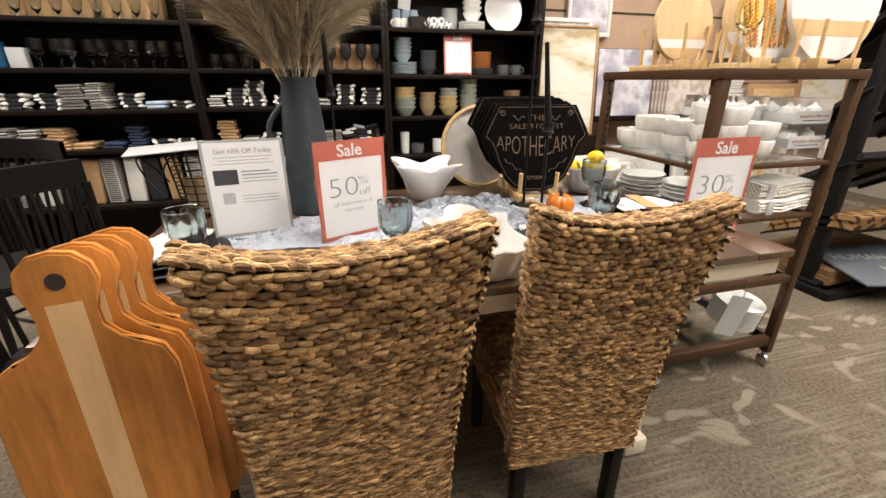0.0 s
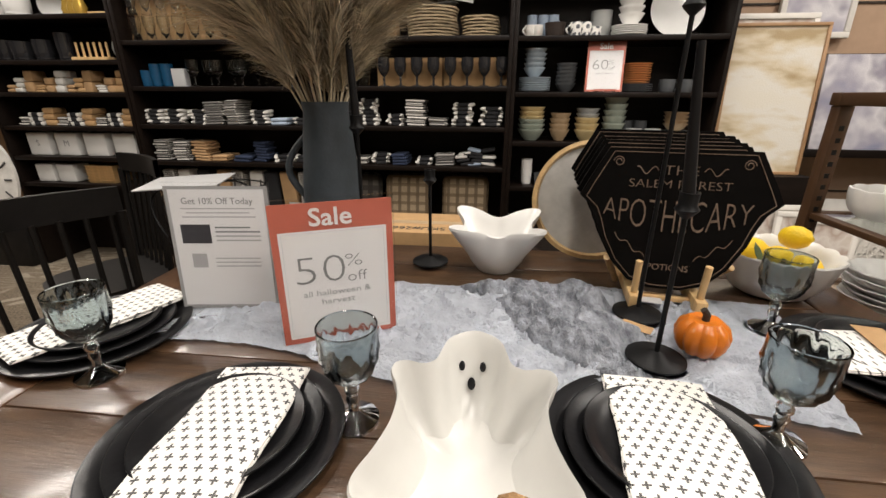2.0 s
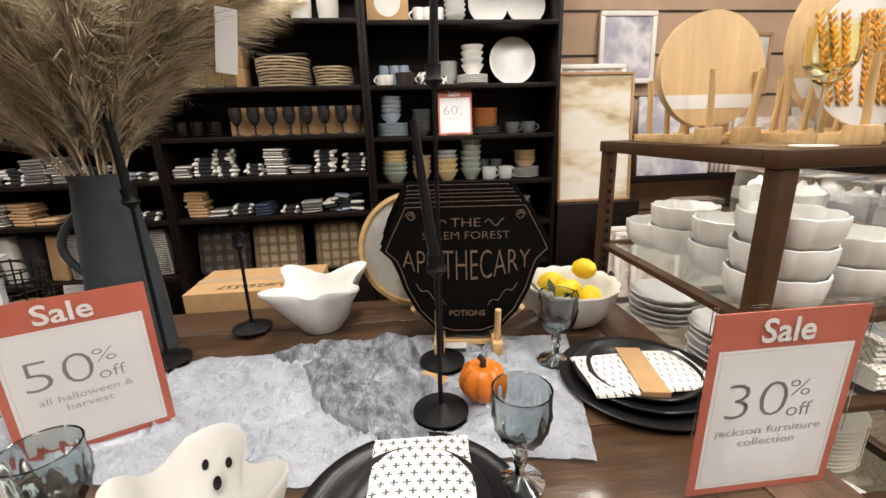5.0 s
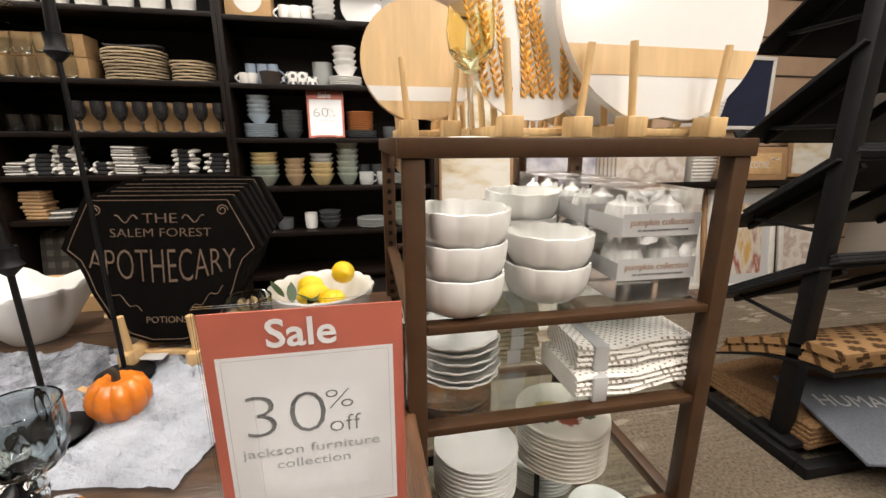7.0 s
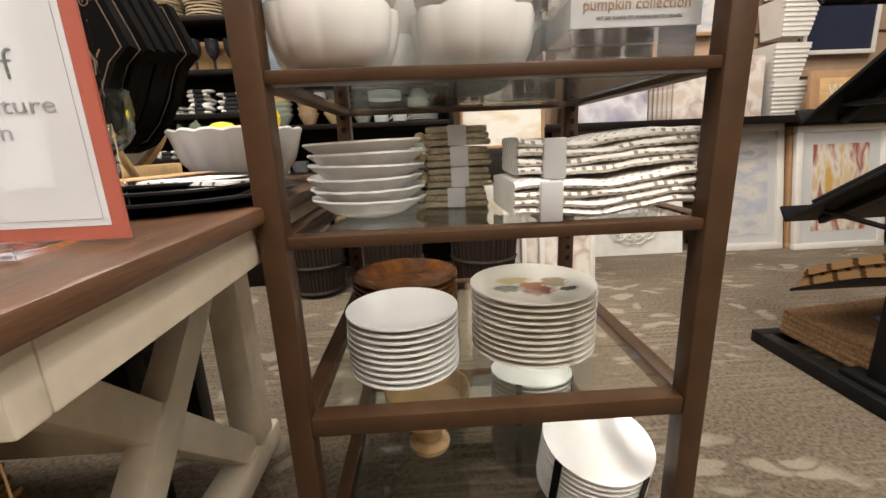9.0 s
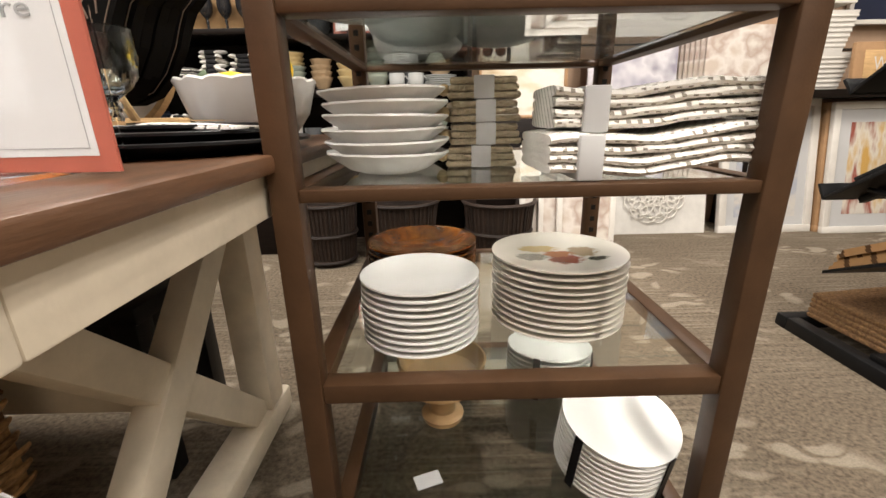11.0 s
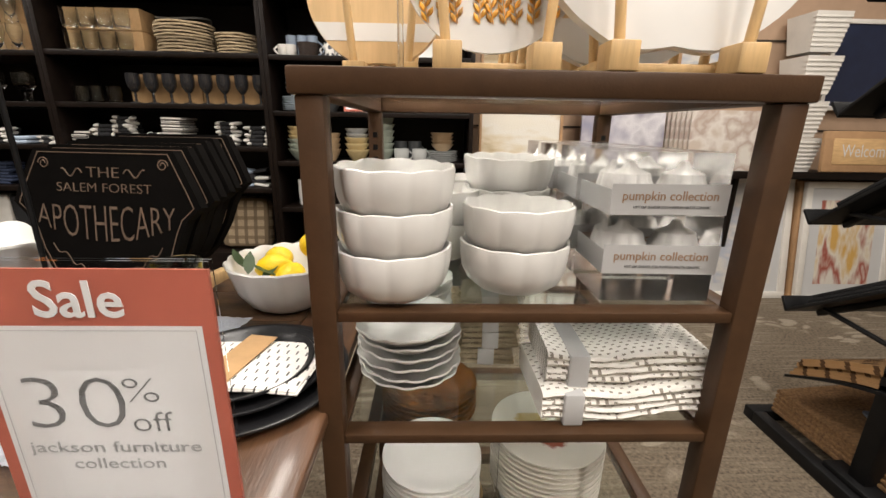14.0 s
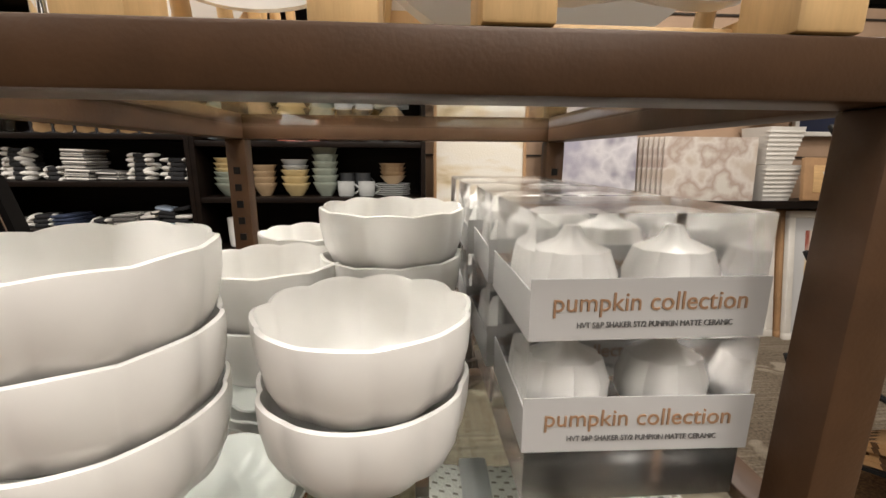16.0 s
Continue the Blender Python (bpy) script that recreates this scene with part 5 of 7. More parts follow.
for k in range(9):
    x = -0.080 + 0.020 * k + rng.uniform(-0.006, 0.006)
    lean = rng.uniform(-0.25, 0.05)
    bm = bmesh.new()
    tube(bm, [(x, -0.0014, -0.085), (x + lean * 0.14, -0.0014, 0.055)], 0.0008, 4)
    for i in range(26):
        s = 0.05 + 1.15 * i / 26
        px, pz = x + lean * 0.14 * s, -0.085 + 0.14 * s
        lathe(bm, [(0, -0.0075), (0.003, -0.002), (0.0032, 0.002), (0, 0.0085)], 6, m=pose(px + 0.0048 * (1 if i % 2 else -1), -0.0016, pz, 0, 28 * (1 if i % 2 else -1), 0))
    part("wheat_ear", bm, WHEATGOLD, wp)
wg = thing("gold_wine_glass", "stemmed wine glass with a gold bowl on the rack", "glass", pose(1.372, 1.195, TOPZ))
part("foot", lathem([(0, 0.002), (0.034, 0.001), (0.036, 0), (0, 0)], 32), CERAMIC, wg)
part("stem", tubem([(0, 0, 0.001), (0, 0, 0.10)], 0.004, 10), CLEARGLASS, wg)
part("bowl", lathem([(0.004, 0.10), (0.022, 0.112), (0.036, 0.135), (0.041, 0.165), (0.038, 0.20), (0.0365, 0.20), (0.039, 0.165), (0.034, 0.137), (0, 0.108)], 32), GOLDCLEAR, wg)

# ---- cutting boards by the chairs ----
o = thing("display_bench", "low dark wooden bench holding the cutting boards", "bench")
part("bench_top", boxm(-0.72, -0.23, 0.50, 0.745, 0.43, 0.46, 0.004), BLACKWOOD, o)
for x in (-0.69, -0.26):
    for y in (0.53, 0.715):
        part("leg", boxm(x - 0.018, x + 0.018, y - 0.018, y + 0.018, 0, 0.43, 0.003), BLACKWOOD, o)


def paddle_board(m):
    t = thing("cutting_board", "warm acacia paddle cutting board with a pale centre strip", "cutting board", m, "cutting boards")
    half = [(0.0, 0.545), (0.028, 0.54), (0.047, 0.522), (0.052, 0.498), (0.042, 0.472), (0.034, 0.45), (0.036, 0.425), (0.055, 0.402), (0.085, 0.392), (0.112, 0.375), (0.125, 0.34), (0.128, 0.2), (0.128, 0.02), (0.118, 0.0)]
    pts = half + [(-a, b) for a, b in half[::-1][:-1]]
    bm = plate_outline(bmesh.new(), pts, 0.02, bevel=0.004)
    part("board", bm, ACACIA, t)
    part("strip", boxm(-0.022, 0.024, -0.0006, 0.0, 0.004, 0.47), MAPLEBAND, t, "pale inlaid strip", smooth=False)
    part("hole", lathem([(0, 0.0004), (0.0125, 0.0004), (0.0125, 0)], 24), STEM, t, "dark hanging hole").matrix_basis = pose(0, -0.0004, 0.503, 90)
    return t


for k in range(4):
    paddle_board(pose(-0.348 + 0.013 * k, 0.575 + 0.030 * k, 0.462, -4, 0, 12) @ Matrix.Diagonal((0.9, 1, 1, 1)))


# ---- stock on the wall shelving ----
KINDS = {}
BLUECER = mat("pale_blue_glaze", (0.36, 0.42, 0.47), 0.35, var=0.1, coat=0.3)
DARKCER = mat("charcoal_glaze", (0.085, 0.09, 0.095), 0.35, var=0.2, coat=0.3)
TERRA = mat("orange_glaze_plate", (0.52, 0.21, 0.07), 0.4, var=0.15, coat=0.2)
SAGE = mat("sage_glaze", (0.33, 0.37, 0.31), 0.35, var=0.12, coat=0.3)
BUTTER = mat("butter_glaze", (0.60, 0.47, 0.24), 0.35, var=0.1, coat=0.3)
TANCER = mat("tan_glaze", (0.42, 0.30, 0.18), 0.4, var=0.15)
BLUEGLASS = mat("blue_glass", (0.012, 0.075, 0.16), 0.12, var=0.2, coat=0.5)
DARKGLASS = mat("smoke_glass_ware", (0.018, 0.018, 0.02), 0.1, var=0.2, coat=0.6)
STRIPE = plaid_material("striped_cotton", (0.66, 0.63, 0.58), (0.02, 0.02, 0.022), (0.02, 0.02, 0.022), 0, 70, 0.5)
BLACKCLOTH = mat("black_cotton", (0.016, 0.016, 0.018), 0.9, var=0.3, bump=0.4, bscale=250)
NAVYCLOTH = mat("navy_cotton", (0.018, 0.028, 0.06), 0.9, var=0.25, bump=0.4, bscale=250)
TANCLOTH = mat("tan_cotton", (0.42, 0.26, 0.13), 0.9, var=0.25, bump=0.4, bscale=250)
WHITECLOTH = mat("white_cotton", (0.66, 0.64, 0.60), 0.9, var=0.12, bump=0.4, bscale=250)
BLUECLOTH = mat("blue_grey_cotton", (0.33, 0.40, 0.50), 0.9, var=0.25, bump=0.4, bscale=250)
WEAVE = mat("woven_mat", (0.30, 0.23, 0.14), 0.85, var=0.35, scale=60, bump=0.6, bscale=200, rnd=0.3)
BASKET = mat("dark_willow", (0.020, 0.010, 0.0055), 0.6, var=0.5, scale=70, bump=0.6, bscale=160, rnd=0.5)
TANPLAID = plaid_material("tan_plaid", (0.34, 0.26, 0.17), (0.10, 0.075, 0.05), (0.14, 0.10, 0.06), 16, 16, 0.35)
BLKPLAID = plaid_material("black_plaid", (0.30, 0.27, 0.23), (0.02, 0.02, 0.02), (0.04, 0.035, 0.03), 14, 14, 0.5)
YMID = WY + 0.12


def stock(kind, build, x, y, z, label, category, turn=0.0, tilt=0.0, group=""):
    """Places one piece of stock; alike pieces share a mesh."""
    if kind not in KINDS:
        name, bm, material = build()
        ob = part(name, bm, material)
        KINDS[kind] = ob
    else:
        src = KINDS[kind]
        ob = new(src.name.split(".")[0], src.data)
    tagged(ob, label, category, group)
    ob.matrix_basis = pose(x, y, z + 0.0005, tilt, 0, turn)
    return ob


def bowl_prof(r, h):
    return [(0, 0), (r * 0.45, 0), (r * 0.5, h * 0.08), (r * 0.72, h * 0.4), (r * 0.9, h * 0.78), (r, h * 0.97), (r, h), (r * 0.95, h), (r * 0.68, h * 0.42), (r * 0.4, h * 0.16), (0, h * 0.14)]


def cup_prof(r, h):
    return [(0, 0), (r * 0.8, 0), (r * 0.9, h * 0.06), (r, h * 0.5), (r, h), (r * 0.94, h), (r * 0.92, h * 0.1), (0, h * 0.08)]


def stem_prof(k):
    return [(0, 0), (0.034 * k, 0), (0.034 * k, 0.003), (0.008, 0.012), (0.006, 0.03), (0.009, 0.042), (0.006, 0.055), (0.02, 0.068), (0.034 * k, 0.092), (0.038 * k, 0.125), (0.036 * k, 0.162), (0.034 * k, 0.162), (0.035 * k, 0.12), (0.03 * k, 0.095), (0, 0.072)]


def stack_bowls(x, z, n, r, h, pitch, material, what, dy=0.0):
    for i in range(n):
        stock(("bowl", r, h, material.name), lambda: ("bowl", lathem(bowl_prof(r, h), 28), material), x + 0.002 * math.sin(5 * i + x * 40), YMID + dy, z + pitch * i, f"{what} bowl in a stack on the wall shelf", "bowl", 13 * i, 0, "shelf bowls")


def stack_plates(x, z, n, r, material, what, pitch=0.011, dy=0.0):
    for i in range(n):
        stock(("plate", r, material.name), lambda: ("plate", lathem([(q * r / 0.097, w) for q, w in flat], 28), material), x + 0.002 * math.sin(4 * i), YMID + dy, z + pitch * i, f"{what} plate in a stack on the wall shelf", "plate", 9 * i, 0, "shelf plates")


def mug(x, z, r, h, material, what, dy=0.0, turn=0.0):
    def build():
        bm = lathem(cup_prof(r, h), 26)
        tube(bm, [(r * 0.97 + h * 0.32 * math.sin(math.pi * i / 10), 0, h * 0.82 - h * 0.64 * i / 10) for i in range(11)], 0.005, 7)
        return "mug", bm, material
    stock(("mug", r, h, material.name), build, x, YMID + dy, z, f"{what} mug with a handle on the wall shelf", "mug", turn, 0, "shelf mugs")


def standing_plate(x, z, r, material, label):
    o = stock(("stand", r, material.name), lambda: ("standing_plate", lathem([(q * r / 0.097, w) for q, w in flat], 40), material), x, YMID + 0.08, z + r * 0.98, label, "plate")
    o.matrix_basis = pose(x, YMID + 0.08, z + r * 0.985, 78, 0, 0)


def folded(x, z, w, d, h, n, material, label, seed=0, lean=0.0):
    """A pile of folded cloth: n rounded layers of one bundle."""
    rng = random.Random(seed)
    t = h / n
    o = thing("folded_cloth", label, "cloth", pose(x, YMID, z + 0.0006, 0, lean, rng.uniform(-5, 5)), "folded cloths")
    for i in range(n):
        k = rng.uniform(0.9, 1.0)
        ox = rng.uniform(-0.013, 0.013)
        part("fold", boxm(-w / 2 * k + ox, w / 2 * k + ox, -d / 2, d / 2 * k, t * i, t * (i + 1) - 0.0012, min(0.011, t * 0.42)), material, o)
        if material is BLACKCLOTH and d > 0.1:
            for sx in (-1, 1):
                part("white_end", boxm(sx * w * 0.42 * k + ox - 0.013, sx * w * 0.42 * k + ox + 0.013, -d / 2 - 0.006, d / 2 * 0.9, t * i + 0.001, t * (i + 1) - 0.002, min(0.009, t * 0.4)), WHITECLOTH, o, "white tied end")
    return o


# dishes bay
L = BAYS[3][3]
z = L[5]
for i, x in enumerate((0.80, 0.86, 0.92)):
    mug(x, z, 0.034, 0.085, CERAMIC, "white", 0, 200)
stack_bowls(1.02, z, 4, 0.065, 0.05, 0.028, CERAMIC, "white")
standing_plate(1.24, z, 0.125, CERAMIC, "white plate standing upright on the top shelf")
standing_plate(1.48, z, 0.125, CERAMIC, "white plate propped upright on the top shelf")
cr = thing("round_print_box", "kraft carton with a round grey print", "box", pose(0.62, WY + 0.05, z + 0.0006))
part("carton", boxm(-0.12, 0.12, 0, 0.12, 0, 0.2, 0.002), KRAFT, cr)
part("print", lathem([(0, 0.001), (0.075, 0.001), (0.075, 0)], 40), WHITECLOTH, cr, "round grey print").matrix_basis = pose(0, -0.0002, 0.10, 90)
z = L[4]
for x, dz in ((0.56, 0.0), (0.60, 0.0)):
    mug(x, z, 0.032, 0.06, WHITECLOTH, "white", -0.05, 210)
for x in (0.575, 0.64, 0.70):
    mug(x, z, 0.03, 0.125, BLUECLOTH, "patterned blue", 0.05, 30)
stock("wire", lambda: ("wire_basket", lathem([(0, 0), (0.05, 0), (0.06, 0.07), (0.056, 0.07), (0.047, 0.006), (0, 0.006)], 20), BASKET), 0.70, YMID - 0.05, z, "small dark woven basket of mugs", "basket")
FLOWER = dash_material("spotted_glaze", 28, 28, 0.3, 0.2, ink=(0.05, 0.06, 0.08))
for x in (0.82, 0.875, 0.93):
    mug(x, z, 0.033, 0.075 if x < 0.9 else 0.05, FLOWER, "white floral", -0.03, 190)
stock("can", lambda: ("canister", lathem(cup_prof(0.06, 0.15), 28), GREYCER), 0.985, YMID + 0.1, z, "grey ceramic canister on the wall shelf", "canister")
stack_plates(1.125, z, 5, 0.098, CERAMIC, "white")
stack_bowls(1.125, z + 0.058, 4, 0.07, 0.06, 0.036, CERAMIC, "white")
standing_plate(1.40, z, 0.15, CERAMIC, "large white rimmed plate standing on the shelf")
z = L[3]
stack_plates(0.61, z, 8, 0.095, BLUECER, "pale blue", 0.010)
stack_bowls(0.605, z + 0.088, 5, 0.066, 0.05, 0.026, BLUECER, "pale blue")
stack_bowls(0.795, z, 6, 0.062, 0.052, 0.022, DARKCER, "charcoal")
stack_plates(1.20, z, 4, 0.1, DARKCER, "dark navy")
stack_plates(1.20, z + 0.045, 9, 0.082, TERRA, "burnt orange", 0.0125)
mug(1.385, z, 0.045, 0.072, DARKCER, "grey", 0, -10)
mug(1.495, z, 0.045, 0.072, DARKCER, "grey", 0, -10)
s60 = sale_sign(pose(1.0, WY + 0.03, z + 0.001, -5) @ Matrix.Diagonal((0.98, 1, 0.98, 1)), "60", (("select items", 0.1),), label="red and white 60% off sale sign on the wall shelf")
z = L[2]
stack_bowls(0.61, z, 3, 0.085, 0.07, 0.03, SAGE, "sage green")
stack_bowls(0.61, z + 0.09, 3, 0.08, 0.06, 0.026, BUTTER, "pale yellow")
stack_bowls(0.785, z, 4, 0.062, 0.07, 0.032, TANCER, "beige")
stack_bowls(0.95, z, 3, 0.075, 0.07, 0.036, BUTTER, "butter yellow")
stack_bowls(0.95, z + 0.105, 2, 0.07, 0.06, 0.03, GREYCER, "pale grey")
stack_bowls(1.11, z, 6, 0.07, 0.075, 0.037, SAGE, "grey green")
mug(1.225, z, 0.045, 0.08, GREYCER, "grey", -0.04, 0)
mug(1.335, z, 0.045, 0.08, GREYCER, "grey", -0.04, 0)
for x in (1.21, 1.30):
    mug(x, z, 0.042, 0.12, DARKCER, "charcoal", 0.1, 40)
stack_plates(1.475, z, 6, 0.095, GREYCER, "pale grey", 0.011)
stack_bowls(1.475, z + 0.066, 4, 0.072, 0.045, 0.022, TANCER, "brown rimmed")
z = L[1]
for x, r, h in ((0.60, 0.035, 0.16), (0.70, 0.05, 0.07), (0.86, 0.04, 0.1)):
    stock(("vz", r), lambda: ("ceramic_jar", lathem(cup_prof(r, h), 26), CERAMIC if r < 0.045 else DARKCER), x, YMID, z, "small ceramic jar on a low wall shelf", "jar")
stack_bowls(0.98, z, 3, 0.07, 0.055, 0.028, DARKCER, "dark grey")
stack_plates(1.25, z, 5, 0.1, GREYCER, "pale grey")
stack_bowls(1.45, z, 4, 0.07, 0.06, 0.03, SAGE, "grey green")


def basket(x, y, w, h):
    """Round willow basket: upright stakes with woven bands."""
    t = thing("willow_basket", "dark woven willow basket standing on the floor", "basket", pose(x, y, 0), "willow baskets")
    rng = random.Random(int(x * 100))
    for i in range(44):
        a = 2 * math.pi * i / 44
        pts = [((w * (0.84 + 0.16 * s) + 0.004 * rng.uniform(-1, 1)) * math.cos(a), (w * (0.84 + 0.16 * s)) * math.sin(a), 0.01 + h * s * 0.96) for s in (0, 0.33, 0.66, 1)]
        part("stake", tubem(pts, 0.0065, 5), BASKET, t)
    part("wall", lathem([(0, 0.004), (w * 0.82, 0.004), (w * 0.98, h * 0.95), (w * 0.95, h * 0.95), (w * 0.79, 0.02), (0, 0.02)], 44), BASKET, t)
    for zz, k in ((0.03, 0.86), (h * 0.5, 0.93), (h * 0.97, 1.01)):
        part("band", tubem([((w * k + 0.006) * math.cos(2 * math.pi * i / 40), (w * k + 0.006) * math.sin(2 * math.pi * i / 40), zz) for i in range(41)], 0.011, 6), BASKET, t)
    return t


basket(0.80, 3.02, 0.165, 0.37)
basket(1.24, 3.02, 0.2, 0.37)
basket(1.80, 3.02, 0.2, 0.36)

# glassware and linen bay
L = BAYS[2][3]
z = L[4]
for i in range(6):
    stock("jar", lambda: ("storage_jar", lathem(cup_prof(0.062, 0.17), 28), WHITECLOTH), -0.50 + 0.155 * i, YMID, z, "pale grey ceramic storage jar on the wall shelf", "jar", group="storage jars")
z = L[3]
for i in range(10):
    for jx, r in ((-0.02, 0.155), (0.27, 0.115)):
        if jx > 0 and i > 6:
            continue
        stock(("mat", r), lambda: ("woven_placemat", lathem([(0, 0), (r, 0.001), (r * 1.01, 0.006), (r, 0.011), (0, 0.011)], 30, wave=lambda a, q, w: (1 + 0.015 * math.sin(9 * a), 0.0015 * math.sin(5 * a))), WEAVE), jx + 0.006 * math.sin(7 * i), YMID + 0.03, z + 0.0165 * i, "round woven seagrass placemat in a pile", "placemat", 35 * i, 0, "placemats")
stock("topmat", lambda: ("dark_placemat", lathem([(0, 0), (0.14, 0.002), (0.145, 0.01), (0, 0.016)], 30, wave=lambda a, q, w: (1, 0.012 * math.cos(2 * a))), DARKCER), -0.02, YMID + 0.03, z + 0.172, "dark placemat on top of a pile", "placemat")


def pattern_cup(x, z):
    stock("pcup", lambda: ("boxed_tumbler", lathem(cup_prof(0.04, 0.1), 24), CLEARGLASS), x, YMID - 0.06, z, "clear tumbler before a kraft carton", "glass", group="tumblers")


for i in range(4):
    for zz in (0, 0.118):
        pattern_cup(-0.60 + 0.095 * i, z + zz)
for zz in (0, 0.118):
    tagged(part("kraft_carton", boxm(-0.21, 0.21, 0, 0.14, 0, 0.115, 0.002), KRAFT), "kraft carton of tumblers on the wall shelf", "box", "kraft cartons").matrix_basis = pose(-0.455, YMID - 0.01, z + zz + 0.0006)
z = L[2]
for i in range(2):
    tagged(part("kraft_carton", boxm(-0.205, 0.205, 0, 0.12, 0, 0.165, 0.002), KRAFT), "kraft carton behind the dark goblets", "box", "kraft cartons").matrix_basis = pose(-0.165 + 0.42 * i, YMID + 0.0, z + 0.0006)
for i in range(8):
    stock("dgob", lambda: ("dark_goblet", lathem(stem_prof(1.0), 24), DARKGLASS), -0.315 + 0.103 * i, YMID - 0.055, z, "dark smoky glass goblet before a kraft carton", "goblet", group="dark goblets")
for x in (-0.64, -0.55, -0.45):
    stock("tumb", lambda: ("tumbler", lathem(cup_prof(0.038, 0.09), 24), CLEARGLASS), x, YMID - 0.03, z, "clear glass tumbler on the wall shelf", "glass", group="tumblers")


def napkin_stack(x, z, w, n, material, label, seed):
    """A pile of banded napkins: dark middles with crumpled pale ends, slumping a little."""
    g = random.Random(seed)
    pitch = 0.0235
    o = thing("napkin_stack", label, "napkins", pose(x, YMID, z + 0.0006, 0, 0, g.uniform(-12, 12)), "napkin stacks")
    slump = g.uniform(-0.010, 0.010)
    for i in range(n):
        ox = slump * math.sin(1.1 * i) + g.uniform(-0.006, 0.006)
        k = g.uniform(0.88, 1.04)
        h = pitch * g.uniform(0.86, 0.98)
        part("fold", boxm(-w * 0.30 * k + ox, w * 0.30 * k + ox, -0.055, 0.075, pitch * i, pitch * i + h, 0.007), material, o)
        for sx in (-1, 1):
            bm = lathem([(0, -0.5), (0.34, -0.42), (0.5, -0.12), (0.46, 0.18), (0.3, 0.43), (0, 0.5)], 9,
                        m=pose(sx * w * 0.39 * k + ox, g.uniform(-0.035, -0.012), pitch * i + pitch * 0.5, g.uniform(-12, 12), 0, g.uniform(-20, 20)) @ Matrix.Diagonal((w * 0.25, 0.10, pitch * g.uniform(0.95, 1.15), 1)))
            part("crumpled_end", bm, WHITECLOTH, o, "white gathered end")
    return o


def bundle_row(x0, x1, z, top, mats, seed):
    """A crowd of banded and folded napkin piles along a shelf, with gaps between them."""
    g = random.Random(seed)
    x = x0
    names = {"striped_cotton": "pile of black and white striped napkins", "black_cotton": "pile of black napkins with crumpled white ends", "tan_cotton": "pile of tan cotton napkins", "white_cotton": "pile of white cotton napkins",
             "navy_cotton": "pile of navy folded cotton cloths", "blue_grey_cotton": "pile of blue grey folded cloths"}
    while x < x1 - 0.09:
        w = g.uniform(0.10, 0.14)
        m1 = g.choice(mats)
        h = g.choice((0.3, 0.45, 0.7, 0.95, 1.0)) * top
        if m1 is BLACKCLOTH:
            napkin_stack(x + w / 2, z, w, max(2, int(h / 0.0235)), m1, names[m1.name], g.randint(0, 999))
        else:
            folded(x + w / 2, z, w * 0.94, g.uniform(0.12, 0.2), h, max(2, int(h / 0.018)), m1, names[m1.name], g.randint(0, 999), g.uniform(-3, 3))
        x += w + g.choice((0.004, 0.012, 0.03, 0.05))


bundle_row(-0.72, 0.43, L[1], 0.17, [BLACKCLOTH, BLACKCLOTH, BLACKCLOTH, BLACKCLOTH, STRIPE], 3)
bundle_row(-0.70, 0.12, L[0], 0.16, [BLACKCLOTH, STRIPE, TANCLOTH, NAVYCLOTH, STRIPE], 5)
for i in range(14):
    g = random.Random(50 + i)
    folded(0.16 + 0.2 * g.random(), L[0] + 0.022 * (i // 3), 0.09, 0.09, 0.02, 1, g.choice([WHITECLOTH, BLACKCLOTH, BLUECLOTH, WHITECLOTH]), "crumpled patterned napkin tossed on a pile", i, g.uniform(-12, 12))
for x, m1 in ((-0.55, BLKPLAID), (-0.2, TANPLAID), (0.2, TANPLAID)):
    o = tagged(part("plaid_cushion", boxm(-0.16, 0.16, -0.07, 0.07, 0, 0.34, 0.05), m1), "plaid woven cushion standing under the shelf", "cushion", "plaid cushions")
    o.matrix_basis = pose(x, WY + 0.15, 0.40, -10)
o = tagged(part("low_plinth", boxm(-0.72, 0.43, WY + 0.02, WY + 0.38, 0.0, 0.40, 0.003), SHELFWOOD), "dark wooden plinth under the shelving", "plinth")

# coloured glass bay
L = BAYS[1][3]
z = L[5]
for i in range(9):
    stock("jarb", lambda: ("white_canister", lathem(cup_prof(0.055, 0.13), 24), CERAMIC), -1.88 + 0.125 * i, YMID, z, "white ceramic canister on the wall shelf", "canister", group="white canisters")
z = L[4]
for zz in (0, 0.15):
    for i in range(3):
        tagged(part("kraft_carton", boxm(-0.17, 0.17, 0, 0.1, 0, 0.148, 0.002), KRAFT), "kraft carton behind clear glasses", "box", "kraft cartons").matrix_basis = pose(-1.78 + 0.36 * i, YMID + 0.0, z + zz + 0.0006)
    for i in range(11):
        stock("tall", lambda: ("stemless_glass", lathem([(0, 0), (0.026, 0), (0.03, 0.004), (0.022, 0.05), (0.036, 0.1), (0.033, 0.142), (0.031, 0.142), (0.034, 0.1), (0.02, 0.05), (0, 0.01)], 20), CLEARGLASS), -1.92 + 0.1 * i, YMID - 0.05, z + zz, "clear shaped glass before a kraft carton", "glass", group="clear glasses")
z = L[3]
for x, h in ((-1.95, 0.1), (-1.88, 0.14), (-1.80, 0.14)):
    stock(("bg", h), lambda: ("blue_glass_vase", lathem(cup_prof(0.04, h), 24), BLUEGLASS), x, YMID, z, "deep blue glass vase on the wall shelf", "vase", group="blue glass")
tagged(part("white_card_box", boxm(-0.045, 0.045, 0, 0.05, 0, 0.11, 0.002), PAPER), "small white carton on the wall shelf", "box").matrix_basis = pose(-1.70, YMID - 0.04, z + 0.0006)
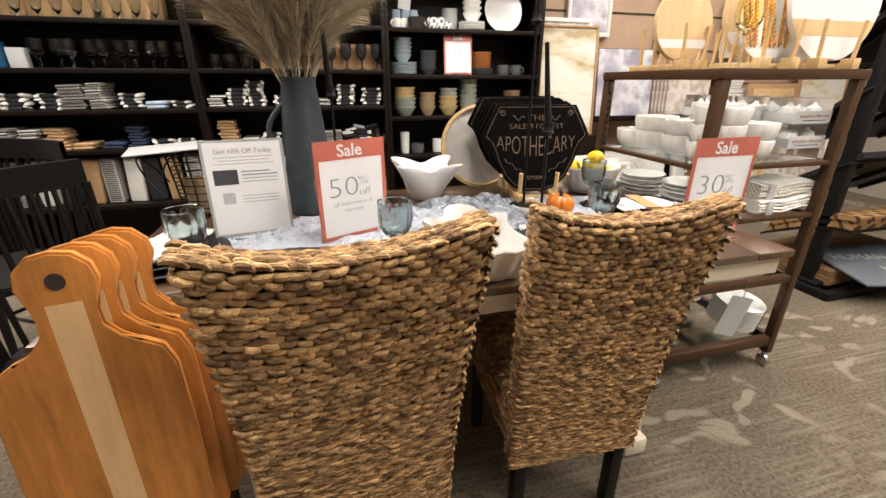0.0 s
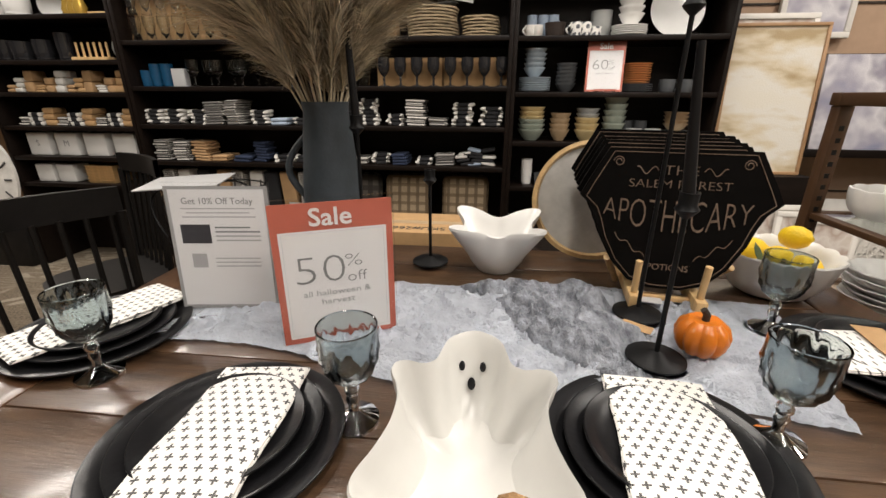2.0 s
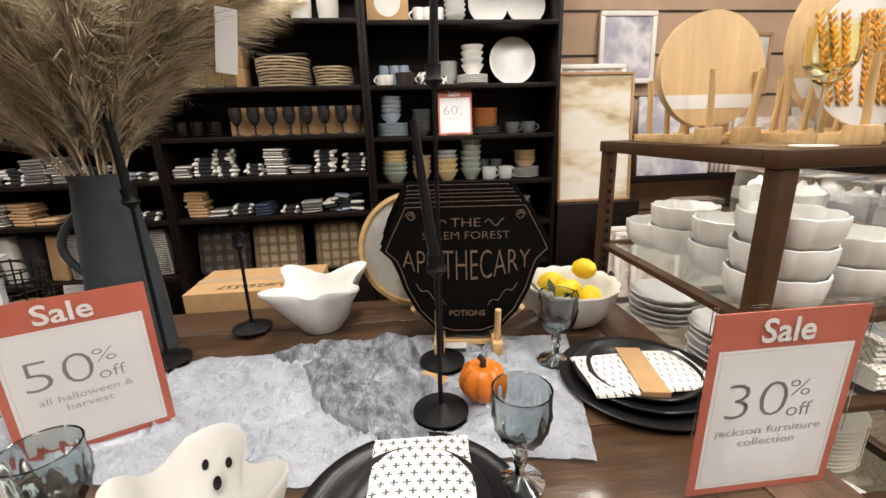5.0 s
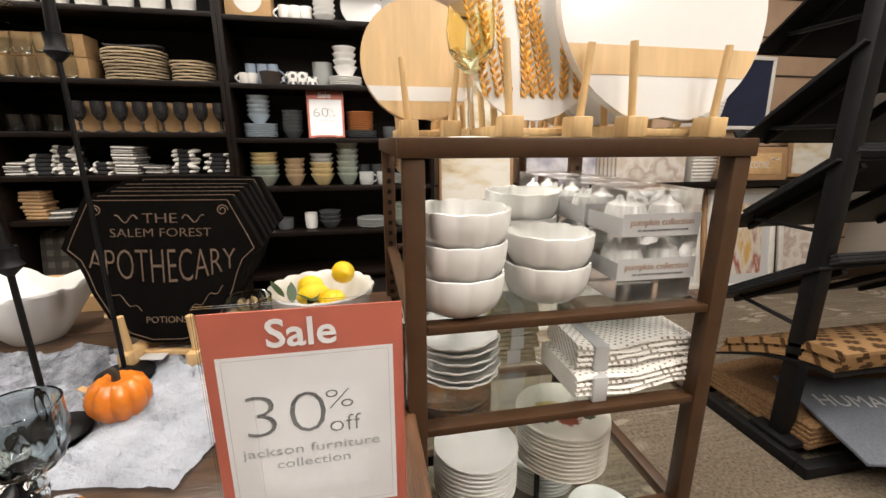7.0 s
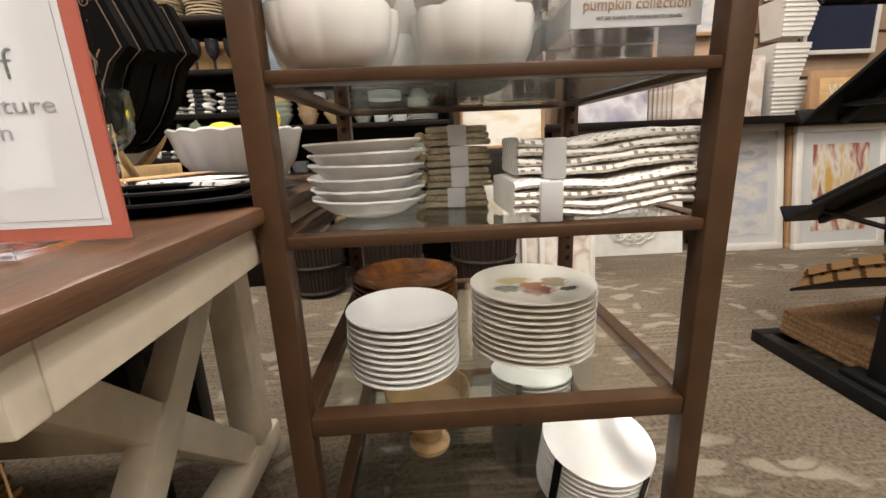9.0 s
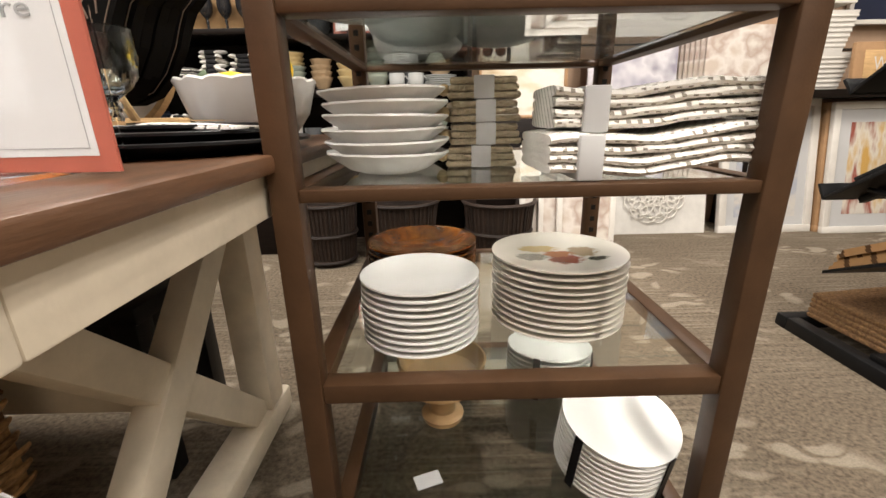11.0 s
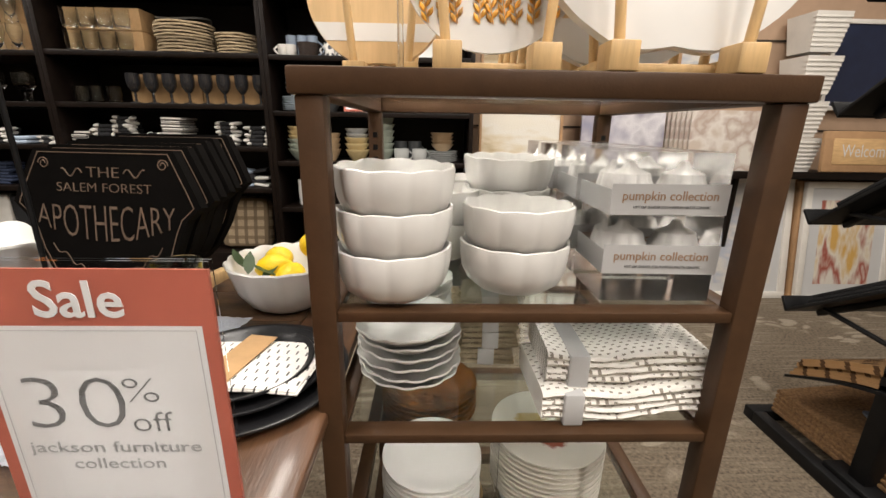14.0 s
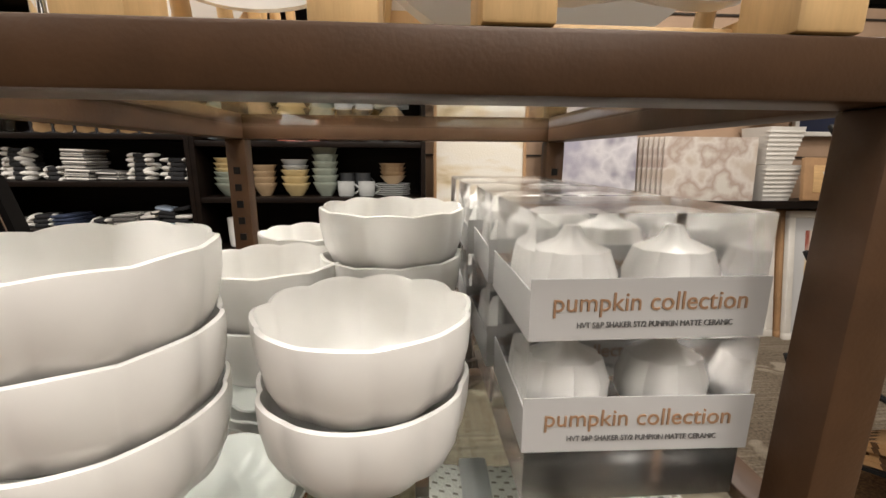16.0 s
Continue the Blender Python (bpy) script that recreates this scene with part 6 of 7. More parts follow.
for i in range(10):
    stock("cgob", lambda: ("clear_goblet", lathem(stem_prof(1.05), 24), CLEARGLASS), -1.59 + 0.083 * i, YMID - 0.04 + 0.05 * (i % 2), z, "clear glass goblet on the wall shelf", "goblet", group="clear goblets")
bundle_row(-1.98, -0.80, L[2], 0.155, [BLACKCLOTH, STRIPE, BLACKCLOTH, BLUECLOTH, BLACKCLOTH], 9)
bundle_row(-1.96, -0.80, L[1], 0.14, [NAVYCLOTH, TANCLOTH, BLACKCLOTH, NAVYCLOTH, BLACKCLOTH, STRIPE], 12)
for i in range(9):
    g = random.Random(90 + i)
    o = tagged(part("hanging_towel", boxm(-0.05, 0.05, -0.05, 0.05, 0, 0.30, 0.015), (STRIPE, WHITECLOTH, BLACKCLOTH, TANCLOTH)[i % 4]), "upright folded kitchen towel on the low shelf", "towel", "upright towels")
    o.matrix_basis = pose(-1.9 + 0.125 * i, YMID, L[0] + 0.001, 0, g.uniform(-6, 6), g.uniform(-8, 8))

# kitchen goods bay
L = BAYS[0][3]
z = L[5]
mug(-2.92, z, 0.045, 0.08, CERAMIC, "white", 0, 180)
stock("pot", lambda: ("white_pot", lathem(cup_prof(0.075, 0.17), 28), CERAMIC), -2.77, YMID, z, "white ceramic pot on the wall shelf", "pot")
standing_plate(-2.58, z, 0.11, CERAMIC, "white plate standing beside gold ornaments")
for i in range(3):
    stock("gold", lambda: ("gold_ornament", lathem([(0, 0), (0.03, 0.0), (0.04, 0.04), (0.028, 0.08), (0.034, 0.11), (0.018, 0.14), (0.02, 0.19), (0, 0.2)], 20), GOLDGLASS), -2.40 + 0.07 * i, YMID - 0.03 * i, z, "gold ornament on the wall shelf", "ornament", group="gold ornaments")
stock("drk", lambda: ("wooden_dish_rack", boxm(-0.12, 0.12, -0.05, 0.05, 0, 0.02, 0.003), PINE), -2.18, YMID, z, "light wooden dish rack on the wall shelf", "rack")
z = L[4]
for x, r, h in ((-2.95, 0.05, 0.13), (-2.82, 0.07, 0.12), (-2.66, 0.06, 0.13), (-2.5, 0.05, 0.17)):
    stock(("dg", r, h), lambda: ("dark_glass_jar", lathem(cup_prof(r, h), 24), DARKGLASS), x, YMID, z, "dark smoky glass jar on the wall shelf", "jar", group="dark glass jars")
dr = thing("dish_rack", "light wooden peg dish rack on the wall shelf", "rack", pose(-2.28, YMID - 0.03, z + 0.0006))
part("base", boxm(-0.13, 0.13, -0.04, 0.04, 0, 0.02, 0.002), PINE, dr)
for i in range(6):
    part("peg", tubem([(-0.11 + 0.044 * i, 0, 0.015), (-0.11 + 0.044 * i, 0, 0.11)], 0.007, 8), PINE, dr)
standing_plate(-2.12, z, 0.1, GREYCER, "pale grey plate standing in a dish rack")
for i in range(12):
    folded(-2.95 + 0.076 * i, L[3], 0.07, 0.12, 0.05 + 0.045 * (i % 3), 2 + i % 2, (TANCLOTH, WHITECLOTH, TANCLOTH, KRAFT)[i % 4], "tan wrapped bundle on the wall shelf", 200 + i)
for i in range(9):
    folded(-2.92 + 0.1 * i, L[2], 0.09, 0.12, 0.06 + 0.03 * (i % 3), 3, (STRIPE, BLACKCLOTH, KRAFT)[i % 3], "dark and white bundle on the wall shelf", 300 + i)
for i, s in enumerate(("S", "M", "", "")):
    c = thing("letter_canister", "square white canister with a faint letter", "canister", pose(-2.87 + 0.225 * i, WY + 0.06, L[1] + 0.0006), "letter canisters")
    part("body", boxm(-0.085, 0.085, 0, 0.15, 0, 0.16, 0.012), CERAMIC, c)
    if s:
        words("letter", s, 0.06, INK, c, pose(0, -0.0006, 0.085, 90), thin=-0.001)
for i in range(2):
    stock("wcan", lambda: ("white_box_jar", boxm(-0.07, 0.07, -0.07, 0.07, 0, 0.13, 0.012), CERAMIC), -2.88 + 0.17 * i, YMID, L[0], "square white jar on the low shelf", "jar", group="square jars")
for i in range(6):
    stock("wtray", lambda: ("wooden_tray", lathem([(0, 0), (0.14, 0), (0.155, 0.022), (0.15, 0.022), (0.135, 0.006), (0, 0.006)], 4, m=pose(0, 0, 0, 0, 0, 45)), PINE), -2.42, YMID + 0.02, L[0] + 0.021 * i, "light wooden tray in a pile", "tray", group="wooden trays")


# ---- left end of the shop ----
PEG = mat("tan_pegboard", (0.23, 0.135, 0.065), 0.8, var=0.15, scale=6)
tagged(part("panel_west", boxm(-5.0, -3.08, 3.52, 3.56, 0, 2.6), PEG, smooth=False), "tan wall panel", "wall panel", kind="structure")
CHARC = mat("black_lettering", (0.03, 0.03, 0.03), 0.6)
NAVY = mat("navy_paint", (0.012, 0.018, 0.045), 0.45, var=0.2)
SIGNWHITE = mat("distressed_white", (0.62, 0.60, 0.56), 0.6, var=0.15, scale=18)
for nm, txt, x, y, zc, w, h in (("kitchen_sign", "KITCHENS", -3.33, 3.13, 1.46, 0.52, 0.15), ("laundry_sign", "LAUNDRY", -3.34, 3.13, 1.22, 0.56, 0.19)):
    s = thing(nm, "white distressed metal sign with dark lettering", "sign", pose(x, y, zc, -6))
    part("board", boxm(-w / 2, w / 2, 0, 0.012, -h / 2, h / 2, 0.003), SIGNWHITE, s)
    words("lettering", txt, 0.1, CHARC, s, pose(0.0, -0.0008, 0, 90), width=w * 0.86)
    part("bracket", boxm(-0.02, 0.02, 0.012, 0.40, -0.02, 0.02), BLACK, s)
s = thing("welcome_sign", "tall navy wooden welcome sign leaning upright", "sign", pose(-3.62, 3.05, 0.0, -3, 4, 0))
part("board", boxm(-0.085, 0.085, 0, 0.02, 0.0, 1.02, 0.003), NAVY, s)
words("lettering", "WELCOME", 0.12, SIGNWHITE, s, pose(0, -0.0008, 0.52, 90, 90, 0), width=0.86)
s = thing("wall_clock", "large round white clock face with dark strokes", "clock", pose(-3.24, 3.12, 0.66, -6))
part("face", plate_outline(bmesh.new(), [(0.2 * math.cos(2 * math.pi * i / 40), 0.30 * math.sin(2 * math.pi * i / 40)) for i in range(40)], 0.02, bevel=0.003), SIGNWHITE, s)
for i in range(12):
    a = 2 * math.pi * i / 12
    part("stroke", tubem([(0.11 * math.cos(a), -0.001, 0.17 * math.sin(a)), (0.165 * math.cos(a), -0.001, 0.25 * math.sin(a))], 0.007, 5), CHARC, s)
part("stand", boxm(-0.15, 0.15, 0.02, 0.3, -0.66, -0.28, 0.005), BLACKWOOD, s)
sh = thing("side_table", "rustic wooden side table with pale legs", "table")
part("tabletop", boxm(-4.95, -3.78, 2.95, 3.45, 0.80, 0.84, 0.004), ACACIA, sh)
for x in (-4.85, -3.86):
    for y in (3.0, 3.4):
        part("leg", boxm(x - 0.03, x + 0.03, y - 0.03, y + 0.03, 0, 0.80, 0.004), CREAM, sh)
for i in range(6):
    h = [(0, 0.42), (0.03, 0.41), (0.04, 0.38), (0.03, 0.33), (0.1, 0.26), (0.125, 0.15), (0.1, 0.03), (0.05, 0.0)]
    o = tagged(part("pale_board", plate_outline(bmesh.new(), h + [(-a, b) for a, b in h[::-1][:-1]], 0.018, bevel=0.003), PINE), "pale wooden serving board stood on edge", "serving board", "pale boards")
    o.matrix_basis = pose(-4.35 + 0.09 * i, 3.05 + 0.02 * i, 0.841, -8, 0, 25)
hs = thing("hung_shelf", "rustic tan wooden wall shelf with kraft boxes", "shelf")
part("shelf_board", boxm(-4.9, -3.12, 3.2, 3.52, 1.60, 1.64, 0.003), PEG, hs)
for i in range(5):
    g = random.Random(i)
    tagged(part("kraft_carton", boxm(-0.13, 0.13, 0, 0.22, 0, 0.2 + 0.12 * g.random(), 0.003), KRAFT), "kraft shipping carton on a high shelf", "box", "shipping cartons").matrix_basis = pose(-4.6 + 0.33 * i, 3.23, 1.6406, 0, 0, g.uniform(-6, 6))
o = tagged(part("white_frame_panel", boxm(-0.12, 0.12, 0, 0.03, 0, 0.36, 0.004), SIGNWHITE), "white framed panel hung beside the boxes", "picture")
o.matrix_basis = pose(-3.92, 3.16, 1.36, -4, 6, 10)


def spindle_chair(m):
    """Black spindle-back chair facing local +y."""
    t = thing("spindle_chair", "black wooden spindle back dining chair", "chair", m, "black chairs")
    rail = [(-0.21 + 0.42 * i / 10, -0.20 - 0.035 * math.sin(math.pi * i / 10), 0.0) for i in range(11)]
    bm = bmesh.new()
    for a, b in zip(rail, rail[1:]):
        ax, ay, _ = a
        bx, by, _ = b
        vs = [bm.verts.new(q) for q in ((ax, ay, 0.90), (bx, by, 0.90), (bx, by, 0.985), (ax, ay, 0.985), (ax, ay - 0.02, 0.90), (bx, by - 0.02, 0.90), (bx, by - 0.02, 0.985), (ax, ay - 0.02, 0.985))]
        for q in ((0, 1, 2, 3), (5, 4, 7, 6), (3, 2, 6, 7), (4, 5, 1, 0)):
            bm.faces.new([vs[i] for i in q])
    bmesh.ops.remove_doubles(bm, verts=bm.verts[:], dist=0.0005)
    part("top_rail", bm, BLACKWOOD, t)
    for i in range(7):
        x = -0.18 + 0.06 * i
        part("spindle", tubem([(x * 0.92, -0.19, 0.445), (x, -0.215 - 0.02 * math.cos(x * 7), 0.905)], 0.008, 7), BLACKWOOD, t)
    for sx in (-1, 1):
        part("back_post", tubem([(sx * 0.19, -0.18, 0.44), (sx * 0.205, -0.205, 0.91)], 0.014, 8), BLACKWOOD, t)
        for y, ty in ((-0.17, -0.23), (0.17, 0.21)):
            part("leg", tubem([(sx * 0.16, y, 0.43), (sx * 0.205, ty, 0.0)], 0.017, 8, 0.012), BLACKWOOD, t)
        part("side_stretcher", tubem([(sx * 0.185, -0.2, 0.2), (sx * 0.185, 0.19, 0.2)], 0.009, 7), BLACKWOOD, t)
    part("stretcher", tubem([(-0.185, 0.0, 0.2), (0.185, 0.0, 0.2)], 0.009, 7), BLACKWOOD, t)
    part("seat", plate_outline(bmesh.new(), [(0.23 * math.copysign(abs(math.cos(q)) ** 0.6, math.cos(q)), 0.22 * math.copysign(abs(math.sin(q)) ** 0.6, math.sin(q))) for q in [2 * math.pi * k / 36 for k in range(36)]], 0.035, m=pose(0, 0, 0.435, 90) @ pose(0, 0, 0), bevel=0.006), BLACKWOOD, t)
    return t


sc = spindle_chair(pose(-0.69, 1.33, 0, 0, 0, -119))
copy_thing(sc, pose(-1.62, 1.25, 0, 0, 0, -95))
copy_thing(sc, pose(-1.35, 2.05, 0, 0, 0, 150))
wick = thing("bamboo_chair", "brown woven rattan lounge chair", "chair", pose(-2.55, 1.9, 0, 0, 0, 60))
bm = bmesh.new()
for i in range(13):
    x = -0.26 + 0.52 * i / 12
    tube(bm, [(x, 0.28, 0.42), (x, -0.1, 0.38), (x, -0.30, 0.60), (x * 0.9, -0.38, 0.98)], 0.011, 6)
part("seat_canes", bm, mat("rattan", (0.22, 0.12, 0.055), 0.5, var=0.3, rnd=0.3), wick)
for sx in (-1, 1):
    part("frame", tubem([(sx * 0.29, 0.3, 0), (sx * 0.29, 0.3, 0.44), (sx * 0.29, -0.1, 0.40), (sx * 0.29, -0.32, 0.60), (sx * 0.26, -0.4, 1.0)], 0.016, 8), BLACKWOOD, wick)
    part("back_leg", tubem([(sx * 0.29, -0.15, 0.42), (sx * 0.29, -0.38, 0)], 0.016, 8), BLACKWOOD, wick)

# wire basket with a white card on the table's corner
wb = thing("wire_basket", "black wire basket with a white card laid on top", "basket", pose(-0.405, 1.60, TAB))
for i in range(9):
    zz = 0.004 + 0.027 * i
    rr = 0.085 + 0.025 * i / 8
    part("hoop", tubem([(rr * math.cos(2 * math.pi * k / 28), rr * 0.8 * math.sin(2 * math.pi * k / 28), zz) for k in range(29)], 0.0022, 5), BLACK, wb)
for i in range(14):
    a = 2 * math.pi * i / 14
    part("upright", tubem([(0.085 * math.cos(a), 0.068 * math.sin(a), 0.003), (0.112 * math.cos(a), 0.09 * math.sin(a), 0.225)], 0.0022, 5), BLACK, wb)
for a in (20, 100):
    part("handle", tubem([(0.10 * math.cos(math.pi * k / 16), 0, 0.2 + 0.12 * math.sin(math.pi * k / 16)) for k in range(17)], 0.003, 6), BLACK, wb).matrix_basis = pose(-0.02, -0.02, -0.07, -30, 0, a)
for k in range(3):
    part("jar", lathem(cup_prof(0.035, 0.12), 20), TANCER, wb, "tan jar in the basket").matrix_basis = pose(-0.04 + 0.04 * k, 0.01 * (-1) ** k, 0.005)
cd = tagged(part("white_card", boxm(-0.11, 0.11, -0.075, 0.075, 0, 0.004, 0.001), PAPER), "stack of white cards on a wire basket", "card")
cd.matrix_basis = pose(-0.50, 1.57, TAB + 0.232, 3, -3, 12)

# round tray behind the star bowl
tr = thing("round_tray", "round cream tray with a tan wooden rim leaning upright", "tray", pose(0.665, 1.735, TAB + 0.175, -12, 0, -6))
part("rim", lathem([(0.158, 0), (0.176, 0), (0.176, 0.02), (0.164, 0.022), (0.158, 0.008)], 56), PINE, tr, "tan wooden rim").matrix_basis = pose(0, 0, 0, 90)
part("base", lathem([(0, 0.004), (0.16, 0.004), (0.16, 0), (0, 0)], 56), SIGNWHITE, tr).matrix_basis = pose(0, 0, 0, 90)

# stacked cartons behind the table
for k in range(2):
    c = thing("shipping_carton", "brown corrugated shipping carton with printed marks", "box", pose(-0.02, 2.36, 0.34 * k), "floor cartons")
    part("body", boxm(-0.27, 0.27, -0.16, 0.16, 0.0006, 0.3395, 0.003), KRAFT, c)
    part("tape", boxm(-0.271, 0.271, -0.025, 0.025, 0.3396, 0.3402), TANCER, c, smooth=False)
    words("marking", "SKU#266557", 0.06, CHARC, c, pose(0.02, -0.095, 0.3402, 0, 0, 180), width=0.34)
    words("marking", "SKU#266557", 0.06, CHARC, c, pose(0.02, -0.1606, 0.22, 90), width=0.34)


# ---- wall art at the right ----
SLAT = mat("slat_wall", (0.40, 0.27, 0.18), 0.7, var=0.12, scale=5)
tagged(part("panel_east", boxm(1.66, 6.0, 3.76, 3.9, 0, CEIL), SLAT, smooth=False), "tan slatted wall panel", "wall panel", kind="structure")
for i in range(9):
    tagged(part("trim", boxm(1.66, 6.0, 3.75, 3.757, 0.3 + 0.3 * i, 0.312 + 0.3 * i), DARKWALL, smooth=False), "dark groove of the slatted wall", "trim", kind="structure")


def abstract(name, cols, scale, seed=0.0, stretch=(1, 1, 1)):
    """Soft-edged painted patches."""
    m = mat(name, cols[0], 0.55, var=0.05, bump=0.2, bscale=120)
    t = m.node_tree
    b = t.nodes["Principled BSDF"]
    co = [n for n in t.nodes if n.type == "TEX_COORD"][0]
    mp = t.nodes.new("ShaderNodeMapping")
    mp.inputs["Location"].default_value = (seed, seed * 0.7, seed * 1.3)
    mp.inputs["Scale"].default_value = stretch
    t.links.new(co.outputs["Object"], mp.inputs[0])
    nz = t.nodes.new("ShaderNodeTexNoise")
    nz.inputs["Scale"].default_value = scale
    nz.inputs["Detail"].default_value = 3
    t.links.new(mp.outputs[0], nz.inputs["Vector"])
    cr_ = t.nodes.new("ShaderNodeValToRGB")
    e = cr_.color_ramp.elements
    n = len(cols)
    while len(e) < n:
        e.new(0.5)
    for i, c in enumerate(cols):
        e[i].position = 0.34 + 0.32 * i / max(1, n - 1)
        e[i].color = (*c, 1)
    t.links.new(nz.outputs["Fac"], cr_.inputs[0])
    t.links.new(cr_.outputs[0], b.inputs["Base Color"])
    return m


MARBLE = abstract("landscape_print", [(0.36, 0.27, 0.15), (0.55, 0.47, 0.34), (0.62, 0.59, 0.53), (0.62, 0.58, 0.50)], 3.2, 2.0, (1, 1, 2.4))
LILAC = abstract("lilac_abstract", [(0.27, 0.25, 0.30), (0.60, 0.58, 0.60), (0.36, 0.34, 0.40), (0.24, 0.25, 0.34)], 3.5, 5.0)
BEIGEART = abstract("beige_patch_print", [(0.50, 0.42, 0.35), (0.62, 0.57, 0.52), (0.40, 0.31, 0.26), (0.60, 0.56, 0.50)], 5.5, 8.0)
BLUEART = abstract("blue_field_print", [(0.20, 0.25, 0.36), (0.55, 0.52, 0.47), (0.36, 0.38, 0.44), (0.58, 0.52, 0.44)], 3.0, 1.0, (1, 1, 2))
WARMART = abstract("ochre_red_print", [(0.50, 0.30, 0.08), (0.58, 0.54, 0.46), (0.26, 0.05, 0.03), (0.56, 0.52, 0.46)], 4.2, 3.6, (2.2, 1, 0.7))
FRAMEWHITE = mat("white_frame", (0.66, 0.63, 0.58), 0.5, var=0.08)
TANFRAME = mat("tan_frame", (0.34, 0.20, 0.10), 0.5, var=0.2, scale=8)


def picture(x0, x1, z0, z1, y, lean, frame_m, art, label, fw=0.03, depth=0.03, mount=0.0):
    w, h = x1 - x0, z1 - z0
    t = thing("framed_picture" if fw else "canvas_picture", label, "picture", pose((x0 + x1) / 2, y, z0, -lean), "shop pictures")
    if fw:
        for b in ((-w / 2, w / 2, 0, fw), (-w / 2, w / 2, h - fw, h), (-w / 2, -w / 2 + fw, fw, h - fw), (w / 2 - fw, w / 2, fw, h - fw)):
            part("frame_side", boxm(b[0], b[1], 0, depth, b[2], b[3], 0.003), frame_m, t)
    if mount:
        part("mount", boxm(-w / 2 + fw, w / 2 - fw, depth * 0.4, depth * 0.8, fw, h - fw), PAPER, t, smooth=False)
    part("print", boxm(-w / 2 + fw + mount, w / 2 - fw - mount, depth * 0.35, depth * 0.9, fw + mount, h - fw - mount), art, t, smooth=False)
    return t


led = thing("picture_ledge", "dark wooden picture ledge along the wall", "ledge")
part("ledge_board", boxm(2.28, 5.9, 3.42, 3.76, 0.885, 0.92, 0.003), SHELFWOOD, led)
part("ledge_lip", boxm(2.28, 5.9, 3.40, 3.419, 0.885, 0.935, 0.002), SHELFWOOD, led)
for x in (2.32, 3.55, 4.75):
    part("bracket", boxm(x, x + 0.03, 3.5, 3.76, 0.0, 0.885, 0.002), SHELFWOOD, led)
picture(1.70, 2.22, 0.80, 1.64, 3.22, 5, TANFRAME, MARBLE, "tall pale landscape print in a slim tan frame", 0.018)
picture(1.72, 2.20, 0.80, 1.70, 3.30, 5, FRAMEWHITE, BEIGEART, "cream framed print standing behind another", 0.03)
tagged(part("frame_crate", boxm(1.68, 2.26, 3.16, 3.74, 0, 0.798, 0.004), SHELFWOOD), "dark wooden crate holding large pictures", "crate")
for i in range(5):
    picture(1.72 + 0.1 * i, 2.05 + 0.1 * i, 0.0, 0.72 - 0.03 * i, 3.02 - 0.03 * i, 6, FRAMEWHITE, BEIGEART, "boxed picture with white corner guards", 0.03, 0.025) if i > 1 else None
picture(2.44, 3.02, 0.922, 1.50, 3.52, 6, FRAMEWHITE, LILAC, "lilac and grey abstract canvas on the ledge", 0.0, 0.03)
for i in range(7):
    picture(3.06 + 0.018 * i, 3.68 + 0.018 * i, 0.922, 1.33, 3.64 - 0.028 * i, 4, FRAMEWHITE, BEIGEART, "beige patchwork canvas in a row on the ledge", 0.0, 0.024)
for k, (x0, z0) in enumerate(((3.80, 0.922), (3.78, 1.16), (3.80, 1.44), (3.79, 1.7))):
    bx = thing("white_ribbed_planter", "white ribbed ceramic planter stacked on the ledge", "planter", pose(x0 + 0.17, 3.6, z0), "ribbed planters")
    part("body", lathem([(0, 0), (0.13, 0), (0.17, 0.235), (0.16, 0.235), (0.12, 0.02), (0, 0.02)], 4, m=pose(0, 0, 0, 0, 0, 45)), FRAMEWHITE, bx)
    for q in range(7):
        part("rib", boxm(-0.10 - 0.0035 * q, 0.10 + 0.0035 * q, -0.1 - 0.0035 * q, -0.093, 0.03 + 0.028 * q, 0.042 + 0.028 * q, 0.002), FRAMEWHITE, bx)
wl = thing("welcome_plaque", "brown wooden welcome plaque with white script", "sign", pose(4.36, 3.38, 0.94, -8))
part("frame", boxm(-0.32, 0.32, 0, 0.03, 0, 0.27, 0.006), TANFRAME, wl)
part("panel", boxm(-0.26, 0.26, -0.004, 0, 0.05, 0.22, 0.002), WOODBOWL, wl)
words("lettering", "Welcome", 0.12, PAPER, wl, pose(-0.03, -0.0045, 0.135, 90), width=0.34, thin=-0.001)
part("leaf_sprig", tubem([(0.15 + 0.012 * k, -0.005, 0.17 + 0.01 * math.sin(k)) for k in range(8)], 0.005, 5), PAPER, wl)
f0 = picture(2.58, 3.32, 0.0, 0.60, 3.44, 10, FRAMEWHITE, WHITECLOTH, "white canvas with a raised lace medallion", 0.0, 0.03)
bm = bmesh.new()
for i in range(14):
    a = 2 * math.pi * i / 14
    for rr, rc in ((0.05, 0.055), (0.075, 0.115), (0.06, 0.165)):
        cxm, czm = rc * math.cos(a), 0.30 + rc * math.sin(a)
        tube(bm, [(cxm + rr * math.cos(2 * math.pi * k / 16), -0.002, czm + rr * math.sin(2 * math.pi * k / 16)) for k in range(17)], 0.0045, 4)
part("lace_medallion", bm, FRAMEWHITE, f0)
picture(3.40, 4.05, 0.0, 0.90, 3.42, 10, FRAMEWHITE, BLUEART, "white framed blue and sand abstract print on the floor", 0.05, 0.04, 0.06)
for i in range(4):
    picture(4.08 - 0.02 * i, 4.75, 0.0, 0.87, 3.36 + 0.04 * i, 9, TANFRAME if i else FRAMEWHITE, WARMART if not i else BEIGEART, "white framed ochre and red abstract print on the floor" if not i else "brown framed picture leaning behind another", 0.045, 0.035, 0.0 if i else 0.085)
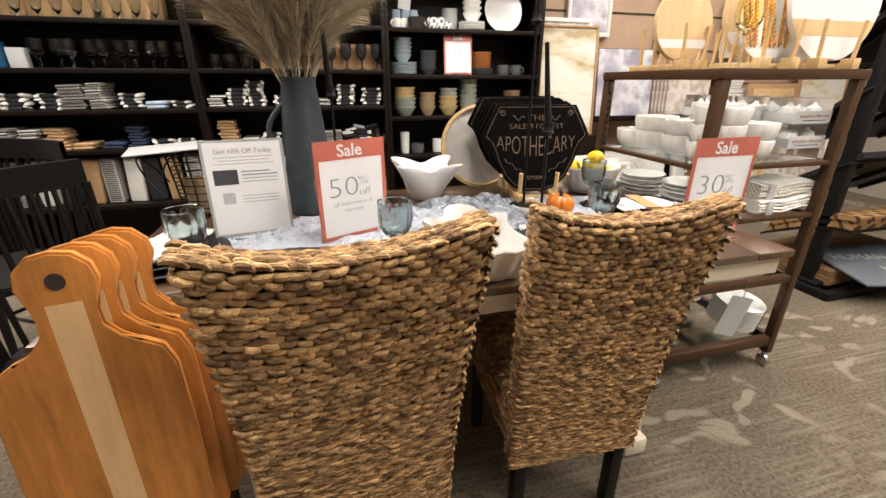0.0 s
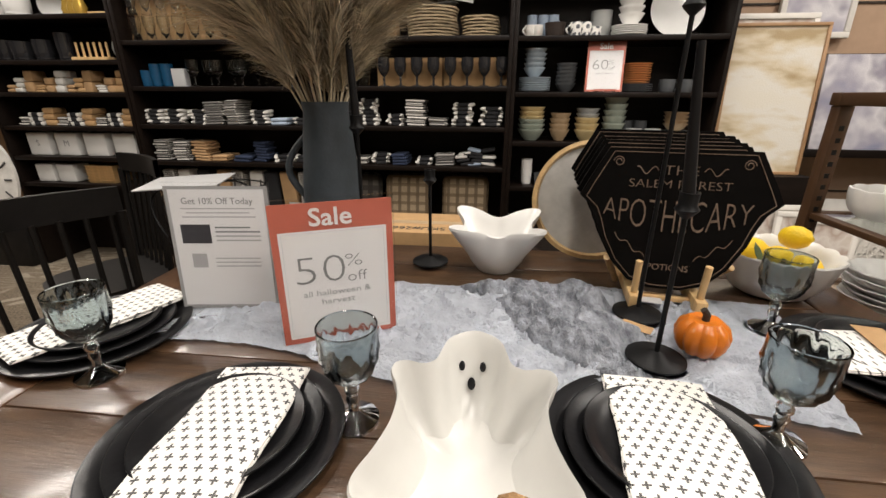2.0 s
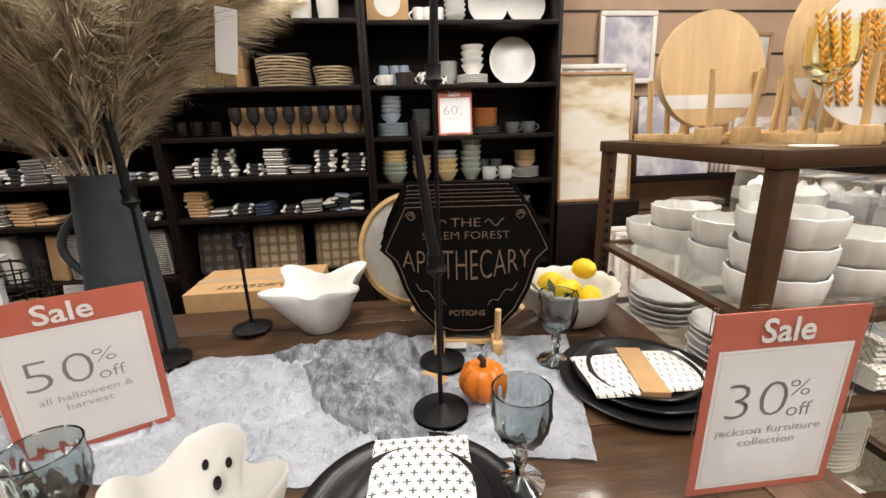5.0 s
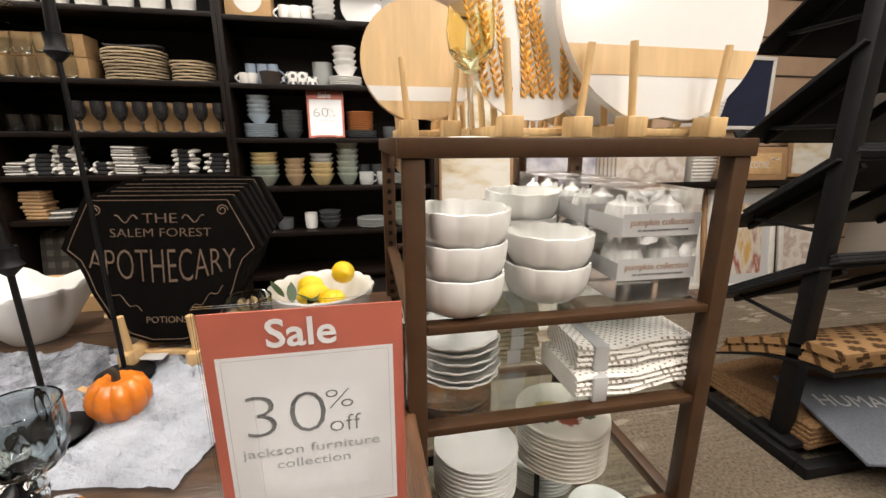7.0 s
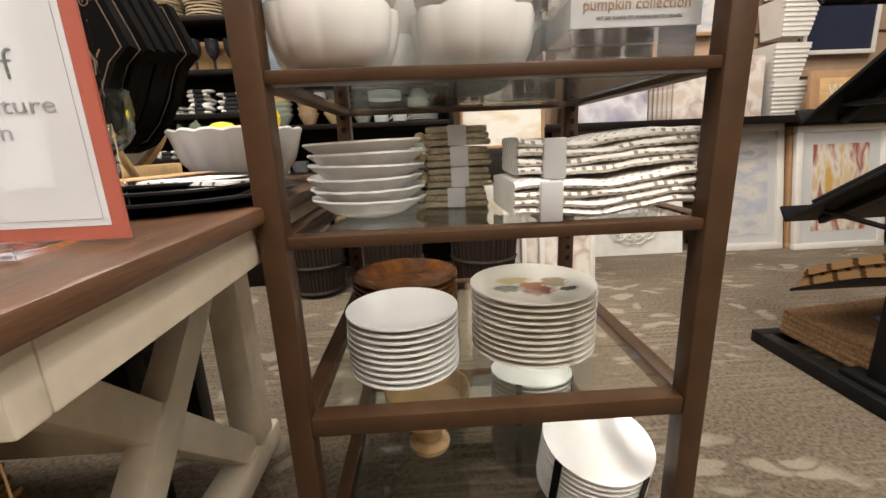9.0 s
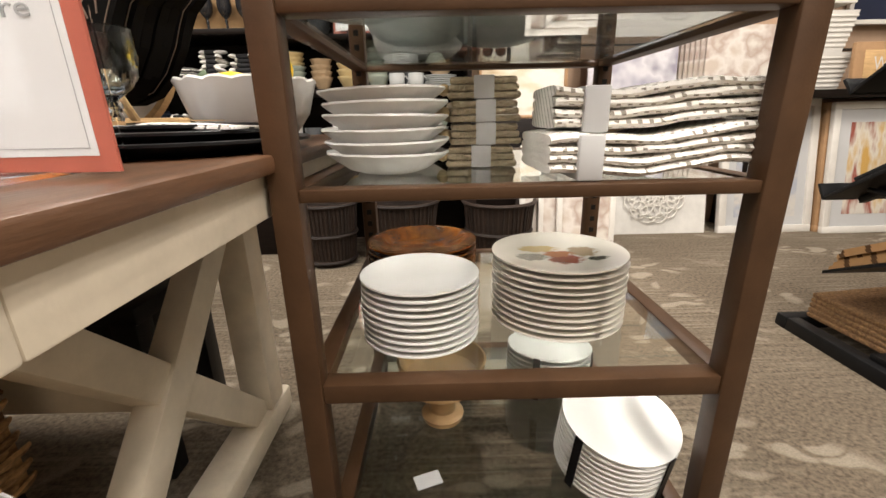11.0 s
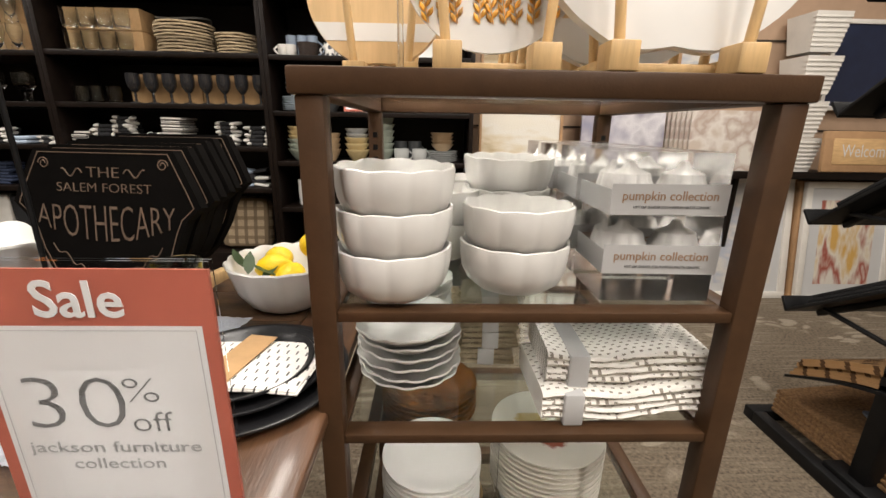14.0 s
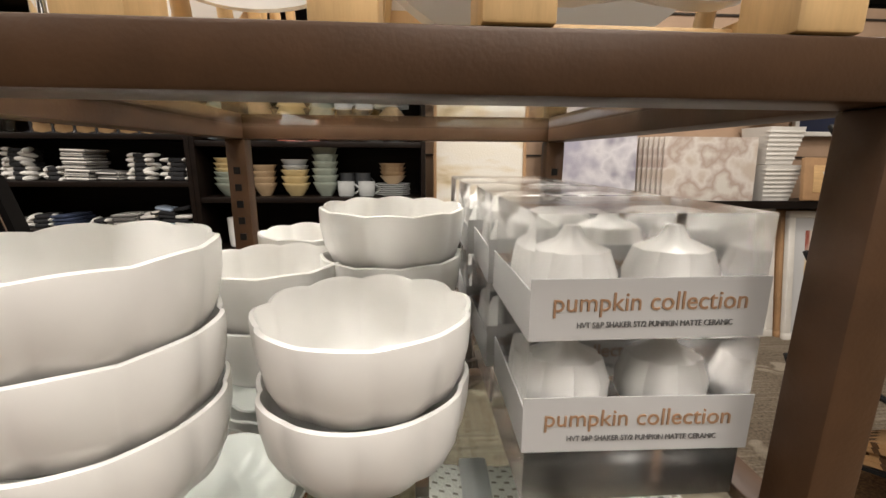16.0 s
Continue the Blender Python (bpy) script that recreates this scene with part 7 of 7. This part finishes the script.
picture(3.12, 3.56, 1.50, 1.95, 3.70, 2, TANFRAME, BLUEART, "small blue print in a tan frame on the wall", 0.025)
picture(2.16, 2.60, 1.60, 2.1, 3.70, 2, FRAMEWHITE, LILAC, "pale grey print in a white frame on the wall", 0.035)
picture(4.2, 4.75, 1.35, 1.95, 3.70, 2, FRAMEWHITE, NAVY, "navy lettered print in a white frame on the wall", 0.03)
picture(4.85, 5.5, 0.0, 0.8, 3.40, 10, FRAMEWHITE, BEIGEART, "pale framed print leaning by the wall", 0.05)
picture(4.9, 5.6, 0.945, 1.6, 3.55, 6, TANFRAME, MARBLE, "landscape print in a tan frame on the ledge", 0.03)


# ---- doormat display ----
COIR = mat("coir", (0.26, 0.145, 0.06), 0.95, var=0.4, scale=90, bump=0.9, bscale=350, col2=(0.10, 0.05, 0.022))
COIRPRINT = dash_material("printed_coir", 9, 16, 0.28, 0.2, ink=(0.045, 0.022, 0.010), base=(0.30, 0.175, 0.08))
GREYMAT = mat("grey_doormat", (0.17, 0.185, 0.215), 0.95, var=0.2, scale=120, bump=0.8, bscale=400)
BLACKMAT = mat("black_doormat", (0.012, 0.012, 0.013), 0.9, var=0.3, scale=120, bump=0.8, bscale=400)
st = thing("doormat_rack", "black metal tiered display rack for doormats", "rack", pose(0.05, 0, 0))
for b in ((2.74, 3.85, 2.07, 2.12), (2.74, 2.79, 1.55, 2.07), (3.80, 3.85, 1.55, 2.07), (2.74, 3.85, 1.50, 1.55)):
    part("base_bar", boxm(*b, 0.0, 0.05, 0.004), BLACK, st)
for x in (2.83, 3.74):
    part("post", boxm(x - 0.03, x + 0.03, 1.66, 1.72, 0.05, 2.3, 0.004), BLACK, st)
    part("foot_plate", boxm(x - 0.06, x + 0.06, 1.60, 1.78, 0.0506, 0.07, 0.003), BLACK, st)
for z0, a in ((0.52, 33), (0.875, 38), (1.26, 38), (1.62, 38)):
    # each tier hangs from the posts, its high edge towards the aisle
    m = pose(2.78, 2.09, z0) @ pose(0, 0, 0, -a, 0, 0)
    mw = pose(0.05, 0, 0) @ m
    tray = part("tray", boxm(0, 1.0, -0.52, 0.0, -0.012, 0.0, 0.002), BLACK, st)
    tray.matrix_basis = m
    part("lip", boxm(0, 1.0, 0.0, 0.012, -0.012, 0.05, 0.002), BLACK, tray)
    for x in (0.12, 0.5, 0.88):
        part("under_bar", boxm(x - 0.012, x + 0.012, -0.51, -0.01, -0.034, -0.013, 0.002), BLACK, tray)
    part("brace", tubem([(0.06, -0.1, -0.02), (0.06, -0.33, -0.2)], 0.009, 6), BLACK, tray)
    part("price_card", boxm(0.36, 0.44, -0.30, -0.22, -0.0142, -0.0128), PAPER, tray, "white price card", smooth=False)
    for k in range(3):
        o = tagged(part("doormat", boxm(0.05, 0.96, -0.56, -0.03 - 0.02 * k, 0.0005 + 0.0125 * k, 0.0125 * (k + 1), 0.003), BLACKMAT), "dark doormat on a tilted rack tier", "doormat", "doormats")
        o.matrix_basis = mw
for k in range(5):
    o = tagged(part("doormat", boxm(0, 0.86, -0.25, 0.25, 0.0005 + 0.018 * k, 0.018 * (k + 1) - 0.001, 0.004), COIR), "brown coir doormat in a pile on the rack base", "doormat", "doormats")
    o.matrix_basis = pose(2.88 + 0.006 * k, 1.83 + 0.004 * k, 0.052, 0, -3, 2)
def drooping_mat(k, x0, x1, tip, rise, run, thick, material, label):
    """A doormat hung over a tilted tier: steep at its low edge, flattening towards the aisle."""
    bm = bmesh.new()
    n = 16
    rows = []
    for i in range(n + 1):
        q = i / n
        y = tip[0] - run * q
        zc = tip[1] + rise * math.sin(q * math.pi / 2) + thick * k
        rows.append([bm.verts.new((x, y - 0.35 * thick * k, zz)) for x, zz in ((x0, zc), (x1, zc), (x1, zc + thick * 0.92), (x0, zc + thick * 0.92))])
    for a, b in zip(rows, rows[1:]):
        for c in range(4):
            bm.faces.new((a[c], a[(c + 1) % 4], b[(c + 1) % 4], b[c]))
    bm.faces.new(rows[0][::-1])
    bm.faces.new(rows[-1])
    return tagged(part("doormat", bm, material), label, "doormat", "doormats")


low_tray = bmesh.new()
for i in range(10):
    q0, q1 = i / 10, (i + 1) / 10
    za, zb = 0.262 + 0.17 * math.sin(q0 * math.pi / 2), 0.262 + 0.17 * math.sin(q1 * math.pi / 2)
    vs = [low_tray.verts.new(v) for v in ((2.79, 2.03 - 0.5 * q0, za - 0.004), (3.80, 2.03 - 0.5 * q0, za - 0.004), (3.80, 2.03 - 0.5 * q1, zb - 0.004), (2.79, 2.03 - 0.5 * q1, zb - 0.004))]
    lo = [low_tray.verts.new(v.co - Vector((0, 0, 0.012))) for v in vs]
    low_tray.faces.new(vs)
    low_tray.faces.new(lo[::-1])
    for a in range(4):
        low_tray.faces.new((vs[a], lo[a], lo[(a + 1) % 4], vs[(a + 1) % 4]))
part("low_tray", low_tray, BLACK, st)
for k in range(5):
    drooping_mat(k, 2.85 + 0.006 * (k % 3), 3.77, (2.02, 0.262), 0.17, 0.48, 0.017, COIRPRINT, "brown patterned coir doormat on a low rack tier")
hk = thing("lettered_doormat", "grey doormat with white lettering on the rack", "doormat", pose(2.90, 1.40, 0.135, 6, 0, -15))
part("mat", boxm(0, 0.76, 0, 0.50, 0, 0.014, 0.003), GREYMAT, hk)
words("lettering", "HUMAN-KIND", 0.1, PAPER, hk, pose(0.37, 0.33, 0.0145, 0, 0, 0), width=0.60)
words("lettering", "be both", 0.07, PAPER, hk, pose(0.40, 0.19, 0.0145, 0, 0, 0), width=0.28)
